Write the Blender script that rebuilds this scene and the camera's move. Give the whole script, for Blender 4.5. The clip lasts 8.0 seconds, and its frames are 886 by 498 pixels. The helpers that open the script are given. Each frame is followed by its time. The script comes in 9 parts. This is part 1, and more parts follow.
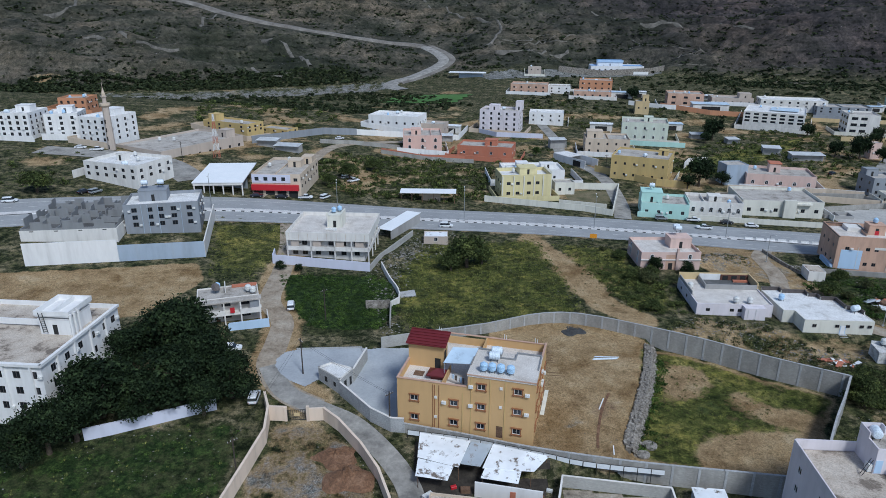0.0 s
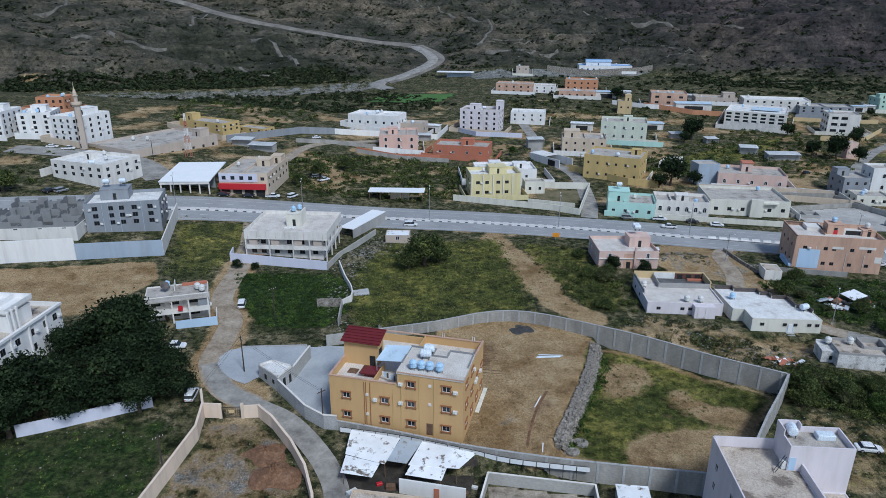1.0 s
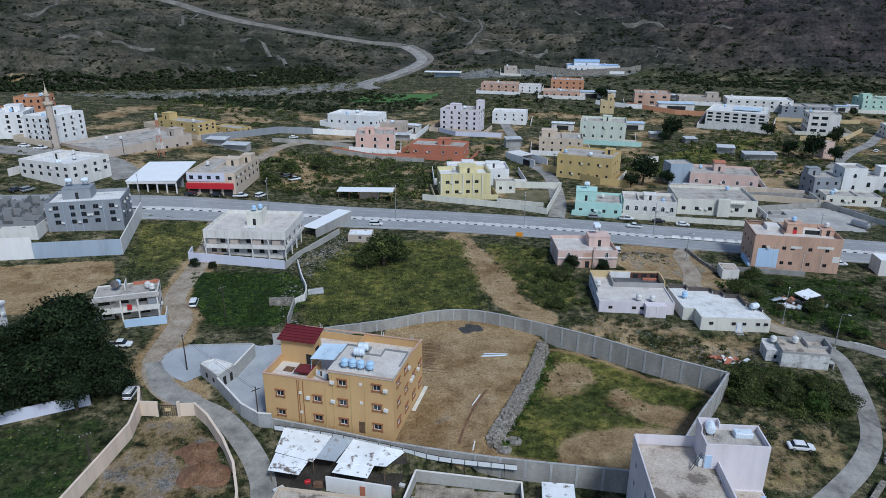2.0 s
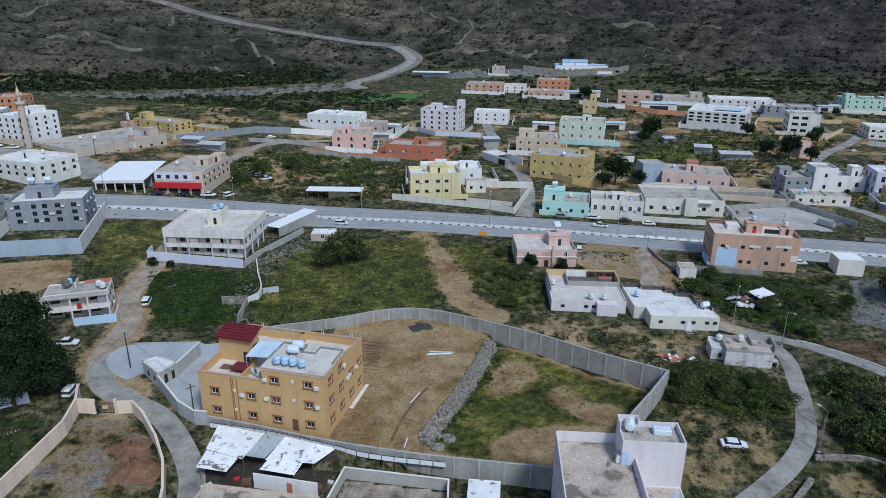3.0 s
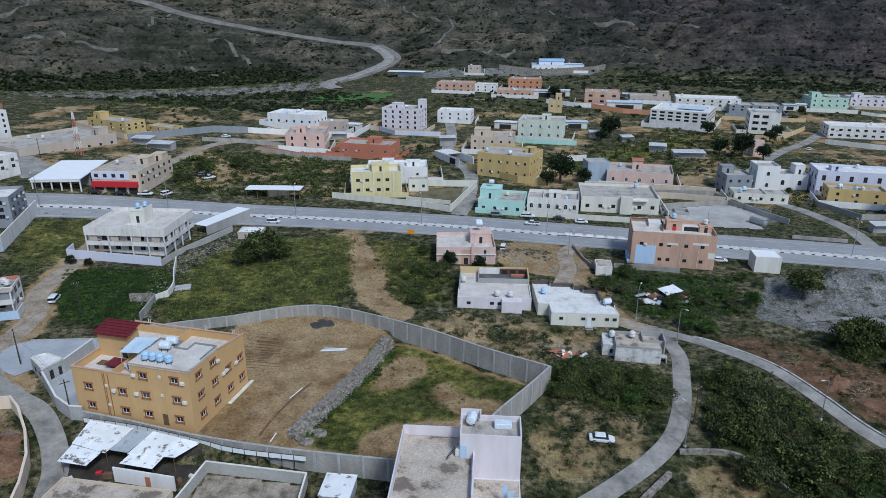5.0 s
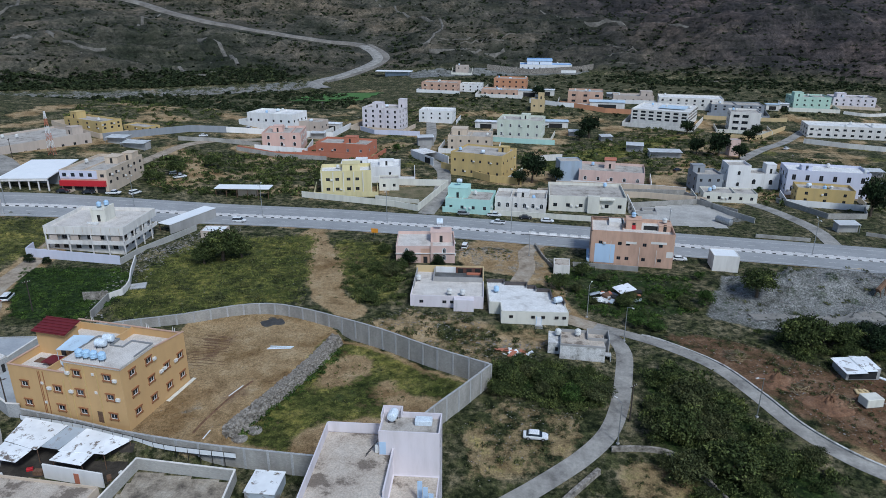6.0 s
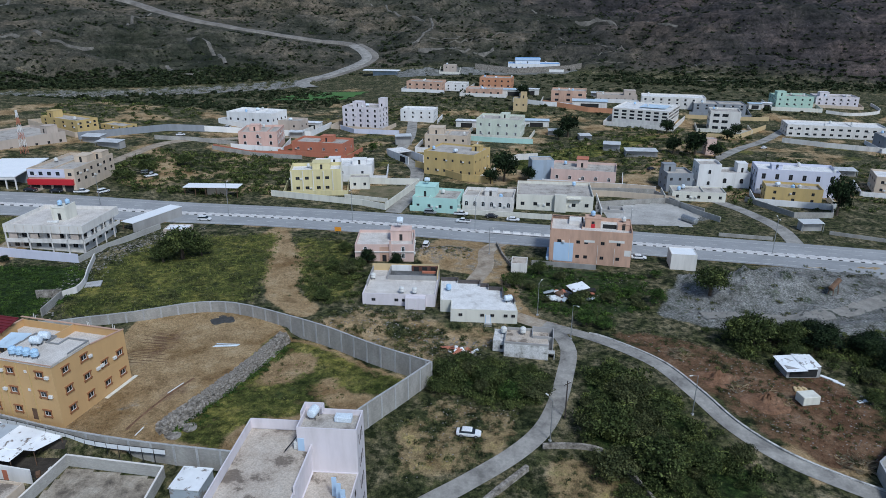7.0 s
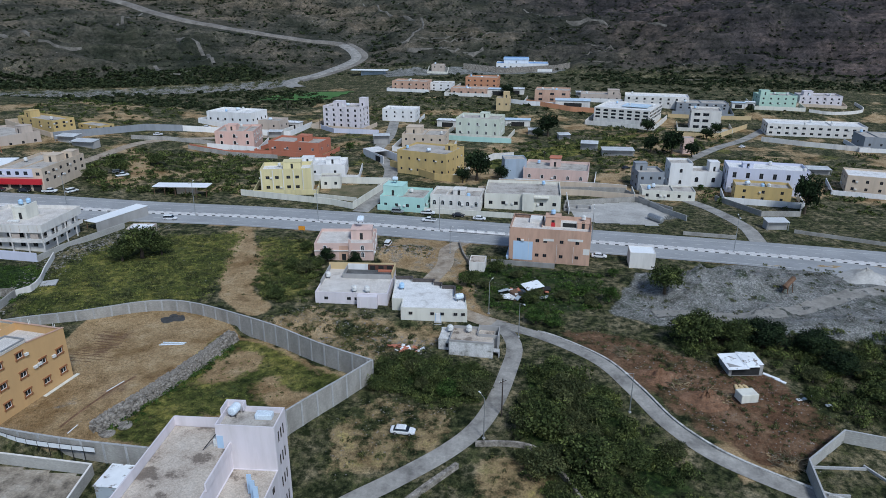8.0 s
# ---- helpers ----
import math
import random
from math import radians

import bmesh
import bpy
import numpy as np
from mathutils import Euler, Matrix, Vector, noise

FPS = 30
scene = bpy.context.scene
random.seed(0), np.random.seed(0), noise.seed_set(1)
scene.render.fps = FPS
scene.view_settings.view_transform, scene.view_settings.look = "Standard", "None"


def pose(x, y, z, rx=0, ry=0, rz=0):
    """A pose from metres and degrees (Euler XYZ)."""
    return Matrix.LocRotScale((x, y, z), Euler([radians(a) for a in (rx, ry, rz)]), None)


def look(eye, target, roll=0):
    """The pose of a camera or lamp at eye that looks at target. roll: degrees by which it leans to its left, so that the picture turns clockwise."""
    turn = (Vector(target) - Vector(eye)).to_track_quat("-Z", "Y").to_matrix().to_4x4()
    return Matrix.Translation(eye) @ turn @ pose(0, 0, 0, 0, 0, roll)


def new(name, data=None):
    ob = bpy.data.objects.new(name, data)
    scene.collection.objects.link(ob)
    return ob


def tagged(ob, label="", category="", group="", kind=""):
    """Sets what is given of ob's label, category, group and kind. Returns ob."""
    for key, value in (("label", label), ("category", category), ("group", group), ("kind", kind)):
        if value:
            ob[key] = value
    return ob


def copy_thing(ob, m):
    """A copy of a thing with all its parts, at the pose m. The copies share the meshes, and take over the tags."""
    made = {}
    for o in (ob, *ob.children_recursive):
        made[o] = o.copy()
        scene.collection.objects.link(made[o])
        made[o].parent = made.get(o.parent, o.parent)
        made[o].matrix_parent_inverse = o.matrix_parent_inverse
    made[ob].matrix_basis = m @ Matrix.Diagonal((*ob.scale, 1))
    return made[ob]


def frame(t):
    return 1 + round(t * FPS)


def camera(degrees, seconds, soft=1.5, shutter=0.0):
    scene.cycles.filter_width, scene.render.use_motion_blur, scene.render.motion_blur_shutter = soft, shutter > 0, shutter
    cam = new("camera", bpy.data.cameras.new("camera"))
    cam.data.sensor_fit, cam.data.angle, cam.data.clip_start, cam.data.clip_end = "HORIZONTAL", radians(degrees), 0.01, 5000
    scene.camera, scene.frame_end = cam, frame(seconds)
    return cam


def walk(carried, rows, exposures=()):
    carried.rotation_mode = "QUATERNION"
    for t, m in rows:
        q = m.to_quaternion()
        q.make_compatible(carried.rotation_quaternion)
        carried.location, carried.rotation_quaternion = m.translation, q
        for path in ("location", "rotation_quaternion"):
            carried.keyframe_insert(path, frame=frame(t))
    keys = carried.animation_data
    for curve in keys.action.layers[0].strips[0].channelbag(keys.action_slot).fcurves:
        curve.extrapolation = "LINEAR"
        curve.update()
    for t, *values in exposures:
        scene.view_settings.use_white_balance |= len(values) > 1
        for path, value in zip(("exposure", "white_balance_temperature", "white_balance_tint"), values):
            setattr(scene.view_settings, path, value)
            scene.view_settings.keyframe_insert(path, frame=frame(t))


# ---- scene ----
# the camera's flight
cam = camera(67.0, 8.0, 0.4)
PATH = [
    (0, (-0.364, 0.02, 71.457), (-0.363, 1.897, 70.766), 0.3),
    (0.5, (5.756, -0.294, 71.465), (5.756, 1.583, 70.774), 0.3),
    (1, (11.904, -0.56, 71.445), (11.902, 1.317, 70.753), 0.3),
    (1.5, (17.908, -0.795, 71.486), (17.905, 1.081, 70.794), 0.3),
    (3, (35.732, -1.56, 71.329), (35.727, 0.317, 70.638), 0.3),
    (3.5, (41.716, -1.948, 71.287), (41.709, -0.071, 70.594), 0.2),
    (4, (47.624, -2.276, 71.305), (47.616, -0.4, 70.613), 0.2),
    (4.5, (53.481, -2.533, 71.341), (53.473, -0.656, 70.649), 0.2),
    (6, (71.309, -3.335, 71.248), (71.3, -1.459, 70.556), 0.2),
    (6.5, (77.469, -3.612, 71.218), (77.458, -1.737, 70.525), 0.2),
    (7, (83.563, -3.857, 71.225), (83.552, -1.981, 70.531), 0.2),
    (7.5, (89.75, -4.016, 71.190), (89.737, -2.141, 70.495), 0.2),
    (8, (95.883, -4.049, 70.977), (95.868, -2.173, 70.283), 0.1),
]
walk(cam, [(t, look(eye, target, roll)) for t, eye, target, roll in PATH], [(0, 0.27, 5770, 8), (8, 0.26, 5770, 8)])

# ---- overcast daylight ----
SUN_EL, SUN_AZ = 50.0, 150.0
world = bpy.data.worlds.new("sky")
scene.world = world
world.use_nodes = True
wn = world.node_tree.nodes
sky = wn.new("ShaderNodeTexSky")
sky.sky_type = "NISHITA"
sky.sun_disc = False
sky.sun_elevation, sky.sun_rotation = radians(SUN_EL), radians(SUN_AZ)
sky.dust_density, sky.air_density = 1.2, 1.0
world.node_tree.links.new(sky.outputs[0], wn["Background"].inputs[0])
wn["Background"].inputs[1].default_value = 0.088
sun_data = bpy.data.lights.new("sun", "SUN")
sun_data.energy, sun_data.angle, sun_data.color = 2.0, radians(12), (0.975, 0.98, 0.94)
sun = new("sun", sun_data)
sun_dir = Vector((math.sin(radians(SUN_AZ)) * math.cos(radians(SUN_EL)), math.cos(radians(SUN_AZ)) * math.cos(radians(SUN_EL)), math.sin(radians(SUN_EL))))
sun.rotation_euler = sun_dir.to_track_quat("Z", "Y").to_euler()


# ---- materials ----
def nodes_of(name, rough=0.85, metal=0.0):
    m = bpy.data.materials.new(name)
    m.use_nodes = True
    nt = m.node_tree
    b = nt.nodes["Principled BSDF"]
    b.inputs["Roughness"].default_value = rough
    b.inputs["Metallic"].default_value = metal
    return m, nt, b


def tex(nt, scale, detail=5.0, rough=0.6, coord="Object", stretch=(1, 1, 1)):
    tc = nt.nodes.new("ShaderNodeTexCoord")
    mp = nt.nodes.new("ShaderNodeMapping")
    mp.inputs["Scale"].default_value = stretch
    n = nt.nodes.new("ShaderNodeTexNoise")
    n.inputs["Scale"].default_value, n.inputs["Detail"].default_value, n.inputs["Roughness"].default_value = scale, detail, rough
    nt.links.new(tc.outputs[coord], mp.inputs[0])
    nt.links.new(mp.outputs[0], n.inputs["Vector"])
    return n.outputs["Fac"]


def ramp(nt, fac, stops):
    r = nt.nodes.new("ShaderNodeValToRGB")
    while len(r.color_ramp.elements) < len(stops):
        r.color_ramp.elements.new(0.5)
    for e, (p, c) in zip(r.color_ramp.elements, stops):
        e.position, e.color = p, (*c, 1) if len(c) == 3 else c
    nt.links.new(fac, r.inputs[0])
    return r.outputs[0]


def mix(nt, fac, a, b, kind="MIX"):
    m = nt.nodes.new("ShaderNodeMix")
    m.data_type, m.blend_type = "RGBA", kind
    for sock, v in ((m.inputs[0], fac), (m.inputs[6], a), (m.inputs[7], b)):
        if isinstance(v, bpy.types.NodeSocket):
            nt.links.new(v, sock)
        elif isinstance(v, tuple):
            sock.default_value = (*v, 1)
        else:
            sock.default_value = v
    return m.outputs[2]


def bump(nt, b, height, strength=0.3, dist=0.05):
    n = nt.nodes.new("ShaderNodeBump")
    n.inputs["Strength"].default_value, n.inputs["Distance"].default_value = strength, dist
    nt.links.new(height, n.inputs["Height"])
    nt.links.new(n.outputs[0], b.inputs["Normal"])


def grey(c, k):
    return tuple(min(1.0, v * k) for v in c)


def paint(name, c, dirt=0.5, rough=0.8):
    """Painted render on masonry, with rain streaks and blotches."""
    m, nt, b = nodes_of(name, rough)
    stain = ramp(nt, tex(nt, 0.35, 6, 0.65, stretch=(1, 1, 0.25)), [(0.42, (0, 0, 0)), (0.72, (1, 1, 1))])
    streak = ramp(nt, tex(nt, 0.7, 4, 0.6, stretch=(1, 1, 0.12)), [(0.5, (0, 0, 0)), (0.8, (0.5, 0.5, 0.5))])
    col = mix(nt, stain, c, grey(c, 1 - 0.35 * dirt))
    col = mix(nt, streak, col, mix(nt, 0.45, col, grey((0.30, 0.27, 0.23), 1.0)) if dirt > 0.3 else grey(c, 0.85))
    nt.links.new(col, b.inputs["Base Color"])
    bump(nt, b, tex(nt, 9, 4), 0.15, 0.02)
    return m


def mottled(name, stops, scale=0.4, rough=0.9, relief=0.3, fine=6.0, metal=0.0, dist=0.05, lo=0.68, hi=1.22):
    """Ground-like or mineral surface: colours by coarse noise, broken up by fine grain."""
    m, nt, b = nodes_of(name, rough, metal)
    col = ramp(nt, tex(nt, scale, 8, 0.65), stops)
    grain = ramp(nt, tex(nt, fine, 4, 0.7), [(0.3, (lo, lo, lo)), (0.7, (hi, hi, hi))])
    col = mix(nt, 1.0, col, grain, "MULTIPLY")
    nt.links.new(col, b.inputs["Base Color"])
    bump(nt, b, tex(nt, fine * 0.6, 6), relief, dist)
    return m


def blockwork(name, c, mortar, size=(0.4, 0.2), dirt=0.5):
    """Hollow-block masonry in courses, laid out along the wall by its UVs in metres."""
    m, nt, b = nodes_of(name, 0.92)
    tc = nt.nodes.new("ShaderNodeTexCoord")
    br = nt.nodes.new("ShaderNodeTexBrick")
    br.inputs["Scale"].default_value = 1.0
    br.inputs["Brick Width"].default_value, br.inputs["Row Height"].default_value = size
    br.inputs["Mortar Size"].default_value = 0.016
    br.inputs["Color1"].default_value, br.inputs["Color2"].default_value = (*c, 1), (*grey(c, 0.82), 1)
    br.inputs["Mortar"].default_value = (*mortar, 1)
    nt.links.new(tc.outputs["UV"], br.inputs["Vector"])
    stain = ramp(nt, tex(nt, 0.3, 7, 0.65, stretch=(1, 1, 0.4)), [(0.35, (0.62, 0.61, 0.60)), (0.68, (1.12, 1.12, 1.12))])
    nt.links.new(mix(nt, dirt, br.outputs["Color"], mix(nt, 1.0, br.outputs["Color"], stain, "MULTIPLY")), b.inputs["Base Color"])
    bump(nt, b, br.outputs["Fac"], -0.3, 0.02)
    return m


def leafy(name, dark, light, rough=0.75):
    m, nt, b = nodes_of(name, rough)
    g = nt.nodes.new("ShaderNodeNewGeometry")
    col = ramp(nt, g.outputs["Random Per Island"], [(0.0, dark), (0.55, tuple((p + q) / 2 for p, q in zip(dark, light))), (1.0, light)])
    patch = ramp(nt, tex(nt, 0.28, 4, 0.6), [(0.36, (0.5, 0.55, 0.5)), (0.5, (1.0, 1.0, 0.95)), (0.64, (1.75, 1.6, 1.3))])
    nt.links.new(mix(nt, 1.0, col, patch, "MULTIPLY"), b.inputs["Base Color"])
    b.inputs["Specular IOR Level"].default_value = 0.1
    return m


def corrugated(name, c, rust, pitch=0.25, rough=0.5, metal=0.0):
    m, nt, b = nodes_of(name, rough, metal)
    tc = nt.nodes.new("ShaderNodeTexCoord")
    w = nt.nodes.new("ShaderNodeTexWave")
    w.inputs["Scale"].default_value = 0.31 / pitch
    nt.links.new(tc.outputs["Object"], w.inputs["Vector"])
    spots = ramp(nt, tex(nt, 0.55, 7, 0.7), [(0.55, (0, 0, 0)), (0.62, (1, 1, 1))])
    sheet = ramp(nt, tex(nt, 0.22, 3), [(0.35, grey(c, 0.86)), (0.65, grey(c, 1.06))])
    nt.links.new(mix(nt, spots, sheet, rust), b.inputs["Base Color"])
    bump(nt, b, w.outputs["Fac"], 0.12, 0.02)
    return m


M_YELLOW = paint("ochre_paint", (0.58, 0.37, 0.17), 0.25)
M_YELLOW2 = paint("mustard_paint", (0.56, 0.41, 0.17), 0.5)
M_PALEYEL = paint("pale_yellow_paint", (0.66, 0.58, 0.32), 0.4)
M_SAND = paint("sand_paint", (0.58, 0.44, 0.24), 0.4)
M_WHITE = paint("white_paint", (0.78, 0.77, 0.76), 0.35)
M_OFFWHITE = paint("offwhite_paint", (0.74, 0.71, 0.67), 0.6)
M_CREAM = paint("cream_paint", (0.70, 0.68, 0.60), 0.5)
M_PINK = paint("pink_paint", (0.66, 0.48, 0.42), 0.5)
M_CREAMPINK = paint("cream_pink_paint", (0.70, 0.57, 0.46), 0.5)
M_ROSE = paint("rose_paint", (0.68, 0.45, 0.38), 0.4)
M_LILAC = paint("lilac_white_paint", (0.70, 0.65, 0.68), 0.4)
M_BEIGE = paint("beige_paint", (0.60, 0.49, 0.38), 0.5)
M_TAN = paint("tan_paint", (0.50, 0.42, 0.36), 0.4)
M_ORANGE = paint("terracotta_paint", (0.55, 0.26, 0.14), 0.4)
M_SALMON = paint("salmon_paint", (0.58, 0.37, 0.27), 0.9)
M_BRICKRED = paint("brick_red_paint", (0.48, 0.17, 0.10), 0.4)
M_MINT = paint("mint_paint", (0.45, 0.62, 0.52), 0.35)
M_AQUA = paint("aqua_paint", (0.45, 0.68, 0.62), 0.25)
M_PALEMINT = paint("pale_mint_paint", (0.62, 0.66, 0.56), 0.4)
M_GREY = paint("grey_render", (0.27, 0.29, 0.32), 0.6)
M_BLUEGREY = paint("blue_grey_render", (0.36, 0.43, 0.52), 0.5)
M_LAV = paint("lavender_paint", (0.60, 0.61, 0.72), 0.3)
M_BLUEPAINT = paint("pale_blue_paint", (0.47, 0.62, 0.80), 0.2)
M_ROOFBLUE = paint("blue_roof_paint", (0.20, 0.36, 0.62), 0.4)
M_BROWN = paint("brown_trim_paint", (0.28, 0.12, 0.05), 0.3)
M_BRICKDARK = paint("dark_brown_paint", (0.12, 0.05, 0.035), 0.4)
M_RED = paint("red_sign_paint", (0.50, 0.02, 0.03), 0.1, 0.5)
M_ROOF = mottled("screeded_roof", [(0.34, (0.22, 0.195, 0.17)), (0.44, (0.40, 0.365, 0.325)), (0.7, (0.55, 0.51, 0.465))], 0.25, 0.9, 0.1, 5)
M_ROOFW = mottled("white_roof_coating", [(0.34, (0.52, 0.50, 0.48)), (0.46, (0.70, 0.69, 0.675)), (0.66, (0.80, 0.79, 0.78))], 0.3, 0.85, 0.1, 5)
M_ROOFB = mottled("beige_roof_screed", [(0.34, (0.48, 0.435, 0.39)), (0.46, (0.60, 0.555, 0.51)), (0.7, (0.70, 0.66, 0.615))], 0.3, 0.9, 0.1, 5)
M_ROOFT = mottled("stained_terrace_screed", [(0.40, (0.19, 0.155, 0.125)), (0.45, (0.44, 0.375, 0.31)), (0.56, (0.52, 0.455, 0.385)), (0.7, (0.60, 0.54, 0.47))], 0.2, 0.9, 0.1, 4)
M_CONC = mottled("concrete", [(0.3, (0.34, 0.34, 0.34)), (0.7, (0.46, 0.46, 0.46))], 0.4, 0.9, 0.2, 5)
M_CROP = mottled("green_crop", [(0.35, (0.045, 0.11, 0.02)), (0.65, (0.085, 0.20, 0.04))], 0.05, 0.9, 0.3, 2)
M_BLOCK = blockwork("grey_blockwork", (0.40, 0.385, 0.355), (0.30, 0.29, 0.275), dirt=0.8)
M_BLOCKL = blockwork("weathered_pale_blockwork", (0.46, 0.45, 0.42), (0.36, 0.35, 0.34))
M_BLOCK2 = paint("raw_dark_blockwork", (0.25, 0.255, 0.26), 0.7)
M_DUSK = mottled("dirty_slab", [(0.3, (0.05, 0.05, 0.05)), (0.7, (0.15, 0.15, 0.15))], 0.3, 0.95, 0.2, 3)
M_WHITEWASH = mottled("whitewashed_stone", [(0.32, (0.20, 0.19, 0.18)), (0.48, (0.48, 0.47, 0.45)), (0.7, (0.64, 0.63, 0.61))], 0.7, 0.95, 0.5, 3)
M_WHITEWASH2 = mottled("peeling_whitewash", [(0.36, (0.20, 0.19, 0.175)), (0.46, (0.50, 0.49, 0.47)), (0.58, (0.68, 0.67, 0.66))], 0.45, 0.92, 0.2, 4)
M_RUBBLE = mottled("rubble_stone", [(0.32, (0.075, 0.066, 0.056)), (0.46, (0.19, 0.17, 0.145)), (0.58, (0.31, 0.28, 0.245)), (0.7, (0.46, 0.43, 0.39))], 1.2, 0.95, 0.5, 5)
M_PIT = mottled("gravel_yard_dust", [(0.32, (0.17, 0.16, 0.14)), (0.5, (0.25, 0.235, 0.21)), (0.7, (0.33, 0.31, 0.28))], 0.3, 0.95, 0.2, 2, lo=0.8, hi=1.15)
M_TRACK = mottled("hill_track_earth", [(0.34, (0.07, 0.065, 0.056)), (0.5, (0.13, 0.12, 0.105)), (0.66, (0.19, 0.175, 0.152))], 0.15, 0.95, 0.3, 0.8)
M_TERRACE = mottled("pale_field_stone", [(0.3, (0.10, 0.09, 0.075)), (0.5, (0.17, 0.155, 0.13)), (0.7, (0.25, 0.23, 0.20))], 0.3, 0.95, 0.4, 2)
M_TIN = corrugated("white_sheet_metal", (0.86, 0.88, 0.90), (0.17, 0.14, 0.115))
M_TINWHITE = mottled("white_roof_sheet", [(0.3, (0.80, 0.82, 0.84)), (0.7, (0.88, 0.89, 0.90))], 0.25, 0.55, 0.03, 3, lo=0.93, hi=1.04)
M_TINGREY = corrugated("grey_sheet_metal", (0.42, 0.47, 0.52), (0.25, 0.22, 0.2))
M_TINRED = corrugated("maroon_sheet_metal", (0.14, 0.016, 0.02), (0.12, 0.015, 0.02), 0.3)
M_TINBLUE = corrugated("blue_white_sheet", (0.55, 0.68, 0.80), (0.4, 0.5, 0.6))
M_ASPHALT = mottled("asphalt", [(0.3, (0.25, 0.255, 0.26)), (0.5, (0.30, 0.305, 0.31)), (0.7, (0.35, 0.355, 0.36))], 0.08, 0.85, 0.04, 1.3, lo=0.9, hi=1.08)
M_ASPHALT2 = mottled("worn_lane_paving", [(0.34, (0.16, 0.15, 0.138)), (0.45, (0.255, 0.242, 0.222)), (0.55, (0.31, 0.295, 0.27)), (0.7, (0.40, 0.38, 0.345))], 0.25, 0.9, 0.1, 1.6, lo=0.8, hi=1.1)
M_DIRTROAD = mottled("dusty_track", [(0.34, (0.20, 0.155, 0.11)), (0.45, (0.31, 0.25, 0.185)), (0.55, (0.37, 0.31, 0.24)), (0.7, (0.44, 0.385, 0.31))], 0.35, 0.95, 0.2, 2, lo=0.7, hi=1.12)
M_BANK = mottled("scraped_bank", [(0.3, (0.11, 0.098, 0.085)), (0.5, (0.18, 0.163, 0.143)), (0.7, (0.26, 0.24, 0.21))], 0.08, 0.95, 0.3, 0.8)
M_PAVE = mottled("poured_concrete_yard", [(0.3, (0.30, 0.32, 0.35)), (0.7, (0.44, 0.46, 0.48))], 0.14, 0.8, 0.05, 2, lo=0.9, hi=1.07)
M_KERBW = mottled("white_kerb_paint", [(0.3, (0.62, 0.62, 0.62)), (0.7, (0.78, 0.78, 0.78))], 1.0, 0.8, 0.1)
M_KERBB = mottled("black_kerb_paint", [(0.3, (0.03, 0.03, 0.03)), (0.7, (0.07, 0.07, 0.07))], 1.0, 0.8, 0.1)
M_LINE = mottled("road_marking", [(0.3, (0.45, 0.45, 0.44)), (0.7, (0.70, 0.70, 0.68))], 0.8, 0.8, 0.05)
M_REDSOIL = mottled("red_soil", [(0.3, (0.11, 0.055, 0.03)), (0.5, (0.18, 0.095, 0.052)), (0.7, (0.26, 0.15, 0.09))], 0.6, 0.95, 0.8, 3, dist=0.2, lo=0.55, hi=1.35)
M_GRAVEL = mottled("grey_gravel", [(0.3, (0.30, 0.29, 0.27)), (0.5, (0.42, 0.405, 0.38)), (0.7, (0.54, 0.52, 0.49))], 0.12, 0.95, 0.2, 1.5, lo=0.8, hi=1.12)
M_WOOD = mottled("weathered_wood", [(0.3, (0.09, 0.05, 0.03)), (0.7, (0.22, 0.13, 0.08))], 0.8, 0.9, 0.2)
M_POLE = mottled("dark_pole_timber", [(0.3, (0.03, 0.025, 0.02)), (0.7, (0.08, 0.06, 0.05))], 0.8, 0.9, 0.2)
M_STEEL = mottled("galvanised_steel", [(0.3, (0.30, 0.31, 0.32)), (0.7, (0.45, 0.46, 0.47))], 0.8, 0.5, 0.05, 4, 0.6)
M_IRON = mottled("black_iron", [(0.3, (0.02, 0.02, 0.02)), (0.7, (0.05, 0.05, 0.05))], 0.8, 0.6, 0.05, 4, 0.4)
M_PLASTIC = mottled("pale_plastic", [(0.3, (0.62, 0.70, 0.78)), (0.7, (0.74, 0.81, 0.87))], 0.6, 0.5, 0.05)
M_TANKBLUE = mottled("pale_blue_plastic", [(0.3, (0.35, 0.55, 0.78)), (0.7, (0.52, 0.70, 0.88))], 0.6, 0.45, 0.05)
M_ACWHITE = mottled("white_enamel", [(0.3, (0.62, 0.62, 0.60)), (0.7, (0.75, 0.75, 0.73))], 0.8, 0.5, 0.05)
M_DARK = mottled("dark_interior", [(0.3, (0.012, 0.012, 0.013)), (0.7, (0.03, 0.03, 0.03))], 0.8, 0.9, 0.05)
M_GLASS, _nt, _b = nodes_of("window_glass", 0.12)
_b.inputs["Base Color"].default_value = (0.016, 0.02, 0.026, 1)
_b.inputs["Specular IOR Level"].default_value = 0.6
M_WHITEFRAME = mottled("white_window_frame", [(0.3, (0.66, 0.66, 0.66)), (0.7, (0.78, 0.78, 0.78))], 0.8, 0.6, 0.05)
M_DARKFRAME = mottled("dark_window_frame", [(0.3, (0.06, 0.05, 0.05)), (0.7, (0.12, 0.10, 0.09))], 0.8, 0.6, 0.05)
M_TYRE = mottled("tyre_rubber", [(0.3, (0.012, 0.012, 0.012)), (0.7, (0.03, 0.03, 0.03))], 3, 0.9, 0.05)
M_RIM = mottled("wheel_rim", [(0.3, (0.4, 0.4, 0.4)), (0.7, (0.55, 0.55, 0.55))], 3, 0.4, 0.05, 6, 0.7)
M_CARW = mottled("white_car_paint", [(0.3, (0.74, 0.75, 0.77)), (0.7, (0.80, 0.81, 0.83))], 0.6, 0.25, 0.0)
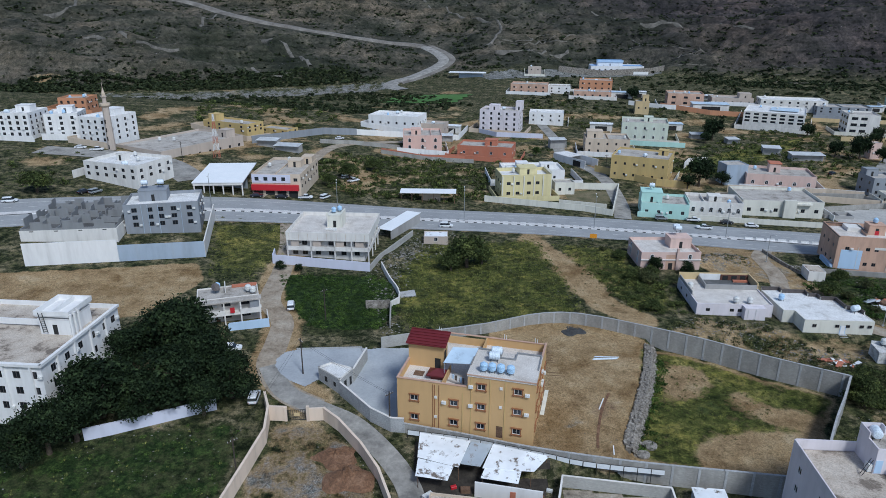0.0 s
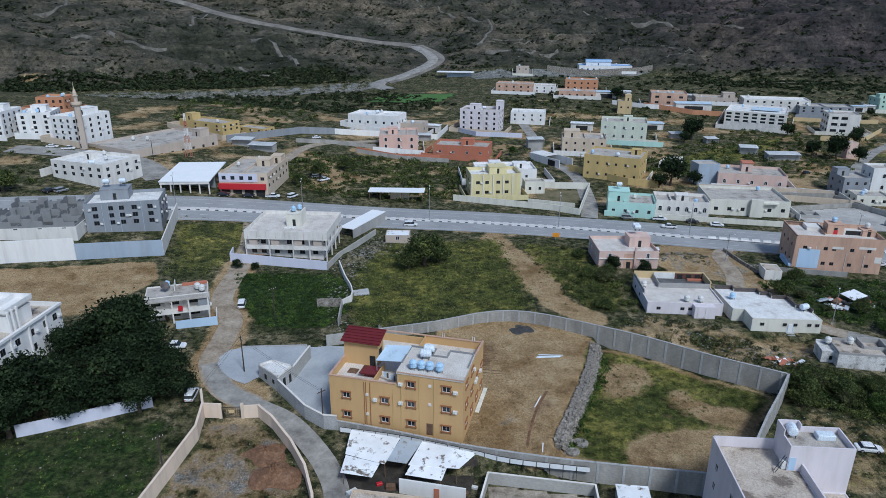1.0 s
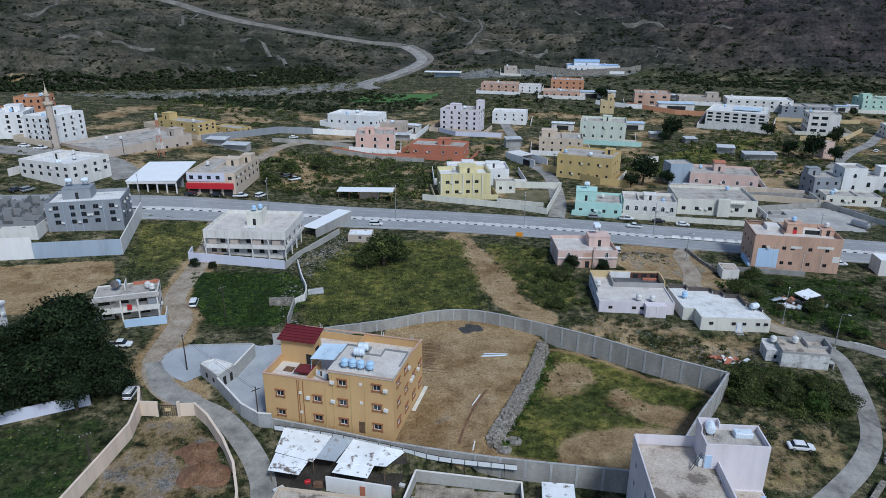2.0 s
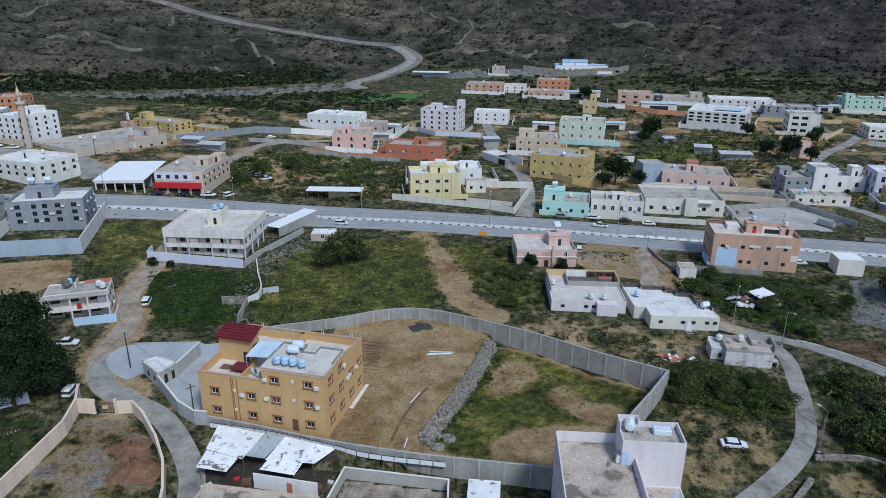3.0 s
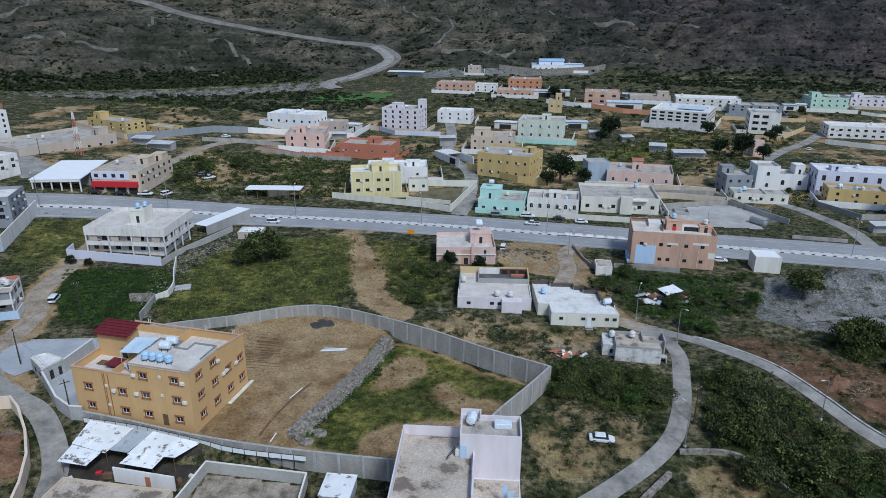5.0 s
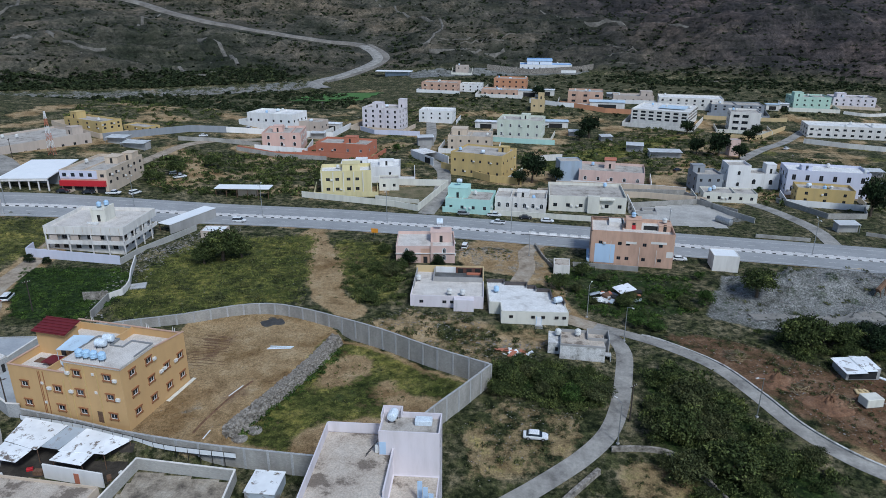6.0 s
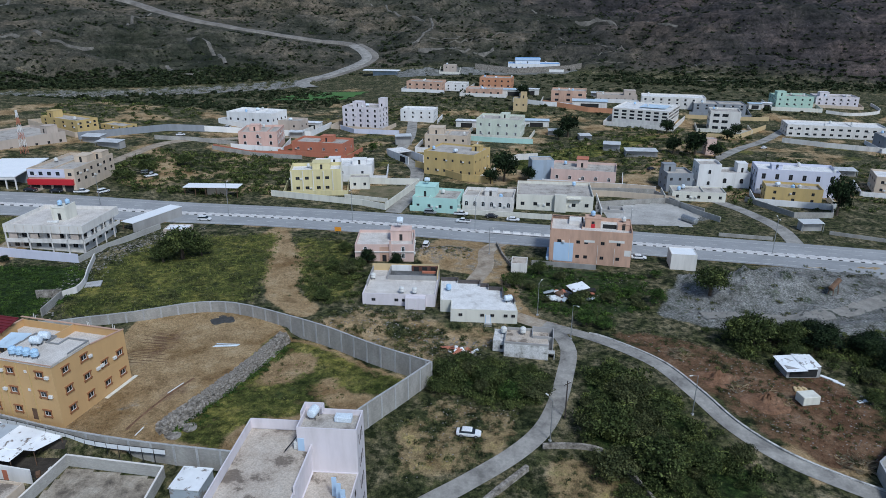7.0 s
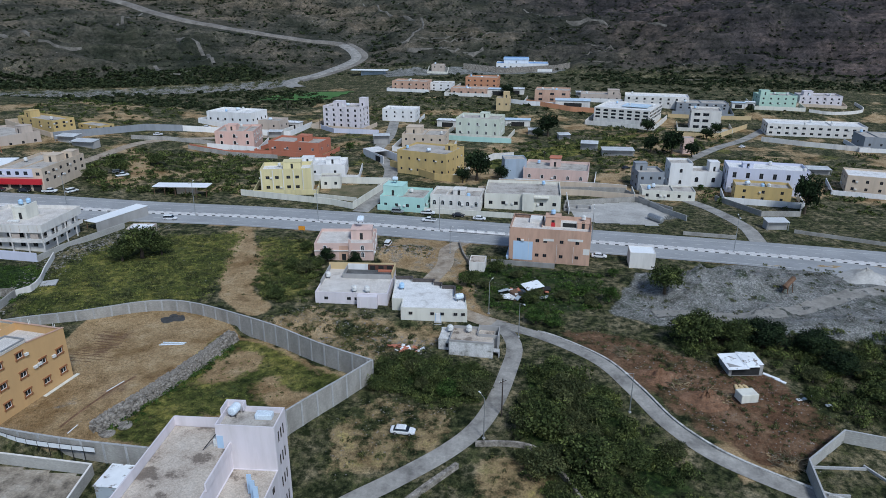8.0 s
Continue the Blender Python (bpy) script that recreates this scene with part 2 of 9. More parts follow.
M_CARD = mottled("dark_car_paint", [(0.3, (0.02, 0.022, 0.028)), (0.7, (0.03, 0.032, 0.04))], 0.6, 0.2, 0.0)
M_CARS = mottled("silver_car_paint", [(0.3, (0.40, 0.42, 0.45)), (0.7, (0.46, 0.48, 0.5))], 0.6, 0.3, 0.0, 6, 0.5)
M_LAMPRED = mottled("red_lamp_lens", [(0.3, (0.35, 0.01, 0.01)), (0.7, (0.45, 0.02, 0.02))], 2, 0.3, 0.0)
M_SIGNY = mottled("orange_sign_sheet", [(0.3, (0.75, 0.28, 0.02)), (0.7, (0.82, 0.34, 0.03))], 1, 0.5, 0.0)
M_BARK = mottled("bark", [(0.3, (0.05, 0.035, 0.025)), (0.7, (0.13, 0.10, 0.07))], 1.5, 0.95, 0.4)
L_DARK = leafy("dark_tree_leaves", (0.005, 0.010, 0.005), (0.028, 0.046, 0.021))
L_WOODS = leafy("thorn_wood_leaves", (0.014, 0.021, 0.011), (0.046, 0.060, 0.030))
L_SCRUB = leafy("scrub_leaves", (0.012, 0.019, 0.007), (0.125, 0.155, 0.055))
L_OLIVE = leafy("olive_scrub_leaves", (0.018, 0.022, 0.009), (0.135, 0.148, 0.066))
L_GREEN = leafy("fresh_leaves", (0.010, 0.022, 0.006), (0.090, 0.150, 0.038))
L_GRASS = leafy("grass_blades", (0.045, 0.07, 0.016), (0.24, 0.25, 0.09))
L_DRY = leafy("dry_twigs", (0.10, 0.075, 0.05), (0.30, 0.25, 0.18))
L_ROCK = mottled("loose_rock", [(0.3, (0.10, 0.09, 0.085)), (0.7, (0.34, 0.32, 0.30))], 0.9, 0.95, 0.3)


# ---- mesh helpers ----
def part(name, bm, material, parent=None, label="", at=None):
    """Links a bmesh as one mesh object under a thing or a part; recess is its material slot."""
    me = bpy.data.meshes.new(name)
    bm.to_mesh(me)
    bm.free()
    me.materials.append(material)
    ob = new(name, me)
    if parent is not None:
        ob.parent = parent
    if at is not None:
        ob.matrix_basis = at
    if label:
        ob["label"] = label
    return ob


def shared(name, me, parent, at):
    ob = new(name, me)
    ob.parent = parent
    ob.matrix_basis = at
    return ob


def thing(name, label, category, x, y, z, rot=0.0, group=""):
    ob = new(name)
    ob.empty_display_size = 0.5
    ob.matrix_basis = pose(x, y, z, 0, 0, rot)
    return tagged(ob, label, category, group)


def box(bm, x0, x1, y0, y1, z0, z1, bevel=0.0):
    vs = [bm.verts.new((x, y, z)) for x in (x0, x1) for y in (y0, y1) for z in (z0, z1)]
    fs = [bm.faces.new([vs[i] for i in f]) for f in ((0, 1, 3, 2), (4, 6, 7, 5), (0, 4, 5, 1), (2, 3, 7, 6), (0, 2, 6, 4), (1, 5, 7, 3))]
    if bevel:
        bmesh.ops.bevel(bm, geom=list({e for f in fs for e in f.edges}), offset=bevel, segments=1, affect="EDGES")
    return bm


def cyl(bm, r0, r1, z0, z1, n=12, x=0.0, y=0.0, m=None):
    a = [bm.verts.new((x + r0 * math.cos(2 * math.pi * i / n), y + r0 * math.sin(2 * math.pi * i / n), z0)) for i in range(n)]
    b = [bm.verts.new((x + r1 * math.cos(2 * math.pi * i / n), y + r1 * math.sin(2 * math.pi * i / n), z1)) for i in range(n)]
    for i in range(n):
        bm.faces.new((a[i], a[(i + 1) % n], b[(i + 1) % n], b[i]))
    bm.faces.new(a[::-1])
    bm.faces.new(b)
    if m is not None:
        bmesh.ops.transform(bm, matrix=m, verts=a + b)
    return bm


def rod(bm, p, q, r, n=6):
    p, q = Vector(p), Vector(q)
    m = Matrix.Translation(p) @ (q - p).to_track_quat("Z", "Y").to_matrix().to_4x4()
    return cyl(bm, r, r, 0, (q - p).length, n, 0, 0, m)


def lathe(bm, profile, n=14):
    rings = [[bm.verts.new((r * math.cos(2 * math.pi * i / n), r * math.sin(2 * math.pi * i / n), z)) for i in range(n)] for r, z in profile]
    for a, b in zip(rings, rings[1:]):
        for i in range(n):
            bm.faces.new((a[i], a[(i + 1) % n], b[(i + 1) % n], b[i]))
    bm.faces.new(rings[0][::-1])
    bm.faces.new(rings[-1])
    return bm


def B():
    return bmesh.new()


def arrays(name, verts, faces, material, smooth=False):
    """A mesh object from numpy arrays of vertices and of quads or triangles."""
    me = bpy.data.meshes.new(name)
    n, k = faces.shape
    me.vertices.add(len(verts))
    me.vertices.foreach_set("co", verts.astype(np.float32).ravel())
    me.loops.add(n * k)
    me.loops.foreach_set("vertex_index", faces.astype(np.int32).ravel())
    me.polygons.add(n)
    me.polygons.foreach_set("loop_start", np.arange(0, n * k, k, dtype=np.int32))
    me.polygons.foreach_set("use_smooth", np.full(n, smooth))
    me.update(calc_edges=True)
    me.materials.append(material)
    return me


# ---- the lie of the land ----
def soft(u):
    return np.logaddexp(0.0, u)


def step(a, b, v):
    u = np.clip((v - a) / (b - a), 0, 1)
    return u * u * (3 - 2 * u)


def waves(x, y, size, seed):
    """Smooth rolling noise from a few crossed sines."""
    rng = np.random.RandomState(seed)
    out = 0.0
    for k in range(7):
        a, ph, f = rng.uniform(0, math.pi), rng.uniform(0, 7), 2 * math.pi / size * rng.uniform(0.6, 1.9)
        out = out + np.sin(f * (x * math.cos(a) + y * math.sin(a)) + ph + 1.3 * np.sin(f * 0.45 * (y * math.cos(a) - x * math.sin(a)) + 2 * ph))
    return out / 4.0


def ridged(x, y, size, seed):
    return 1.0 - 2.0 * np.abs(waves(x, y, size, seed))


FAR_ROAD = [(-34, 590), (-47, 613), (-46, 630), (-32, 648), (-16, 675), (-4, 699), (1, 719), (-8, 747), (-21, 769), (-34, 777), (-67, 781), (-93, 787), (-120, 793), (-154, 801), (-182, 811), (-210, 819), (-249, 838), (-284, 862), (-317, 881), (-380, 905)]


def terrain(x, y):
    x, y = np.asarray(x, float), np.asarray(y, float)
    z = -0.3 - 1.5 * np.tanh((x - 40) / 90) - 1.1 * np.minimum(soft((118 - y) / 10), 6.0)
    rise = 1.2 * np.minimum(soft((-x - 5) / 10), 40.0) * (0.25 + 0.75 * step(120, 280, y)) * (1 - step(380, 500, y))
    z = z + 22 * np.tanh(rise / 22)
    z = z + 6 * step(420, 480, y) * step(-60, 60, x) - 2 * step(500, 560, y) * step(60, -60, x)
    # levelled building plot and the lower plot beside it, held by a rubble wall
    side = (x - 31.6) - (y - 96) * 0.385
    inside = step(91, 93, y) * (1 - step(136, 141, y)) * step(10, 16, x)
    plot = -0.6 * (1 - step(-0.6, 0.6, side)) - 2.4 * step(-0.6, 0.6, side)
    lim = 1 - step(-1.5, 1.5, (x - 70) - (y - 100) * 0.72)
    z = z + (plot - z) * inside * lim
    # gravel heap beside the highway
    heap = np.exp(-(((x - 170) / 18) ** 2 + ((y - 164) / 7) ** 2)) * 4.6 * (1 + 0.25 * waves(x, y, 8, 15)) + np.exp(-(((x - 190) / 20) ** 2 + ((y - 139) / 5) ** 2)) * 2.8
    heap = heap + 1.9 * np.exp(-(((x - 82) / 8.5) ** 2 + ((y - 187) / 4.5) ** 2)) * (1 + 0.3 * waves(x, y, 5, 6)) + 1.3 * np.exp(-(((x + 13.5) / 4.5) ** 2 + ((y - 181) / 5) ** 2)) * (1 + 0.4 * waves(x, y, 4, 7))
    pit = step(138, 150, x) * step(136, 144, y) * (1 - step(172, 180, y)) * (1 - step(205, 220, x))
    heap = heap + pit * np.maximum(0, 0.9 * waves(x, y, 13, 31) + 0.5 * waves(x, y, 6, 32))
    z = z + heap * (1 + 0.25 * waves(x, y, 9, 5)) - 0.5 * step(140, 150, x) * step(130, 140, y) * (1 - step(176, 180, y))
    if np.ndim(x) == 0 and y < 430:
        return z
    # hills
    foot = 650 + 0.45 * np.minimum(0, x) - 0.4 * np.maximum(0, x - 210)
    u = y - foot
    hill = 0.19 * 25 * soft(u / 25)
    hill = np.minimum(hill, 170)
    # the hillside is evened out along the road that climbs it
    near = np.full(np.shape(x), 1e9)
    for (x0, y0), (x1, y1) in zip(FAR_ROAD, FAR_ROAD[1:]):
        t = np.clip(((x - x0) * (x1 - x0) + (y - y0) * (y1 - y0)) / ((x1 - x0) ** 2 + (y1 - y0) ** 2), 0, 1)
        near = np.minimum(near, np.hypot(x - x0 - t * (x1 - x0), y - y0 - t * (y1 - y0)))
    rough = step(-15, 90, u) * (1 - 0.95 * np.exp(-((near / 45) ** 4)))
    spur = 26 * np.exp(-(((x - 400) / 110) ** 2 + ((y - 730) / 60) ** 2)) + 16 * np.exp(-(((x + 330) / 90) ** 2 + ((y - 620) / 45) ** 2)) - 22 * np.exp(-(((x - 330) / 120) ** 2 + ((y - 1000) / 120) ** 2))
    hill = hill + rough * (9 * ridged(x, y, 190, 3) + 4.2 * ridged(x, y, 70, 8) + 1.2 * waves(x, y, 24, 4)) + spur
    hill = hill + 170 * step(1000, 1900, y) * (1 + 0.35 * ridged(x, y, 600, 11)) + 60 * step(500, 1500, np.abs(x)) * step(300, 700, y)
    terr = hill + 1.3 * np.sin(hill * 2 * math.pi / 4.5) * 4.5 / (2 * math.pi)
    hill = np.where((x > 30) & (u < 190), terr, hill)
    # the knoll with the blue-roofed house
    knoll = np.exp(-(((x - 165) / 48) ** 4 + ((y - 690) / 32) ** 4))
    z = z + hill * (1 - knoll) + 2.5 * knoll
    # stony stream bed
    bed = np.exp(-((y - (603 + 0.5 * (x + 66))) / 16) ** 2) * step(-40, -70, x)
    return z - 2.2 * bed


def gz(x, y):
    return float(terrain(x, y))


def inside(poly, x, y):
    """Which of the points x, y lie in a polygon."""
    hit = np.zeros(np.shape(x), bool)
    n = len(poly)
    for i in range(n):
        (x0, y0), (x1, y1) = poly[i], poly[(i + 1) % n]
        if y0 != y1:
            hit ^= ((y0 > y) != (y1 > y)) & (x < (x1 - x0) * (y - y0) / (y1 - y0) + x0)
    return hit


def curve(points, gap=3.0):
    """Points along a smooth line through the given ones."""
    p = [np.array(q, float) for q in points]
    p = [2 * p[0] - p[1]] + p + [2 * p[-1] - p[-2]]
    out = []
    for a, b, c, d in zip(p, p[1:], p[2:], p[3:]):
        n = max(1, int(np.linalg.norm(c - b) / gap))
        for k in range(n):
            t = k / n
            out.append(0.5 * (2 * b + (c - a) * t + (2 * a - 5 * b + 4 * c - d) * t * t + (3 * b - a - 3 * c + d) * t ** 3))
    out.append(p[-2])
    return out


# ---- ground sheet ----
def steps(*runs):
    out = []
    for a, b, d in runs:
        out += list(np.arange(a, b, d))
    return np.array(out + [runs[-1][1]])


P_SANDL = [(-118, 158), (-88, 165), (-68, 171), (-62, 160), (-70, 140), (-100, 132)]
P_PAD = [(13, 96), (31, 91), (47, 136), (36, 144), (28, 146), (19, 144), (10, 140)]
P_YARD = [(33, 95), (55, 89), (62, 93), (69, 102), (79, 115.2), (69, 121.5), (58, 129.5), (47, 136), (43, 133)]
P_YARDGRASS = [(37, 98), (42, 100), (53, 101), (57, 108), (75, 112), (72, 119), (55, 129), (48, 134), (43, 120)]
P_BARE1 = [(46.9, 126), (51.9, 128.3), (55.8, 123.9), (53.6, 118.7), (50.5, 116.2), (44.9, 114.3), (46.5, 122.7)]
P_BARE2 = [(56.2, 116.3), (61.4, 116.8), (61.5, 113), (64.1, 110.4), (65.7, 112.2), (70.6, 109.6), (69.8, 102.9), (65.2, 106.1), (62.3, 106), (59.8, 109.4)]
P_BARE3 = [(48, 101.1), (55.5, 103.1), (65, 104.4), (68, 100), (60, 92), (53.2, 91), (44, 93), (45.3, 99.5)]
P_DAMP = [(14.9, 132.8), (24, 136.6), (25.7, 130.5), (23.2, 120.5), (18.7, 119.4)]
P_DAMP2 = [(27, 112), (33, 116), (34, 108), (30, 97), (26, 95)]
P_CEMENT = [(20, 103), (26.8, 112.6), (29.2, 113.6), (29.3, 109.9), (26.6, 103.8), (23, 98)]
P_FAN = [(74.7, 177.6), (75.1, 193.7), (82.2, 199.7), (94.0, 198.3), (96.6, 192.9), (101.4, 196.2), (102.2, 179.5), (103.3, 159.7), (104.6, 145.0), (100.5, 143.4), (98.5, 161.3), (94.1, 170.4), (85.0, 172.4)]
P_RUBBLY = [(48, 138), (62, 150), (86, 141), (100, 140), (104, 132), (84, 122), (68, 125)]
P_LUSH = [(-43, 166), (-22, 169), (-14, 165), (-11.5, 146), (-15, 138), (-29, 136), (-35, 144), (-40, 154)]
P_MEADOW = [(-14, 169), (-6, 196), (30, 204), (32, 186), (35, 162), (35, 150), (24, 148), (12, 142), (-9, 138), (-12, 150)]
P_MEADOW2 = [(34, 200), (54, 198), (56, 180), (60, 165), (58, 150), (48, 150), (42, 168)]
P_STRIP = [(-73, 200), (-49, 206), (-46, 180), (-51, 160), (-62, 163)]
P_FRONT = [(-78, 96), (-36, 104), (-34, 80), (-80, 72)]
P_GRAVEL = [(134, 146), (149, 172), (180, 181), (215, 176), (222, 152), (205, 128), (175, 134), (150, 138)]
P_DIRT = [(118, 138.5), (128, 139), (138, 136), (147, 128), (163, 120), (172, 104), (160, 90), (143, 97), (131, 119)]
P_CARYARD = [(82, 112), (98, 106), (100, 99), (90, 90), (74, 86), (73, 102)]
P_LOWYARD = [(101, 95), (114, 94), (122, 80), (96, 74)]
P_BUSH = [(112, 125), (127, 116), (134, 99), (140, 84), (112, 80), (108, 98)]
P_THICK = [(78, 119), (92, 125), (105, 120), (104, 108), (92, 106), (82, 112)]
P_VERGE = [(104, 180), (112, 179), (140, 173), (135, 148), (118, 142), (101, 152), (98, 168)]
P_SANDLOW = [(145, 101), (160, 101), (159, 90), (143, 87)]
P_GATE = [(-31, 103), (-21, 104), (-13, 95), (-8, 84), (-34, 82)]
P_FIELD = [(-54, 512), (-32, 556), (22, 530), (6, 486)]
P_TOWNSOIL = [(140, 228), (172, 222), (186, 226), (172, 246), (146, 244)]
P_PLOUGH = [(232, 232), (290, 226), (290, 190), (240, 200)]
P_FARLOT = [(40, 612), (110, 640), (210, 655), (205, 690), (100, 668), (30, 650)]
P_TOWNGREEN = [(100, 300), (130, 298), (190, 360), (215, 395), (150, 350), (120, 320)]
HIGHWAY = [(-330, 118), (-230, 160), (-136, 195.5), (-82, 210.5), (-42, 216.5), (9, 220.5), (60, 215), (100, 207.5), (142, 199), (184, 190), (224, 180.5), (330, 152), (460, 112)]


def band(points, width, x, y):
    """Nearness (1 on the line, 0 at width) of the points x, y to a line."""
    best = np.full(np.shape(x), 1e9)
    for (x0, y0), (x1, y1) in zip(points, points[1:]):
        dx, dy = x1 - x0, y1 - y0
        t = np.clip(((x - x0) * dx + (y - y0) * dy) / (dx * dx + dy * dy), 0, 1)
        best = np.minimum(best, np.hypot(x - x0 - t * dx, y - y0 - t * dy))
    return 1 - step(width * 0.55, width, best)


XS = steps((-2200, -700, 75), (-700, -300, 14), (-300, -124, 4), (-124, 238, 1.5), (238, 420, 4), (420, 800, 14), (800, 2300, 75))
YS = steps((-700, 40, 40), (40, 70, 5), (70, 260, 1.5), (260, 460, 3), (460, 960, 4.5), (960, 1300, 12), (1300, 3200, 60))
GX, GY = np.meshgrid(XS, YS)
GZ = terrain(GX, GY)
nx, ny = len(XS), len(YS)
ids = np.arange(nx * ny).reshape(ny, nx)
quads = np.stack([ids[:-1, :-1], ids[:-1, 1:], ids[1:, 1:], ids[1:, :-1]], -1).reshape(-1, 4)

sand = np.zeros_like(GX)
green = np.zeros_like(GX)
stone = np.zeros_like(GX)
lush = np.zeros_like(GX)
red = np.zeros_like(GX)
rock = step(-20, 60, GY - (650 + 0.45 * np.minimum(0, GX) - 0.4 * np.maximum(0, GX - 210)))
for poly, arr, v in ((P_SANDL, sand, 1.0), (P_PAD, sand, 0.95), (P_YARD, sand, 0.9), (P_YARD, green, 0.64), (P_YARDGRASS, lush, 0.42), (P_LUSH, lush, 0.85), (P_MEADOW, green, 0.57), (P_MEADOW, lush, 0.41), (P_MEADOW, sand, 0.4),
                     (P_MEADOW2, green, 0.56), (P_STRIP, green, 0.52), (P_FRONT, lush, 0.54), (P_FRONT, red, 0.46), (P_GRAVEL, stone, 0.66), (P_GRAVEL, lush, 0.40), (P_DIRT, red, 0.56), (P_DIRT, sand, 0.42),
                     (P_CARYARD, sand, 0.5), (P_CARYARD, green, 0.42), (P_LOWYARD, sand, 0.56), (P_LOWYARD, green, 0.46), (P_BUSH, lush, 0.56), (P_THICK, lush, 0.56), (P_VERGE, lush, 0.52), (P_GATE, stone, 0.47), (P_GATE, red, 0.46), (P_GATE, sand, 0.55), (P_FIELD, lush, 1.0), (P_TOWNSOIL, stone, 0.6),
                     (P_PLOUGH, red, 0.35), (P_FARLOT, stone, 0.9), (P_TOWNGREEN, green, 0.9), (P_SANDLOW, sand, 0.62)):
    sel = inside(poly, GX, GY)
    arr[sel] = np.maximum(arr[sel], v)
sel = inside(P_FAN, GX, GY)
sand[sel], green[sel], lush[sel], stone[sel] = 0.7, 0.2, 0.1, 0.44
for poly in (P_RUBBLY, P_CARYARD):
    sel = inside(poly, GX, GY)
    sand[sel] = np.maximum(sand[sel], 0.505)
for poly in (P_BARE1, P_BARE2, P_BARE3):
    sel = inside(poly, GX, GY)
    green[sel], lush[sel], sand[sel] = 0.2, 0.1, 0.95
for poly, v in ((P_DAMP, 0.47), (P_DAMP2, 0.45)):
    sel = inside(poly, GX, GY)
    red[sel] = v
sel = inside(P_CEMENT, GX, GY)
stone[sel] = 0.42
sand = np.maximum(sand, 0.72 * band([(44, 166), (45, 177), (41, 190)], 5, GX, GY))
sand = np.maximum(sand, 0.9 * band([(28, 203), (33, 187), (37, 174), (40.6, 155), (48, 146)], 5.5, GX, GY))
sand = np.maximum(sand, 0.55 * band(HIGHWAY, 16, GX, GY))
sand = np.maximum(sand, 0.7 * band([(-44, 190), (-44, 169), (-43, 151), (-37, 140), (-36, 128), (-36, 120), (-26, 110)], 7, GX, GY))
sand = np.maximum(sand, 0.6 * band([(96, 200), (95, 177), (90, 161), (98, 148), (110, 138)], 5, GX, GY))
STREAM = [(-420, 440), (-330, 482), (-228, 524), (-197, 537), (-160, 555), (-131, 566), (-97, 584), (-71, 600), (-61, 611)]
stone = np.maximum(stone, (0.50 + 0.30 * waves(GX, GY, 13, 71)) * band(STREAM, 30, GX, GY))
TRACKS = (([(-60, 1030), (-24, 970), (17, 897), (49, 859), (66, 820), (58, 770), (44, 740)], 5), ([(-430, 761), (-406, 765), (-415, 803), (-440, 850)], 6), ([(-257, 743), (-263, 771), (-268, 834)], 5), ([(-189, 729), (-160, 707), (-138, 669), (-124, 643)], 8),
          ([(-343, 626), (-326, 648), (-285, 632)], 5), ([(-276, 628), (-253, 625), (-241, 633)], 4), ([(53, 718), (88, 719), (132, 742)], 6), ([(239, 861), (285, 850), (306, 760), (325, 737)], 6), ([(195, 939), (233, 867)], 6), ([(-175, 631), (-153, 609), (-134, 614)], 8))
for ln, w, k in [([(161, 116), (157, 105), (152, 95)], 5, 0.8)]:
    red = np.maximum(red, k * band(ln, w, GX, GY))


def soften(a, passes=2):
    for _ in range(passes):
        a = np.pad(a, 1, mode="edge")
        a = (a[:-2, 1:-1] + a[2:, 1:-1] + a[1:-1, :-2] + a[1:-1, 2:] + 2 * a[1:-1, 1:-1]) / 6
    return a


sand, green, stone, lush, red = (soften(a) for a in (sand, green, stone, lush, red))
town = step(226, 250, GY) * (1 - step(430, 520, GY)) * step(-190, -150, GX)
sand = np.maximum(sand, 0.52 * town * (0.8 + 0.5 * waves(GX, GY, 46, 21)))
sand = np.maximum(sand, 0.4 * step(420, 470, GY) * (1 - step(560, 620, GY)) * (0.5 + 0.7 * waves(GX, GY, 70, 23)))
green = np.maximum(green, 0.5 * town * np.clip(waves(GX, GY, 38, 29), 0, 1))
me = arrays("ground", np.stack([GX, GY, GZ], -1).reshape(-1, 3), quads, bpy.data.materials.new("soil_and_growth"), True)
# last attribute: red is the painted haze share rightwards, green crests against gullies
for key, (r, g, b) in (("cover", (sand, green, stone)), ("growth", (lush, red, rock)), ("hill_tone", (step(120, 420, GX + 0.35 * (GY - 700) + 40 * waves(GX, GY, 160, 51)), np.clip(0.5 + 0.5 * ridged(GX, GY, 70, 8), 0, 1), step(700, 560, GY)))):
    at = me.color_attributes.new(key, "FLOAT_COLOR", "POINT")
    at.data.foreach_set("color", np.stack([r, g, b, np.ones_like(r)], -1).astype(np.float32).ravel())

M_GROUND = me.materials[0]
M_GROUND.use_nodes = True
nt = M_GROUND.node_tree
bs = nt.nodes["Principled BSDF"]
bs.inputs["Roughness"].default_value = 0.95
bs.inputs["Specular IOR Level"].default_value = 0.15


def channel(key):
    a = nt.nodes.new("ShaderNodeAttribute")
    a.attribute_name = key
    s = nt.nodes.new("ShaderNodeSeparateColor")
    nt.links.new(a.outputs["Color"], s.inputs[0])
    return s.outputs


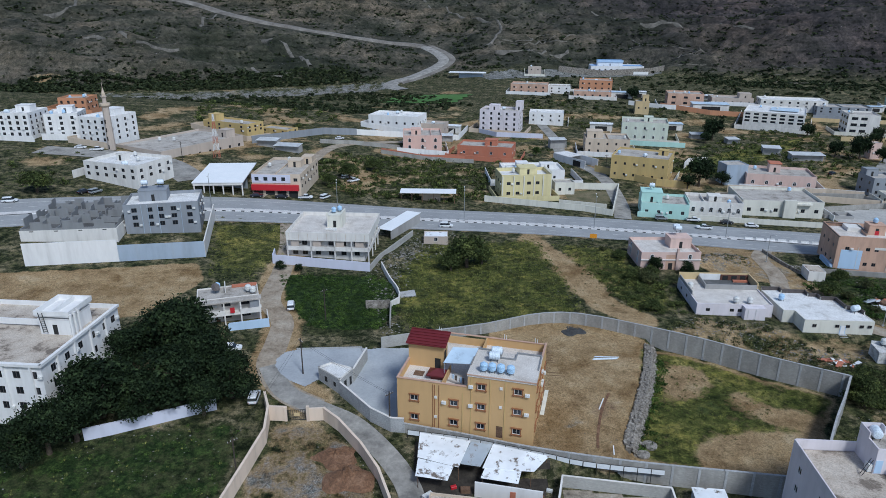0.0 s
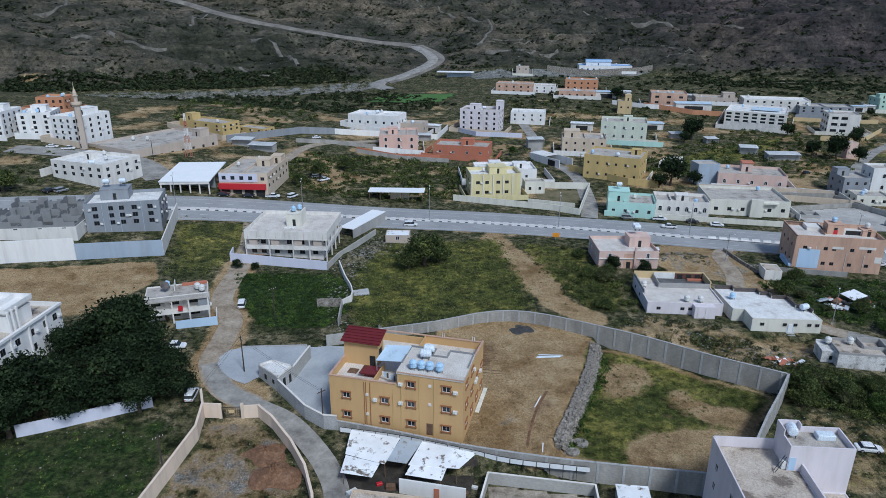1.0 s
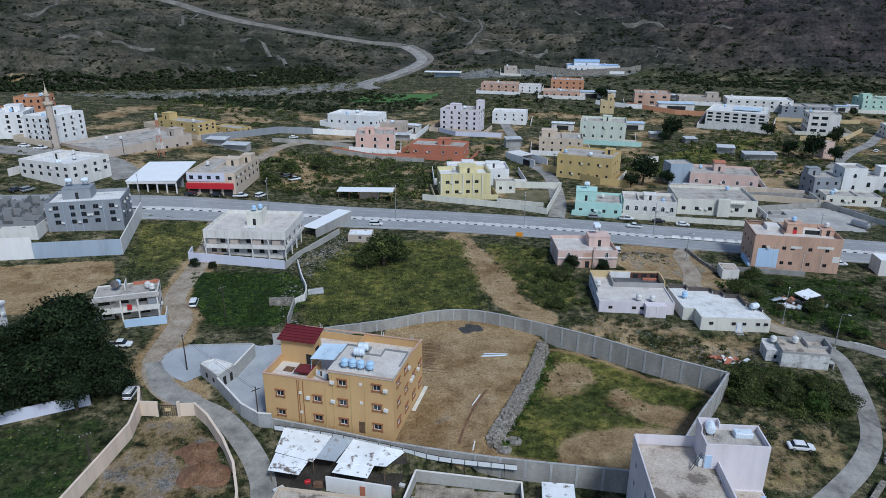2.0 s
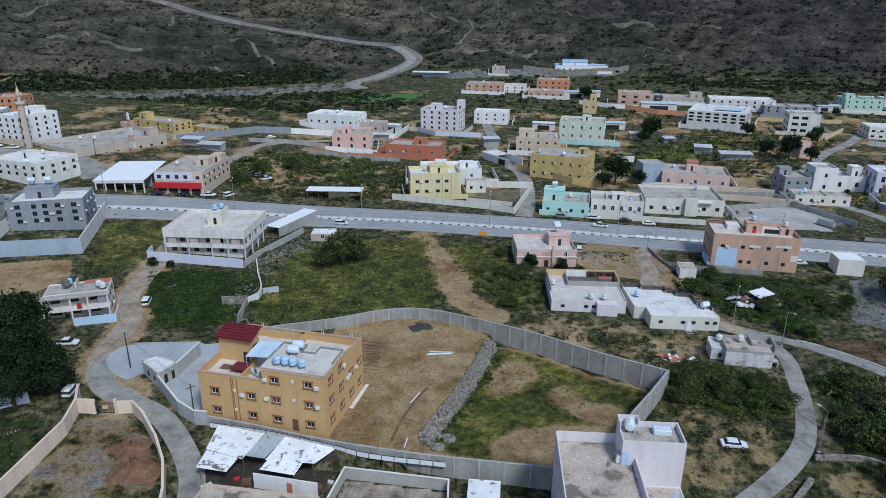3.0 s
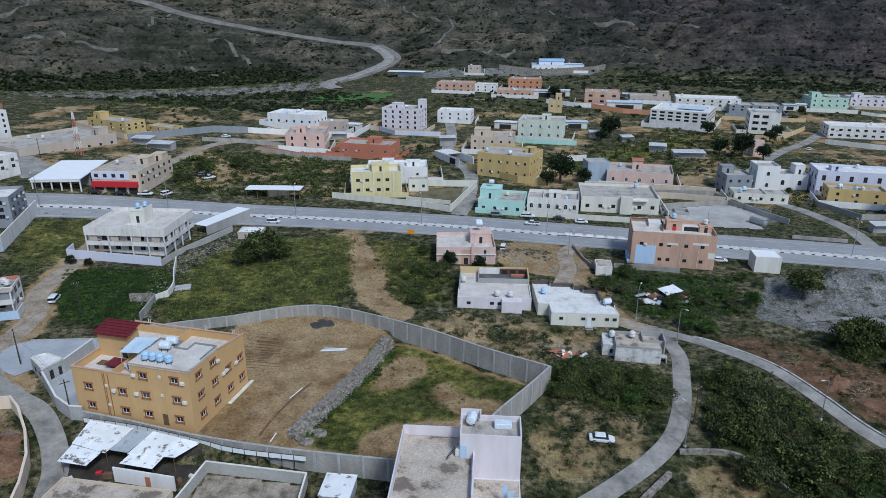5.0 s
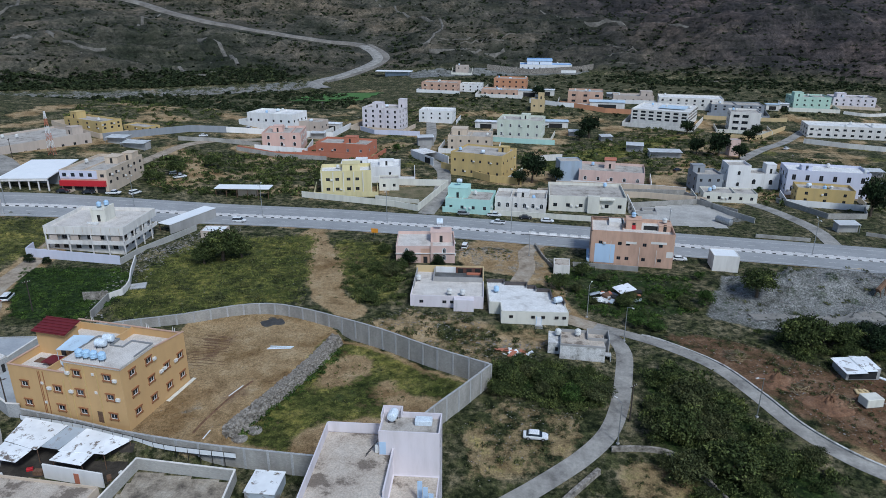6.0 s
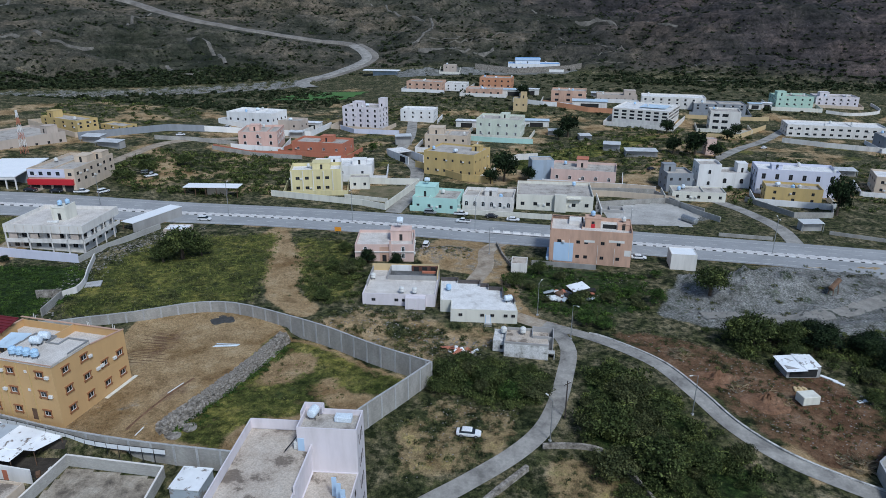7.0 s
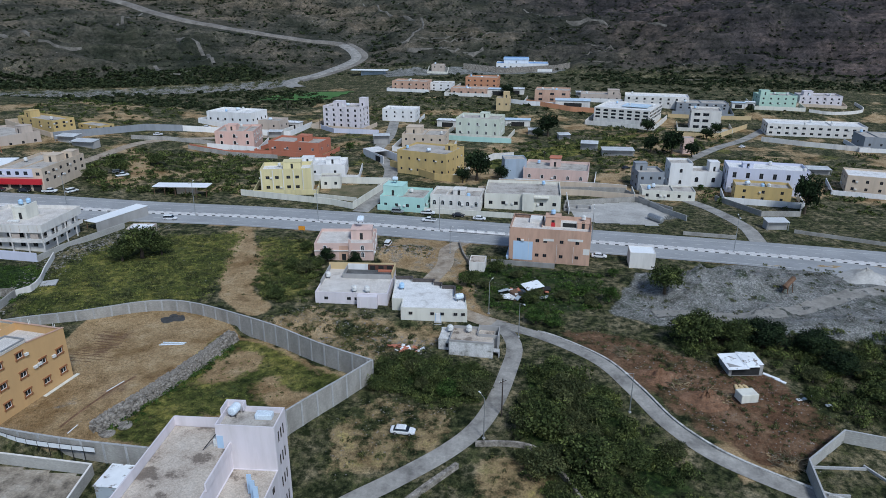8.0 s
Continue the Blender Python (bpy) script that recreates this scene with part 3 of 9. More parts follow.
def ragged(value, noise_fac, width=0.07, amount=0.9):
    """A cover's share turned into a patch with a ragged edge."""
    a = nt.nodes.new("ShaderNodeMath")
    a.operation = "MULTIPLY_ADD"
    nt.links.new(noise_fac, a.inputs[0])
    a.inputs[1].default_value = amount
    nt.links.new(value, a.inputs[2])
    r = nt.nodes.new("ShaderNodeMapRange")
    r.inputs["From Min"].default_value = 0.5 + amount * 0.5 - width
    r.inputs["From Max"].default_value = 0.5 + amount * 0.5 + width
    nt.links.new(a.outputs[0], r.inputs["Value"])
    return r.outputs[0]


cv, gr = channel("cover"), channel("growth")
n_big, n_mid, n_small = tex(nt, 0.035, 6, 0.6), tex(nt, 0.17, 9, 0.72), tex(nt, 0.9, 7, 0.75)
dots = ramp(nt, tex(nt, 0.6, 6, 0.7), [(0.42, (0.22, 0.30, 0.20)), (0.51, (0.95, 1.0, 0.92)), (0.62, (1.75, 1.68, 1.5))])
scrub = mix(nt, 1.0, ramp(nt, n_mid, [(0.34, (0.028, 0.036, 0.015)), (0.45, (0.070, 0.074, 0.034)), (0.55, (0.145, 0.125, 0.080)), (0.66, (0.27, 0.225, 0.155))]), dots, "MULTIPLY")
sandc = ramp(nt, n_mid, [(0.34, (0.25, 0.165, 0.085)), (0.47, (0.42, 0.295, 0.16)), (0.58, (0.50, 0.37, 0.215)), (0.7, (0.58, 0.46, 0.30))])
damp = ramp(nt, tex(nt, 0.075, 7, 0.62), [(0.38, (0.66, 0.60, 0.52)), (0.46, (0.94, 0.92, 0.89)), (0.58, (1.0, 1.0, 1.0)), (0.66, (1.16, 1.18, 1.22))])
sandc = mix(nt, 1.0, sandc, damp, "MULTIPLY")
clump = ramp(nt, tex(nt, 0.55, 7, 0.72), [(0.36, (0.30, 0.36, 0.28)), (0.5, (0.9, 0.95, 0.85)), (0.62, (1.7, 1.65, 1.5))])
meadow = ramp(nt, tex(nt, 0.06, 4, 0.6), [(0.38, (0.42, 0.50, 0.42)), (0.5, (1.0, 1.0, 1.0)), (0.6, (1.5, 1.35, 1.3))])
greenc = mix(nt, 1.0, ramp(nt, n_mid, [(0.34, (0.036, 0.050, 0.014)), (0.44, (0.085, 0.098, 0.026)), (0.54, (0.16, 0.155, 0.046)), (0.66, (0.27, 0.235, 0.10))]), clump, "MULTIPLY")
greenc = mix(nt, 1.0, greenc, meadow, "MULTIPLY")
stonec = mix(nt, 1.0, ramp(nt, tex(nt, 0.16, 9, 0.82), [(0.36, (0.075, 0.075, 0.062)), (0.46, (0.19, 0.19, 0.175)), (0.56, (0.29, 0.29, 0.28)), (0.7, (0.40, 0.395, 0.375))]), ramp(nt, tex(nt, 2.2, 6, 0.85), [(0.4, (0.45, 0.46, 0.48)), (0.5, (0.95, 0.95, 0.95)), (0.6, (1.7, 1.7, 1.7))]), "MULTIPLY")
lushc = ramp(nt, n_small, [(0.36, (0.006, 0.014, 0.004)), (0.5, (0.026, 0.050, 0.013)), (0.64, (0.075, 0.115, 0.030))])
redc = ramp(nt, n_mid, [(0.34, (0.080, 0.042, 0.024)), (0.5, (0.165, 0.092, 0.052)), (0.66, (0.29, 0.19, 0.12))])
hill_mix = channel("hill_tone")
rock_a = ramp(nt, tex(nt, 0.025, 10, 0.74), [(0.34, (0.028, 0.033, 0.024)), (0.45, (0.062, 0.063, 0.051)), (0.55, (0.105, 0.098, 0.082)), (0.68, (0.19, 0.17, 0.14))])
# cool dark rock colour, distance haze painted in on the right-hand slopes
rock_haze = ramp(nt, tex(nt, 0.03, 10, 0.76), [(0.36, (0.022, 0.022, 0.025)), (0.46, (0.046, 0.042, 0.046)), (0.56, (0.082, 0.071, 0.074)), (0.68, (0.16, 0.13, 0.12))])
rockc = mix(nt, hill_mix[0], rock_a, rock_haze)
rockc = mix(nt, 1.0, rockc, ramp(nt, tex(nt, 0.007, 5, 0.62), [(0.38, (0.55, 0.62, 0.54)), (0.5, (1.0, 1.0, 1.0)), (0.62, (1.4, 1.27, 1.18))]), "MULTIPLY")
# colour follows the relief: darker in gullies, paler on crests
rockc = mix(nt, 1.0, rockc, ramp(nt, hill_mix[1], [(0.2, (0.8, 0.83, 0.8)), (0.6, (1.0, 1.0, 1.0)), (0.95, (1.15, 1.12, 1.08))]), "MULTIPLY")
speck = ramp(nt, tex(nt, 0.26, 6, 0.8), [(0.40, (0.42, 0.45, 0.40)), (0.5, (0.92, 0.92, 0.90)), (0.62, (1.35, 1.3, 1.26))])
rockc = mix(nt, 1.0, rockc, speck, "MULTIPLY")
strata = nt.nodes.new("ShaderNodeTexWave")
strata.bands_direction = "Z"
for key, v in (("Scale", 0.035), ("Distortion", 16.0), ("Detail", 3.0), ("Detail Scale", 0.06)):
    strata.inputs[key].default_value = v
tc = nt.nodes.new("ShaderNodeTexCoord")
nt.links.new(tc.outputs["Object"], strata.inputs["Vector"])
rockc = mix(nt, 1.0, rockc, ramp(nt, strata.outputs["Fac"], [(0.0, (0.8, 0.8, 0.78)), (0.25, (1.0, 1.0, 1.0)), (0.93, (1.0, 1.0, 1.0)), (1.0, (1.2, 1.18, 1.15))]), "MULTIPLY")
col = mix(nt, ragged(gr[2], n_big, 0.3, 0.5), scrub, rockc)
col = mix(nt, ragged(cv[0], n_mid), col, sandc)
col = mix(nt, ragged(gr[1], n_mid), col, redc)
col = mix(nt, ragged(cv[2], n_mid), col, stonec)
col = mix(nt, ragged(cv[1], n_mid), col, greenc)
col = mix(nt, ragged(gr[0], n_mid), col, lushc)
grain = ramp(nt, tex(nt, 4.5, 7, 0.8), [(0.36, (0.40, 0.40, 0.40)), (0.5, (0.76, 0.76, 0.76)), (0.64, (1.18, 1.18, 1.18))])
clod = ramp(nt, tex(nt, 1.5, 6, 0.78), [(0.38, (0.58, 0.60, 0.56)), (0.47, (0.98, 0.98, 0.97)), (0.56, (1.0, 1.0, 1.0)), (0.66, (1.3, 1.28, 1.24))])
grain = mix(nt, 1.0, grain, clod, "MULTIPLY")
nt.links.new(mix(nt, 1.0, col, grain, "MULTIPLY"), bs.inputs["Base Color"])
bump(nt, bs, tex(nt, 1.4, 8, 0.75), 0.9, 0.35)
ground = tagged(new("ground", me), "dusty valley floor with scrub, fields and rocky hillsides", "ground", kind="structure")


# ---- roads ----
def strip(name, points, offsets, material, lift=0.07, gap=3.0, label="", category="road", kind="structure", parent=None, level=False, skirt=3.5):
    """A ribbon draped on the land; offsets: distances to the right of the line at which it has its rows of vertices."""
    line = np.array(curve(points, gap))
    d = np.gradient(line, axis=0)
    d /= np.linalg.norm(d, axis=1)[:, None]
    n = np.stack([d[:, 1], -d[:, 0]], -1)
    q = line[:, None, :] + n[:, None, :] * np.array(offsets, float)[None, :, None]
    if level:
        # graded across the slope
        w = line[:, None, :] + n[:, None, :] * np.linspace(offsets[0], offsets[-1], 7)[None, :, None]
        most = terrain(w[..., 0], w[..., 1]).max(1)
        flat = np.maximum(most, np.convolve(np.pad(most, 3, mode="edge"), np.ones(7) / 7, "valid"))
        z = np.repeat(flat[:, None], len(offsets), 1) + lift
        side = np.stack([line + n * (offsets[0] - skirt), line + n * (offsets[-1] + skirt)], 1)
        low = terrain(side[..., 0], side[..., 1]) - 0.6
        q = np.concatenate([side[:, :1], q, side[:, 1:]], 1)
        z = np.concatenate([low[:, :1], z, low[:, 1:]], 1)
    else:
        z = terrain(q[..., 0], q[..., 1]) + lift
    rows = np.concatenate([q, z[..., None]], -1).reshape(-1, 3)
    k = q.shape[1]
    idx = np.arange(len(rows)).reshape(-1, k)
    faces = np.stack([idx[:-1, :-1], idx[:-1, 1:], idx[1:, 1:], idx[1:, :-1]], -1).reshape(-1, 4)[:, ::-1]
    ob = new(name, arrays(name, rows, faces, material, True))
    if parent is not None:
        ob.parent = parent
        return ob
    return tagged(ob, label, category, kind=kind)


def along(points, gap, start=0.0):
    """Places and headings at even steps along a smooth line."""
    line = curve(points, 1.0)
    out, want, run = [], start, 0.0
    for p, q in zip(line, line[1:]):
        n = np.linalg.norm(q - p)
        while run + n >= want:
            t = (want - run) / n
            s = p + (q - p) * t
            out.append((s[0], s[1], math.degrees(math.atan2(q[1] - p[1], q[0] - p[0]))))
            want += gap
        run += n
    return out


road = strip("road", HIGHWAY, [-12.5, -9, -5, -1, 3, 7, 10.3], M_ASPHALT, 0.08, label="grey asphalt dual carriageway with worn lane lines")
# raised median with its painted kerbstones
strip("median", HIGHWAY, [-1.0, 0, 1.0], mottled("median_paving", [(0.3, (0.50, 0.48, 0.47)), (0.7, (0.66, 0.64, 0.63))], 0.3, 0.9, 0.1), 0.30, label="paved strip between two rows of painted kerbstones", category="median")
KERBS = [p for p in along(HIGHWAY, 1.5) if -128 < p[0] < 245]


def kerb_row(name, side, white):
    out_v, out_f = [], []
    for k, (x, y, a) in enumerate(KERBS):
        if k % 2 == white or not (x < 98 or x > 136):
            continue
        m = Matrix.Translation((x, y, gz(x, y))) @ Matrix.Rotation(radians(a), 4, "Z")
        base = len(out_v)
        for dx in ((-0.95, 0.95) if not white else (-0.5, 0.5)):
            for dy in (-0.15, 0.15):
                for dz in (-0.1, 0.3):
                    out_v.append(m @ Vector((dx, side + dy * (0.8 if dz > 0 else 1), dz)))
        out_f += [[base + i for i in f] for f in ((0, 1, 3, 2), (4, 6, 7, 5), (0, 4, 5, 1), (2, 3, 7, 6), (1, 5, 7, 3))]
    me = arrays(name, np.array([tuple(v) for v in out_v]), np.array(out_f), M_KERBB if white else M_KERBW)
    return tagged(new(name, me), "row of %s painted concrete kerbstones on the median" % ("black" if white else "white"), "kerb", kind="stuff")


for s in (-1.12, 1.12):
    kerb_row("kerbstone_row", s, 0)
    kerb_row("kerbstone_row", s, 1)


def dashes(off, length, gap):
    v, f = [], []
    for x, y, a in along(HIGHWAY, gap):
        if not -140 < x < 260:
            continue
        u = np.array([math.cos(radians(a)), math.sin(radians(a))])
        n = np.array([u[1], -u[0]])
        k = len(v)
        for s, o in ((-1, -0.09), (1, -0.09), (1, 0.09), (-1, 0.09)):
            q = np.array([x, y]) + u * s * length / 2 + n * (off + o)
            v.append((q[0], q[1], gz(q[0], q[1]) + 0.1))
        f.append([k + 3, k + 2, k + 1, k][::-1])
    ob = new("lane_marking", arrays("lane_marking", np.array(v), np.array(f), M_LINE))
    ob.parent = road


for off in (-5.3, 5.2):
    dashes(off, 2.4, 7.0)
for off in (-1.6, 1.6, -9.2, 8.9):
    dashes(off, 2.02, 2.0)

LANE_L = [(-50, 205), (-46, 186), (-44, 169), (-43, 151), (-37.5, 140), (-36.5, 130), (-36, 121), (-31, 112.5), (-24, 108), (-17, 104), (-11.4, 98), (-7, 91.5), (-4.6, 85), (-2, 70)]
LANE_R = [(101, 198), (96, 190), (94.8, 177), (90, 161), (93, 151), (99, 146), (104, 142), (109, 139)]
LANE_R2 = [(108, 140), (110, 135), (110.8, 128), (108.5, 118.6), (105.4, 109), (101.5, 101), (95.8, 94.6), (87.2, 87.8), (79, 82), (66, 72)]
LANE_R3 = [(107, 140.5), (119, 133), (128.6, 123.5), (133.3, 113.2), (137.1, 103), (142.8, 94.8), (150.2, 89), (160, 83), (180, 72)]
strip("lane", LANE_L[:9], [-2.6, -1, 1, 2.6], M_DIRTROAD, 0.07, 2, "dusty unpaved lane between plots", "lane")
strip("lane", LANE_L[6:], [-2.1, -0.8, 0.8, 2.1], M_ASPHALT2, 0.10, 2, "narrow worn asphalt lane beside a yard wall", "lane")
strip("lane", LANE_R, [-2.4, -1, 1, 2.4], M_DIRTROAD, 0.07, 2, "pale dirt track down from the highway", "lane")
strip("lane", LANE_R2, [-1.8, -0.8, 0.8, 1.8], M_ASPHALT2, 0.10, 2, "winding pale concrete lane with a broken edge", "lane")
strip("lane", LANE_R3, [-1.65, -0.8, 0.8, 1.65], M_ASPHALT2, 0.13, 2, "grey paved lane with a whitewashed stone edge", "lane")
strip("street", [(64, 228), (68, 250), (70, 292), (60, 330), (62.5, 376), (61, 440)], [-3, -1, 1, 3], M_ASPHALT2, 0.12, 4, "worn village street between compounds", "street")
strip("street", [(196, 200), (198, 216), (194, 236), (186, 262), (200, 300), (235, 345), (262, 372), (300, 420)], [-2.6, -1, 1, 2.6], M_ASPHALT2, 0.12, 4, "worn village street climbing past houses", "street")
strip("street", [(-66, 228), (-58, 275), (-52, 318), (-30, 342), (6, 366)], [-2.4, -1, 1, 2.4], M_DIRTROAD, 0.12, 4, "pale unpaved street between compound walls", "street")
strip("street", [(-160, 262), (-130, 262), (-110, 258), (-92, 240)], [-6, -2, 2, 6], M_ASPHALT2, 0.14, 4, "paved forecourt before white apartment houses", "street")
strip("far_road", FAR_ROAD[:9], [-4.6, -1.5, 1.5, 4.6], M_ASPHALT2, 0.5, 3, "asphalt road winding up the far hillside", "road", level=True)
strip("far_track", FAR_ROAD[8:], [-5.5, -2, 2, 5.5], M_BANK, 0.35, 3, "wide graded gravel track across the hillside", "track", level=True)
for t, w in TRACKS:
    strip("hill_track", t, [-0.17 * w, 0.0, 0.17 * w], M_TRACK, 0.35, 4, "pale bulldozed track on the hillside", "track", level=True, skirt=0.8)
PIT = [(147, 146.5), (152, 147), (160.5, 146), (173, 146), (186, 150.5), (200, 158), (216, 164)]
strip("pit_track", PIT, [-2.4, -1, 1, 2.4], M_PIT, 0.12, 2, "pale dusty track through a gravel yard", "track")
strip("road_bank", FAR_ROAD[2:9], [4.6, 6.5, 9.5], M_BANK, 0.4, 3, "pale scraped bank beside the hill road", "bank", level=True)


# ---- walls along lines ----
def wall_run(name, points, height, thick, material, label, category="wall", cap=None, pillar=0.0, top=None, gap=4.0, smooth=True, parent=None):
    """A masonry wall that follows the land, with joints at its corners, a coping and, if wanted, pillars. top: its absolute top height."""
    line = curve(points, gap) if smooth else [np.array(p, float) for p in points]
    bm = B()
    uv = bm.loops.layers.uv.new("UVMap")
    cb, pb = B(), B()
    run = 0.0
    for p, q in zip(line, line[1:]):
        d = q - p
        ln = float(np.linalg.norm(d))
        if ln < 0.05:
            continue
        n = np.array([-d[1], d[0]]) / ln * thick / 2
        e = d / ln * thick * 0.5
        zs = [gz(*p) - 0.6, gz(*q) - 0.6]
        ts = [(top if top is not None else gz(*p) + height), (top if top is not None else gz(*q) + height)]
        a, b = p - e * 0.35, q + e * 0.35
        vs = []
        for c, z0, z1 in ((a, zs[0], ts[0]), (b, zs[1], ts[1])):
            for s in (-1, 1):
                vs += [bm.verts.new((*(c + n * s), z0)), bm.verts.new((*(c + n * s), z1))]
        for f in ((0, 4, 5, 1), (6, 2, 3, 7), (2, 0, 1, 3), (4, 6, 7, 5), (1, 5, 7, 3)):
            fc = bm.faces.new([vs[i] for i in f])
            for lp in fc.loops:
                c = lp.vert.co
                lp[uv].uv = (run + (c.x - p[0]) * d[0] / ln + (c.y - p[1]) * d[1] / ln, c.z)
        if cap is not None:
            vs = []
            for c, z1 in ((a, ts[0]), (b, ts[1])):
                for s in (-1.25, 1.25):
                    vs += [cb.verts.new((*(c + n * s), z1 - 0.003)), cb.verts.new((*(c + n * s), z1 + 0.1))]
            for f in ((0, 4, 5, 1), (6, 2, 3, 7), (2, 0, 1, 3), (4, 6, 7, 5), (1, 5, 7, 3), (0, 2, 6, 4)):
                cb.faces.new([vs[i] for i in f])
        if pillar:
            k = (-run) % pillar
            while k < ln:
                c = p + d * (k / ln)
                m = Matrix.Translation((*c, 0)) @ Matrix.Rotation(math.atan2(d[1], d[0]), 4, "Z")
                z1 = ts[0] + (ts[1] - ts[0]) * k / ln
                t0 = len(pb.verts)
                box(pb, -0.2, 0.2, -thick / 2 - 0.07, thick / 2 + 0.07, zs[0], z1 + 0.02)
                pb.verts.ensure_lookup_table()
                bmesh.ops.transform(pb, matrix=m, verts=pb.verts[t0:])
                k += pillar
        run += ln
    ob = part(name, bm, material, parent)
    if parent is None:
        tagged(ob, label, category, kind="structure")
    if cap is not None:
        part("coping", cb, cap, ob)
    else:
        cb.free()
    if pillar:
        part("pilaster_row", pb, M_CONC, ob)
    else:
        pb.free()
    return ob


# ---- houses ----
MESHES = {}


def cached(key, build, material):
    if key not in MESHES:
        bm = build()
        me = bpy.data.meshes.new(key[0])
        bm.to_mesh(me)
        bm.free()
        me.materials.append(material)
        MESHES[key] = me
    return MESHES[key]


def window_frame(w, h, kind):
    bm = B()
    t, d0, d1 = 0.07, 0.02, 0.12
    box(bm, -w / 2, -w / 2 + t, d0, d1, 0, h)
    box(bm, w / 2 - t, w / 2, d0, d1, 0, h)
    box(bm, -w / 2 + t, w / 2 - t, d0, d1, 0, t)
    box(bm, -w / 2 + t, w / 2 - t, d0, d1, h - t, h)
    if kind != "slit":
        box(bm, -t / 2, t / 2, d0, d1, t, h - t)
    return bm


def window_surround(w, h):
    """Moulded brown surround with a hood and a sill on brackets."""
    bm = B()
    box(bm, -w / 2 - 0.3, w / 2 + 0.3, -0.22, 0.0, h, h + 0.2)
    box(bm, -w / 2 - 0.3, w / 2 + 0.3, -0.2, 0.0, -0.2, 0.0)
    box(bm, -w / 2 - 0.17, -w / 2, -0.09, 0.0, 0.0, h)
    box(bm, w / 2, w / 2 + 0.17, -0.09, 0.0, 0.0, h)
    for s in (-1, 1):
        box(bm, s * (w / 2 + 0.1) - 0.09, s * (w / 2 + 0.1) + 0.09, -0.13, 0.0, -0.42, -0.2)
    return bm


def arch_hood(w, h):
    """A round-headed surround standing proud of the wall."""
    bm = B()
    n = 10
    ring = []
    for k in range(n + 1):
        a = math.pi * k / n
        for r in (w / 2, w / 2 + 0.14):
            for y in (-0.1, 0.0):
                ring.append(bm.verts.new((-r * math.cos(a), y, h + r * math.sin(a) * 0.8)))
    for k in range(n):
        i, j = 4 * k, 4 * k + 4
        for f in ((i, j, j + 2, i + 2), (i + 2, j + 2, j + 3, i + 3), (i, i + 1, j + 1, j)):
            bm.faces.new([ring[q] for q in f])
    box(bm, -w / 2 - 0.14, -w / 2, -0.1, 0, -0.1, h)
    box(bm, w / 2, w / 2 + 0.14, -0.1, 0, -0.1, h)
    return bm


def arch_pane(w, h):
    bm = B()
    n = 10
    vs = [bm.verts.new((-w / 2 * math.cos(math.pi * k / n), -0.012, h + 0.8 * w / 2 * math.sin(math.pi * k / n))) for k in range(n + 1)]
    bm.faces.new(vs[::-1])
    return bm


def pane_mesh(w, h):
    bm = B()
    box(bm, -w / 2 + 0.06, w / 2 - 0.06, 0.07, 0.09, 0.06, h - 0.06)
    return bm


def add_window(parent, m, w, h, style="white", kind=""):
    frame_mat = {"white": M_WHITEFRAME, "brown": M_WHITEFRAME, "dark": M_DARKFRAME}[style]
    ob = shared("window", cached(("window", w, h, style, kind), lambda: window_frame(w, h, kind), frame_mat), parent, m)
    shared("pane", cached(("pane", w, h), lambda: pane_mesh(w, h), M_GLASS), ob, Matrix())
    if style == "brown":
        shared("surround", cached(("surround", w, h), lambda: window_surround(w, h), M_BROWN), ob, Matrix())
    if kind == "arch":
        shared("hood", cached(("hood", w, h), lambda: arch_hood(w, h), M_WHITEFRAME), ob, Matrix())
        shared("fanlight", cached(("fanlight", w, h), lambda: arch_pane(w, h), M_GLASS), ob, Matrix())
    return ob


def ac_mesh():
    bm = box(B(), -0.4, 0.4, -0.42, -0.004, 0, 0.55, 0.03)
    for k in range(5):
        box(bm, -0.34, 0.34, -0.435, -0.42, 0.07 + 0.09 * k, 0.11 + 0.09 * k)
    return bm


def door_mesh(w, h):
    bm = B()
    box(bm, -w / 2, w / 2, 0.06, 0.11, 0, h)
    for sx in (-1, 1):
        for z in (0.12, 0.55):
            box(bm, sx * w / 4 - w / 6, sx * w / 4 + w / 6, 0.045, 0.06, h * z, h * (z + 0.33))
    return bm


def facade(bm, turn, half_depth, length, z0, z1, holes, depth=0.16):
    """One wall face with real openings and their reveals."""
    m = Matrix.Rotation(radians(turn), 4, "Z") @ Matrix.Translation((0, -half_depth, 0))
    us = sorted({-length / 2, length / 2, *(h[0] for h in holes), *(h[1] for h in holes)})
    vs = sorted({z0, z1, *(h[2] for h in holes), *(h[3] for h in holes)})

    def quad(pts):
        bm.faces.new([bm.verts.new(m @ Vector(p)) for p in pts])

    for a, b in zip(us, us[1:]):
        for c, d in zip(vs, vs[1:]):
            mu, mv = (a + b) / 2, (c + d) / 2
            if not any(h[0] < mu < h[1] and h[2] < mv < h[3] for h in holes):
                quad([(a, 0, c), (b, 0, c), (b, 0, d), (a, 0, d)])
    for a, b, c, d in holes:
        quad([(a, 0, c), (a, depth, c), (b, depth, c), (b, 0, c)][::-1])
        quad([(a, 0, d), (b, 0, d), (b, depth, d), (a, depth, d)][::-1])
        quad([(a, 0, c), (a, 0, d), (a, depth, d), (a, depth, c)][::-1])
        quad([(b, 0, c), (b, depth, c), (b, depth, d), (b, 0, d)][::-1])
        quad([(a, depth, c), (b, depth, c), (b, depth, d), (a, depth, d)])


RND = random.Random(7)


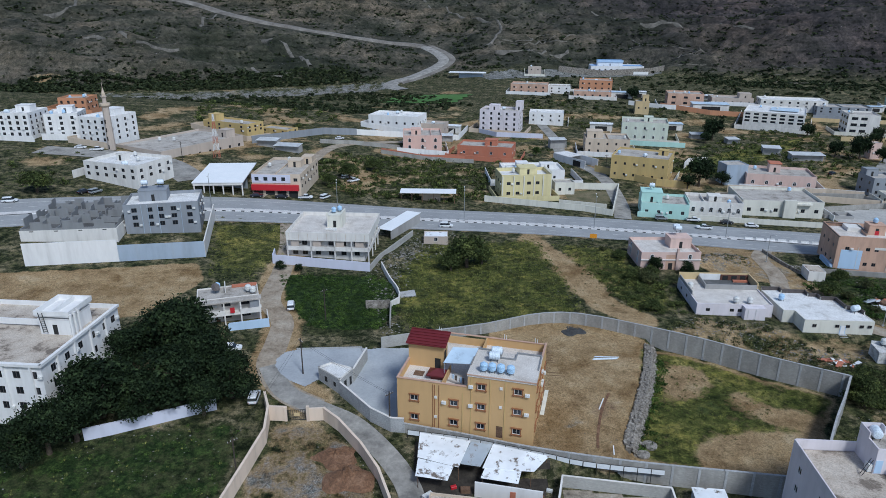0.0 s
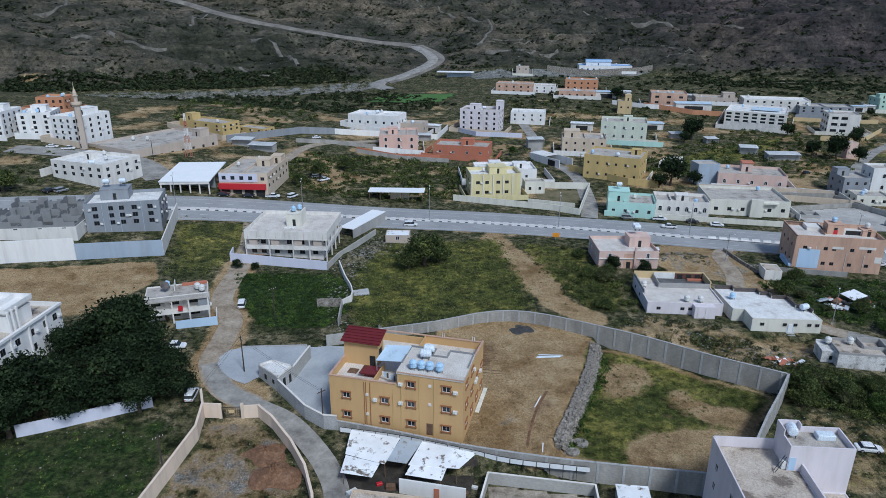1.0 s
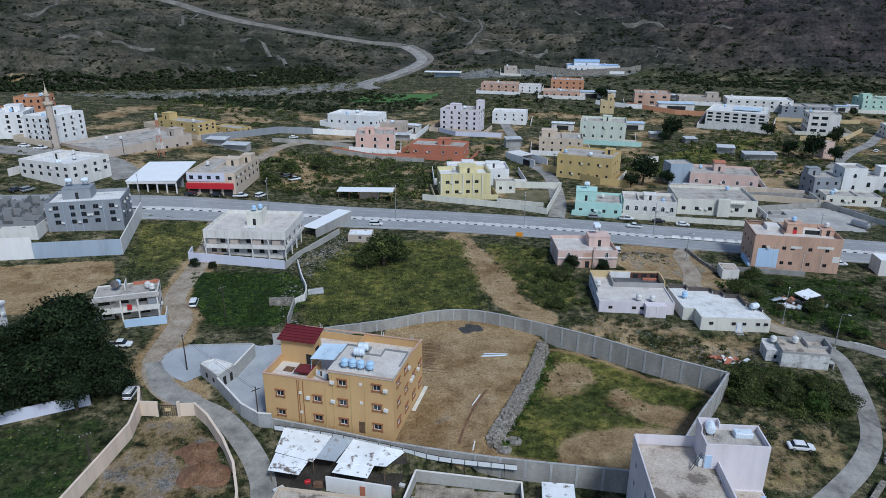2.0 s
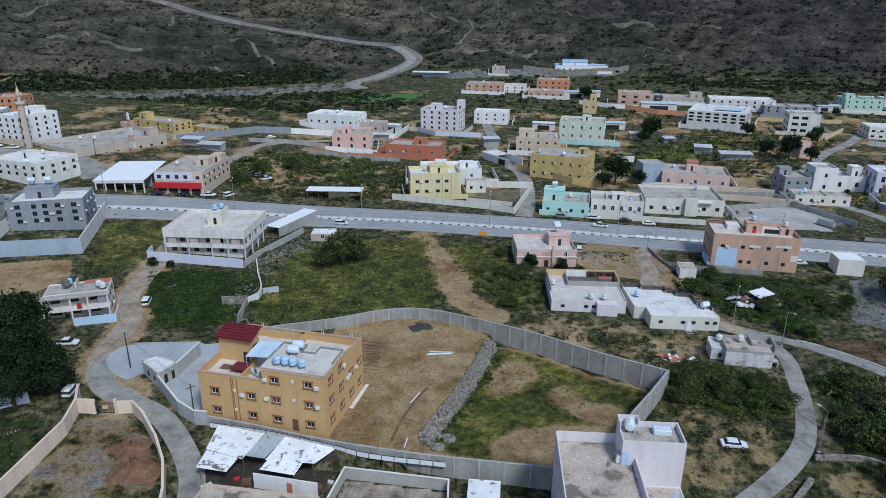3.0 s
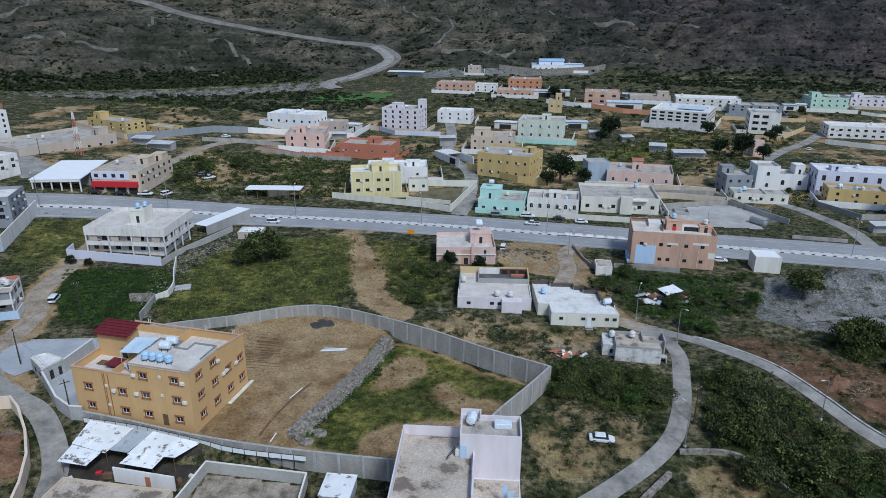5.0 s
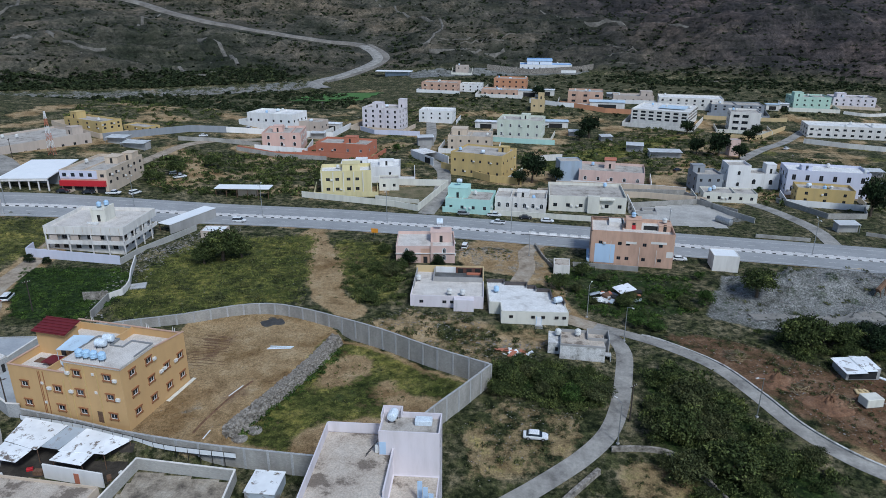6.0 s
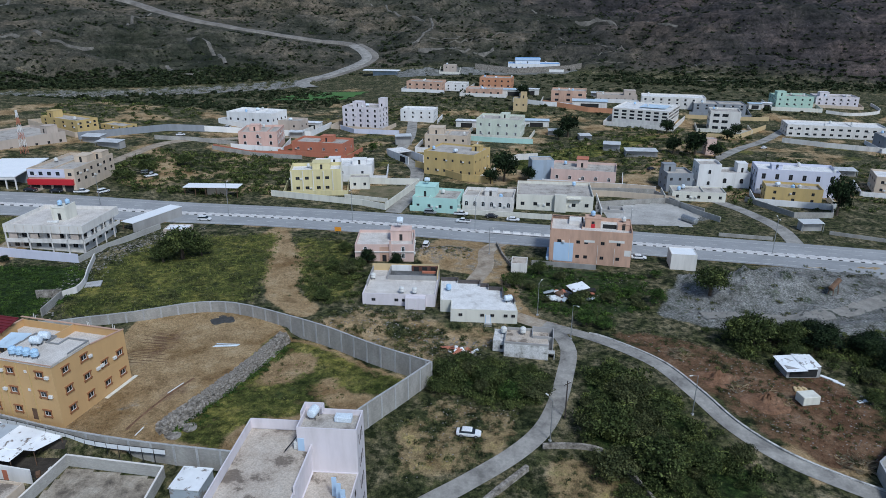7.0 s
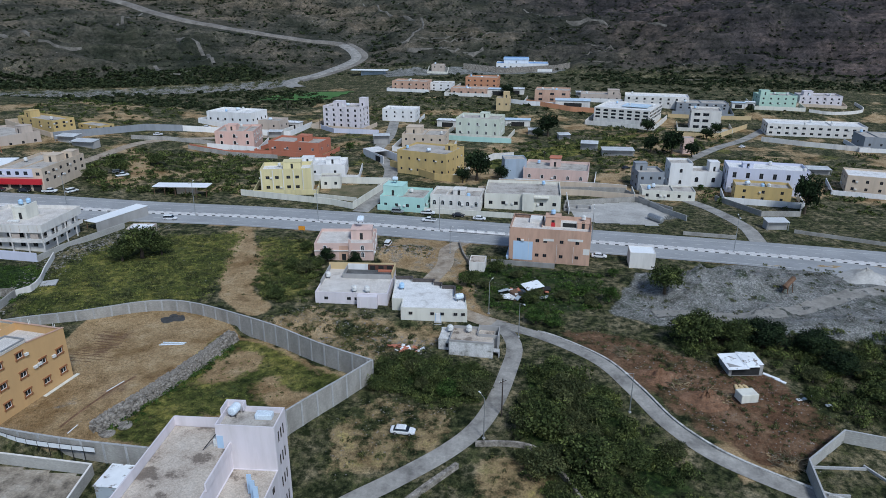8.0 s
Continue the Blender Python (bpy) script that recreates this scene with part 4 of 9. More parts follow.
def storey_block(parent, wall, cx, cy, w, d, z0, z1, sides, floors, win=(1.1, 1.2), style="white", kind="", parapet=0.9, roof=None, first=0.0, name="wall", doors=(), ac=0.25, band=None):
    """A flat-roofed block with windows; sides: numbers of windows on (front, right, back, left) a storey, or lists of places along the wall.
    doors: (side, place, width, height)."""
    bm = B()
    placed = []
    fh = (z1 - parapet - max(z0, first)) / max(1, floors)
    for s, (turn, hd, ln) in enumerate(((0, d / 2, w), (90, w / 2, d), (180, d / 2, w), (270, w / 2, d))):
        holes = []
        cols = sides[s]
        us = [ln * ((k + 0.5) / cols - 0.5) for k in range(cols)] if isinstance(cols, int) else list(cols)
        for fl in range(floors):
            for u in us:
                v = first + fl * fh + fh * 0.34
                if any(dr[0] == s and abs(dr[1] - u) < (dr[2] + win[0]) / 2 + 0.1 and fl == 0 for dr in doors):
                    continue
                hh = min(win[1], fh * 0.6)
                holes.append((u - win[0] / 2, u + win[0] / 2, v, v + hh))
                placed.append((turn, hd, u, v, hh))
        for dr in doors:
            if dr[0] == s:
                holes.append((dr[1] - dr[2] / 2, dr[1] + dr[2] / 2, first, first + dr[3]))
        facade(bm, turn, hd, ln, z0, z1, holes)
    t = 0.2
    if parapet > 0.05:
        o = [(-w / 2, -d / 2), (w / 2, -d / 2), (w / 2, d / 2), (-w / 2, d / 2)]
        i = [(-w / 2 + t, -d / 2 + t), (w / 2 - t, -d / 2 + t), (w / 2 - t, d / 2 - t), (-w / 2 + t, d / 2 - t)]
        for k in range(4):
            n = (k + 1) % 4
            bm.faces.new([bm.verts.new((*p, z1)) for p in (o[k], o[n], i[n], i[k])])
            bm.faces.new([bm.verts.new(p) for p in ((*i[k], z1), (*i[n], z1), (*i[n], z1 - parapet), (*i[k], z1 - parapet))])
    at = pose(cx, cy, 0)
    bmesh.ops.remove_doubles(bm, verts=bm.verts, dist=0.001)
    bmesh.ops.recalc_face_normals(bm, faces=bm.faces)
    wob = part(name, bm, wall, parent, at=at)
    e = 0.19 if parapet > 0.05 else -0.12
    part("roof", box(B(), -w / 2 + e, w / 2 - e, -d / 2 + e, d / 2 - e, z1 - parapet - 0.2, z1 - parapet + (0.0 if parapet > 0.05 else 0.12)), roof or M_ROOF, parent, at=at)
    if band is not None:
        bb = B()
        for lv in range(1, floors):
            z = first + lv * fh
            for x0, x1, y0, y1 in ((-w / 2 - 0.06, w / 2 + 0.06, -d / 2 - 0.06, -d / 2 - 0.002), (-w / 2 - 0.06, w / 2 + 0.06, d / 2 + 0.002, d / 2 + 0.06),
                                   (-w / 2 - 0.06, -w / 2 - 0.002, -d / 2 + 0.001, d / 2 - 0.001), (w / 2 + 0.002, w / 2 + 0.06, -d / 2 + 0.001, d / 2 - 0.001)):
                box(bb, x0, x1, y0, y1, z - 0.15, z + 0.1)
        part("string_course", bb, band, parent, at=at)
    for turn, hd, u, v, hh in placed:
        m = pose(cx, cy, 0, 0, 0, turn) @ pose(u, -hd, v)
        add_window(parent, m, win[0], round(hh, 3), style, kind)
        if RND.random() < ac:
            side = 1 if RND.random() < 0.7 else -1
            shared("air_conditioner", cached(("air_conditioner",), ac_mesh, M_ACWHITE), parent, m @ pose(side * (win[0] / 2 + 0.62), 0, 0.15))
    for s, u, wd, ht in doors:
        turn, hd = ((0, d / 2), (90, w / 2), (180, d / 2), (270, w / 2))[s]
        shared("door", cached(("door", wd, ht), lambda: door_mesh(wd, ht), M_WOOD), parent, pose(cx, cy, 0, 0, 0, turn) @ pose(u, -hd, first))
    return wob


def stair_head(parent, wall, cx, cy, w, d, z0, z1, turn=0):
    bm = box(B(), -w / 2, w / 2, -d / 2, d / 2, z0, z1)
    box(bm, -w / 2 - 0.1, w / 2 + 0.1, -d / 2 - 0.1, d / 2 + 0.1, z1 - 0.01, z1 + 0.14)
    ob = part("stair_head", bm, wall, parent, at=pose(cx, cy, 0, 0, 0, turn))
    part("doorway", box(B(), -0.45, 0.45, -d / 2 - 0.03, -d / 2 - 0.003, z0 + 0.05, z0 + 2.05), M_DARK, ob)
    return ob


HOUSES = []


def house(label, x, y, rot, w, d, top, wall, floors=2, sides=(4, 3, 3, 3), category="house", name="house", head=None, roof=None, base=None, group="houses of the town", **kw):
    """A flat-roofed masonry house; top: height of its parapet. head: stair heads (x, y, w, d, height)."""
    c, s = math.cos(radians(rot)), math.sin(radians(rot))
    corners = [gz(x + u * w / 2 * c - v * d / 2 * s, y + u * w / 2 * s + v * d / 2 * c) for u in (-1, 1) for v in (-1, 1)]
    zb = min(corners) if base is None else base
    ob = thing(name, label, category, x, y, zb, rot, group)
    h = top - zb
    storey_block(ob, wall, 0, 0, w, d, -0.6, h, sides, floors, first=max(corners) - zb + 0.1 if base is None else 0.1, roof=roof, **kw)
    par = kw.get("parapet", 0.9)
    for hx, hy, hw, hd, hh in head or ():
        stair_head(ob, wall, hx, hy, hw, hd, h - par, h - par + hh)
    HOUSES.append((ob, w, d, h - par, wall, head or ()))
    return ob


def on(ob, x, y, z=0.0, rot=0.0):
    """World pose of a place given in a thing's own axes."""
    return ob.matrix_basis @ pose(x, y, z, 0, 0, rot)


# ---- roof tanks, lamps, poles, cars ----
def build_tank(lying, colour, label):
    ob = thing("water_tank", label, "water tank", 0, -300, -60)
    if lying:
        m = Matrix.Rotation(radians(90), 4, "Y") @ Matrix.Translation((0, 0, -1.0))
        prof = [(0.3, 0.0), (0.62, 0.06), (0.72, 0.2), (0.72, 0.62), (0.76, 0.66), (0.76, 0.76), (0.72, 0.8), (0.72, 1.2), (0.76, 1.24), (0.76, 1.34), (0.72, 1.38), (0.72, 1.8), (0.62, 1.94), (0.3, 2.0)]
        bm = lathe(B(), prof)
        bmesh.ops.transform(bm, matrix=Matrix.Translation((0, 0, 1.15)) @ m, verts=bm.verts)
        part("vessel", bm, colour, ob)
        for sx in (-0.6, 0.6):
            bm = B()
            box(bm, sx - 0.05, sx + 0.05, -0.6, 0.6, 0.36, 0.46)
            for sy in (-0.5, 0.5):
                box(bm, sx - 0.04, sx + 0.04, sy - 0.04, sy + 0.04, 0, 0.36)
            part("trestle", bm, M_IRON, ob)
        part("lid", cyl(B(), 0.2, 0.17, 1.86, 1.96, 10), colour, ob)
    else:
        prof = [(0.6, 0.5), (0.66, 0.56), (0.66, 0.85), (0.7, 0.88), (0.7, 0.98), (0.66, 1.01), (0.66, 1.3), (0.7, 1.33), (0.7, 1.43), (0.6, 1.62), (0.34, 1.78), (0.2, 1.8)]
        part("vessel", lathe(B(), prof), colour, ob)
        part("lid", cyl(B(), 0.24, 0.2, 1.79, 1.9, 10), colour, ob)
        bm = B()
        for k in range(4):
            a = math.pi / 4 + k * math.pi / 2
            rod(bm, (0.6 * math.cos(a), 0.6 * math.sin(a), 0), (0.55 * math.cos(a), 0.55 * math.sin(a), 0.5), 0.035)
        for k in range(4):
            a, b = math.pi / 4 + k * math.pi / 2, math.pi / 4 + (k + 1) * math.pi / 2
            rod(bm, (0.55 * math.cos(a), 0.55 * math.sin(a), 0.48), (0.55 * math.cos(b), 0.55 * math.sin(b), 0.48), 0.03)
        part("stand", bm, M_IRON, ob)
    return ob


TANK_UP = build_tank(False, M_TANKBLUE, "pale blue plastic water tank on an iron stand")
TANK_LIE = build_tank(True, M_PLASTIC, "pale ribbed plastic water tank lying on trestles")
TANK_WHITE = build_tank(False, M_ACWHITE, "white plastic water tank on an iron stand")
FIRST = {"up": TANK_UP, "lie": TANK_LIE, "white": TANK_WHITE}
USED = set()


def placed(key, protos, m):
    """The first call moves the prototype itself to its place; the later ones copy it."""
    if key in USED:
        return copy_thing(protos[key], m)
    USED.add(key)
    protos[key].matrix_basis = m
    return protos[key]


def tank(kind, m, k=1.0):
    ob = placed(kind, FIRST, m)
    tagged(ob, group="roof water tanks")
    return ob


def build_lamp():
    ob = thing("street_lamp", "tall galvanised street lamp with a single arm", "street lamp", 0, -300, -60)
    part("pole", cyl(B(), 0.11, 0.06, 0, 8.6, 8), M_STEEL, ob)
    part("foot", box(B(), -0.25, 0.25, -0.25, 0.25, -0.2, 0.3, 0.03), M_CONC, ob)
    part("arm", rod(B(), (0, 0, 8.5), (1.5, 0, 8.9), 0.045), M_STEEL, ob)
    part("lamp_head", box(B(), 1.3, 2.0, -0.14, 0.14, 8.84, 8.98, 0.03), M_ACWHITE, ob)
    return ob


def build_double():
    ob = thing("street_lamp", "tall twin-armed street lamp on the median", "street lamp", 0, -300, -60)
    part("pole", cyl(B(), 0.13, 0.07, 0, 11.5, 8), M_STEEL, ob)
    part("foot", box(B(), -0.3, 0.3, -0.3, 0.3, -0.2, 0.4, 0.03), M_CONC, ob)
    for s in (-1, 1):
        part("arm", rod(B(), (0, 0, 11.4), (0, s * 1.8, 11.8), 0.05), M_STEEL, ob)
        part("lamp_head", box(B(), -0.16, 0.16, s * 1.95 - 0.4, s * 1.95 + 0.4, 11.76, 11.92, 0.03), M_ACWHITE, ob)
    return ob


def build_pole():
    ob = thing("utility_pole", "dark timber utility pole with crossarm and insulators", "utility pole", 0, -300, -60)
    part("pole", cyl(B(), 0.15, 0.1, -0.4, 8.2, 8), M_POLE, ob)
    part("crossarm", box(B(), -0.9, 0.9, -0.06, 0.06, 7.5, 7.64), M_POLE, ob)
    for s in (-0.8, -0.3, 0.3, 0.8):
        part("insulator", cyl(B(), 0.05, 0.03, 7.64, 7.84, 8, s, 0), M_ACWHITE, ob)
    return ob


POLES = {"lamp": build_lamp(), "double": build_double(), "pole": build_pole()}


def pole(kind, x, y, rot=0.0, lean=0.0):
    return placed(kind, POLES, pose(x, y, gz(x, y), lean, 0, rot))


def car_body(kind):
    """Lower body as a lofted hull along its length."""
    bm = B()
    if kind == "pickup":
        st = [(-2.55, 0.55, 0.95, 0.80), (-2.5, 0.45, 1.02, 0.86), (-1.0, 0.42, 1.04, 0.9), (0.2, 0.42, 1.04, 0.9), (1.2, 0.42, 1.06, 0.9), (2.3, 0.45, 0.98, 0.86), (2.6, 0.55, 0.82, 0.74)]
    else:
        st = [(-2.3, 0.5, 0.86, 0.72), (-2.15, 0.35, 0.95, 0.82), (-1.2, 0.3, 0.96, 0.88), (0.9, 0.3, 0.95, 0.88), (1.8, 0.33, 0.84, 0.84), (2.25, 0.42, 0.70, 0.70)]
    rings = []
    for x, z0, z1, hw in st:
        rings.append([bm.verts.new(p) for p in ((x, -hw * 0.92, z0), (x, -hw, (z0 + z1) / 2), (x, -hw * 0.95, z1), (x, hw * 0.95, z1), (x, hw, (z0 + z1) / 2), (x, hw * 0.92, z0))])
    for a, b in zip(rings, rings[1:]):
        for i in range(6):
            bm.faces.new((a[i], a[(i + 1) % 6], b[(i + 1) % 6], b[i]))
    bm.faces.new(rings[0][::-1])
    bm.faces.new(rings[-1])
    bmesh.ops.recalc_face_normals(bm, faces=bm.faces)
    return bm


def frustum(bm, xs0, xs1, hw0, hw1, z0, z1):
    lo = [bm.verts.new(p) for p in ((xs0[0], -hw0, z0), (xs0[1], -hw0, z0), (xs0[1], hw0, z0), (xs0[0], hw0, z0))]
    hi = [bm.verts.new(p) for p in ((xs1[0], -hw1, z1), (xs1[1], -hw1, z1), (xs1[1], hw1, z1), (xs1[0], hw1, z1))]
    for i in range(4):
        bm.faces.new((lo[i], lo[(i + 1) % 4], hi[(i + 1) % 4], hi[i]))
    bm.faces.new(hi)
    bm.faces.new(lo[::-1])
    return bm


def wheel_mesh():
    bm = lathe(B(), [(0.2, -0.11), (0.31, -0.11), (0.34, -0.06), (0.34, 0.06), (0.31, 0.11), (0.2, 0.11)], 14)
    bmesh.ops.rotate(bm, matrix=Matrix.Rotation(radians(90), 3, "X"), verts=bm.verts)
    return bm


def rim_mesh():
    bm = lathe(B(), [(0.05, -0.125), (0.19, -0.115), (0.2, 0.0), (0.19, 0.115), (0.05, 0.125)], 10)
    bmesh.ops.rotate(bm, matrix=Matrix.Rotation(radians(90), 3, "X"), verts=bm.verts)
    return bm


def build_car(kind, material, label):
    ob = thing("car" if kind != "pickup" else "pickup_truck", label, "car" if kind != "pickup" else "pickup truck", 0, -300, -60)
    part("body", car_body(kind), material, ob)
    if kind == "pickup":
        part("cabin_glass", frustum(B(), (-0.65, 1.45), (-0.45, 0.75), 0.84, 0.68, 1.04, 1.62), M_GLASS, ob)
        part("cabin_roof", frustum(B(), (-0.5, 0.85), (-0.4, 0.7), 0.71, 0.66, 1.6, 1.72), material, ob)
        part("load_bed", box(B(), -2.4, -0.75, -0.72, 0.72, 1.0, 1.047), M_DARK, ob)
    elif kind == "suv":
        part("cabin_glass", frustum(B(), (-2.15, 1.2), (-1.95, 0.55), 0.84, 0.72, 0.95, 1.58), M_GLASS, ob)
        part("cabin_roof", frustum(B(), (-2.05, 0.6), (-1.9, 0.5), 0.75, 0.69, 1.56, 1.74), material, ob)
    else:
        part("cabin_glass", frustum(B(), (-1.75, 1.15), (-1.0, 0.3), 0.82, 0.62, 0.94, 1.4), M_GLASS, ob)
        part("cabin_roof", frustum(B(), (-1.3, 0.62), (-1.1, 0.4), 0.71, 0.64, 1.34, 1.47), material, ob)
    half = 1.55 if kind == "pickup" else 1.35
    for sx in (-half, half):
        for sy in (-0.78, 0.78):
            wh = shared("wheel", cached(("wheel",), wheel_mesh, M_TYRE), ob, pose(sx, sy, 0.34))
            shared("rim", cached(("rim",), rim_mesh, M_RIM), wh, Matrix())
    for sy in (-0.58, 0.58):
        part("headlight", box(B(), 2.12, 2.24 if kind != "pickup" else 2.52, sy - 0.16, sy + 0.16, 0.58, 0.72, 0.02), M_ACWHITE, ob)
        part("tail_light", box(B(), -2.33 if kind != "pickup" else -2.58, -2.2, sy - 0.13, sy + 0.13, 0.66, 0.82, 0.02), M_LAMPRED, ob)
    return ob


CARS = {"white": build_car("saloon", M_CARW, "white saloon car parked on bare ground"), "suv": build_car("suv", M_CARW, "white estate car parked by the roadside"),
        "dark": build_car("saloon", M_CARD, "dark saloon car parked before a house"), "silver": build_car("suv", M_CARS, "silver estate car parked by the roadside"),
        "pickup": build_car("pickup", M_CARW, "white pickup truck with an open load bed")}


def car(kind, x, y, rot, lift=0.0):
    return placed(kind, CARS, pose(x, y, gz(x, y) + 0.03 + lift, 0, 0, rot))


# ---- the ochre apartment house ----
def ochre_house():
    ob = thing("apartment_house", "ochre three-storey apartment house with brown window surrounds", "apartment house", 5.68, 108.6, -0.9, -14.2)
    hx, hy, step_x = 12.2, 8.9, 0.55
    slab, terrace, rear = 13.0, 8.8, 9.3
    # terrace wing, tall front wing and lower rear wing
    lw, rw = step_x + hx, hx - step_x
    lx, rx = (step_x - hx) / 2, (step_x + hx) / 2
    storey_block(ob, M_YELLOW, lx, 0, lw, 2 * hy, -1.4, 10.3, ([-9.05 - lx, -1.85 - lx], 0, 0, [-6, 0, 6]), 2, (1.35, 1.15), "brown", "", 10.3 - terrace, M_ROOFB, 0.9, ac=0.0)
    storey_block(ob, M_YELLOW, rx, -hy / 2, rw, hy, -1.4, slab - 0.25, ([2.98 - rx, 9.28 - rx], [-1.72, 2.7], 0, 0), 3, (1.35, 1.15), "brown", "", 0.02, M_ROOFB, 0.95, doors=((0, 6.3 - rx, 1.15, 2.4),), ac=0.0)
    storey_block(ob, M_YELLOW, rx, hy / 2, rw, hy - 0.01, -1.4, 10.9, (0, [-1.65, 2.45], 2, 0), 2, (1.35, 1.15), "brown", "", 10.9 - rear, M_ROOFB, 0.8, ac=0.0)
    # roof slab with its kerb, stepped round a stair opening
    rs = B()
    box(rs, step_x - 0.12, hx + 0.12, -hy - 0.12, -2.4, slab - 0.25, slab)
    box(rs, step_x - 0.12, 5.0, -2.4, 0.1, slab - 0.25, slab)
    box(rs, 7.8, hx + 0.12, -2.4, 0.1, slab - 0.25, slab)
    part("roof_slab", rs, M_ROOFB, ob)
    edge = B()
    for x0, x1, y0, y1 in ((step_x - 0.12, 5.2, -0.12, 0.14), (4.98, 5.2, -2.3, -0.12), (4.98, 7.9, -2.5, -2.3), (7.68, 7.9, -2.3, -0.12), (7.68, hx, -0.12, 0.14), (step_x - 0.14, step_x + 0.06, -6.0, -0.12), (hx - 0.15, hx + 0.02, -5.0, -0.12)):
        box(edge, x0, x1, y0, y1, slab + 0.003, slab + 0.28)
    part("roof_kerb", edge, M_BLOCK2, ob)
    part("slab_trim", box(B(), step_x - 0.16, hx + 0.16, -hy - 0.17, -hy - 0.125, slab - 0.2, slab + 0.02), M_SALMON, ob)
    part("stair_well", box(B(), 5.2, 7.7, -2.3, 0.0, slab - 1.2, slab - 1.1), M_ROOFW, ob)
    # side wall of the rear wing, its top falling towards the back
    wedge = B()
    q = [wedge.verts.new(p) for x in (hx - 0.22, hx + 0.004) for p in ((x, 0.01, 10.5), (x, hy, 10.5), (x, hy, 11.1), (x, 0.01, 12.3))]
    for f in ((3, 2, 1, 0), (4, 5, 6, 7), (0, 1, 5, 4), (1, 2, 6, 5), (2, 3, 7, 6), (3, 0, 4, 7)):
        wedge.faces.new([q[k] for k in f])
    part("side_parapet", wedge, M_YELLOW, ob)
    cop = B()
    q = [cop.verts.new(p) for x in (hx - 0.3, hx + 0.1) for p in ((x, 0.2, 12.28), (x, hy + 0.1, 11.105), (x, hy + 0.1, 11.23), (x, 0.2, 12.4))]
    for f in ((3, 2, 1, 0), (4, 5, 6, 7), (0, 1, 5, 4), (1, 2, 6, 5), (2, 3, 7, 6), (3, 0, 4, 7)):
        cop.faces.new([q[k] for k in f])
    box(cop, -hx - 0.08, hx - 0.3, hy - 0.32, hy + 0.08, 10.903, 11.03)
    part("parapet_coping", cop, M_SALMON, ob)
    part("terrace_coping", box(box(B(), -hx - 0.1, step_x - 0.2, -hy - 0.1, -hy + 0.3, 10.303, 10.43), -hx - 0.1, -hx + 0.3, -hy + 0.3, hy, 10.303, 10.43), M_SALMON, ob)
    # stair tower under a ribbed red sheet roof
    part("stair_tower", box(B(), -hx - 0.02, -5.6, -1.6, 1.6, terrace - 0.2, 13.6), M_YELLOW, ob)
    part("tower_doorway", box(B(), -7.2, -6.1, -1.64, -1.604, terrace + 0.05, terrace + 2.1), M_DARK, ob)
    part("tower_side_window", box(B(), -5.596, -5.56, -0.9, 0.6, terrace + 1.4, terrace + 3.2), M_DARK, ob)
    tilt = Matrix.Translation((0, -2.3, 13.55)) @ Matrix.Rotation(math.atan2(1.15, 4.4), 4, "X")
    red = part("sheet_roof", box(B(), -12.6, -5.0, 0.0, 4.5, 0.0, 0.1), M_TINRED, ob, "maroon ribbed sheet-metal roof", at=tilt)
    for k in range(6):
        part("rib", box(B(), -12.6, -5.0, 0.25 + k * 0.78, 0.42 + k * 0.78, 0.103, 0.24), M_TINRED, red)
    # maroon pyramid canopy on the terrace, hatch and dividing wall
    c = B()
    ring = [c.verts.new((-5.9 + 1.75 * a, -4.6 + 1.35 * b, terrace + 1.0)) for a, b in ((-1, -1), (1, -1), (1, 1), (-1, 1))]
    low = [c.verts.new(v.co + Vector((0, 0, -0.25))) for v in ring]
    apex = c.verts.new((-5.9, -4.6, terrace + 1.9))
    for k in range(4):
        c.faces.new((ring[k], ring[(k + 1) % 4], apex))
        c.faces.new((low[k], low[(k + 1) % 4], ring[(k + 1) % 4], ring[k]))
    c.faces.new(low[::-1])
    box(c, -6.9, -4.9, -5.4, -3.8, terrace, terrace + 0.76)
    part("canopy", c, M_TINRED, ob, "small maroon pyramid canopy")
    part("hatch", box(B(), -10.4, -8.6, -5.0, -3.4, terrace + 0.003, terrace + 0.12), M_WOOD, ob)
    part("terrace_divider", box(B(), -4.2, -4.0, -hy + 0.2, -2.2, terrace, terrace + 1.4), M_YELLOW, ob)
    # white sunshade sheet on posts
    sh = B()
    vs = [sh.verts.new(p) for p in ((-4.75, -5.0, 12.1), (0.35, -5.3, 12.75), (0.85, -1.1, 13.75), (-3.9, -1.2, 13.35))]
    up = [sh.verts.new(v.co + Vector((0, 0, 0.06))) for v in vs]
    sh.faces.new(up)
    sh.faces.new(vs[::-1])
    for i in range(4):
        sh.faces.new((vs[i], vs[(i + 1) % 4], up[(i + 1) % 4], up[i]))
    for px, py, z1 in ((-4.6, -4.9, 12.1), (-3.9, -1.3, 13.3), (0.35, -5.1, 12.75), (0.4, -1.2, 13.6)):
        rod(sh, (px, py, terrace), (px, py, z1), 0.05)
    part("sunshade", sh, M_TINBLUE, ob, "white sheet-metal sunshade on posts")
    for k in range(6):
        part("hung_cloth", box(B(), -3.3 + 0.5 * k, -2.95 + 0.5 * k, -5.9 - 0.2 * k, -5.86 - 0.2 * k, terrace + 1.0 - 0.05 * k, terrace + 1.9), (M_WHITE, M_BLUEPAINT, M_DARKFRAME)[k % 3], ob)
    # pipes, meters and cooling units on the front and side
    for x, top in ((-5.63, 9.9), (-5.3, 9.9), (-4.53, 9.9), (-0.3, 9.0), (1.2, 12.4), (4.5, 12.4), (7.1, 12.4)):
        part("drainpipe", box(B(), x - 0.05, x + 0.05, -hy - 0.09, -hy - 0.003, -0.8, top), M_YELLOW2 if x > -1 else M_BROWN, ob)
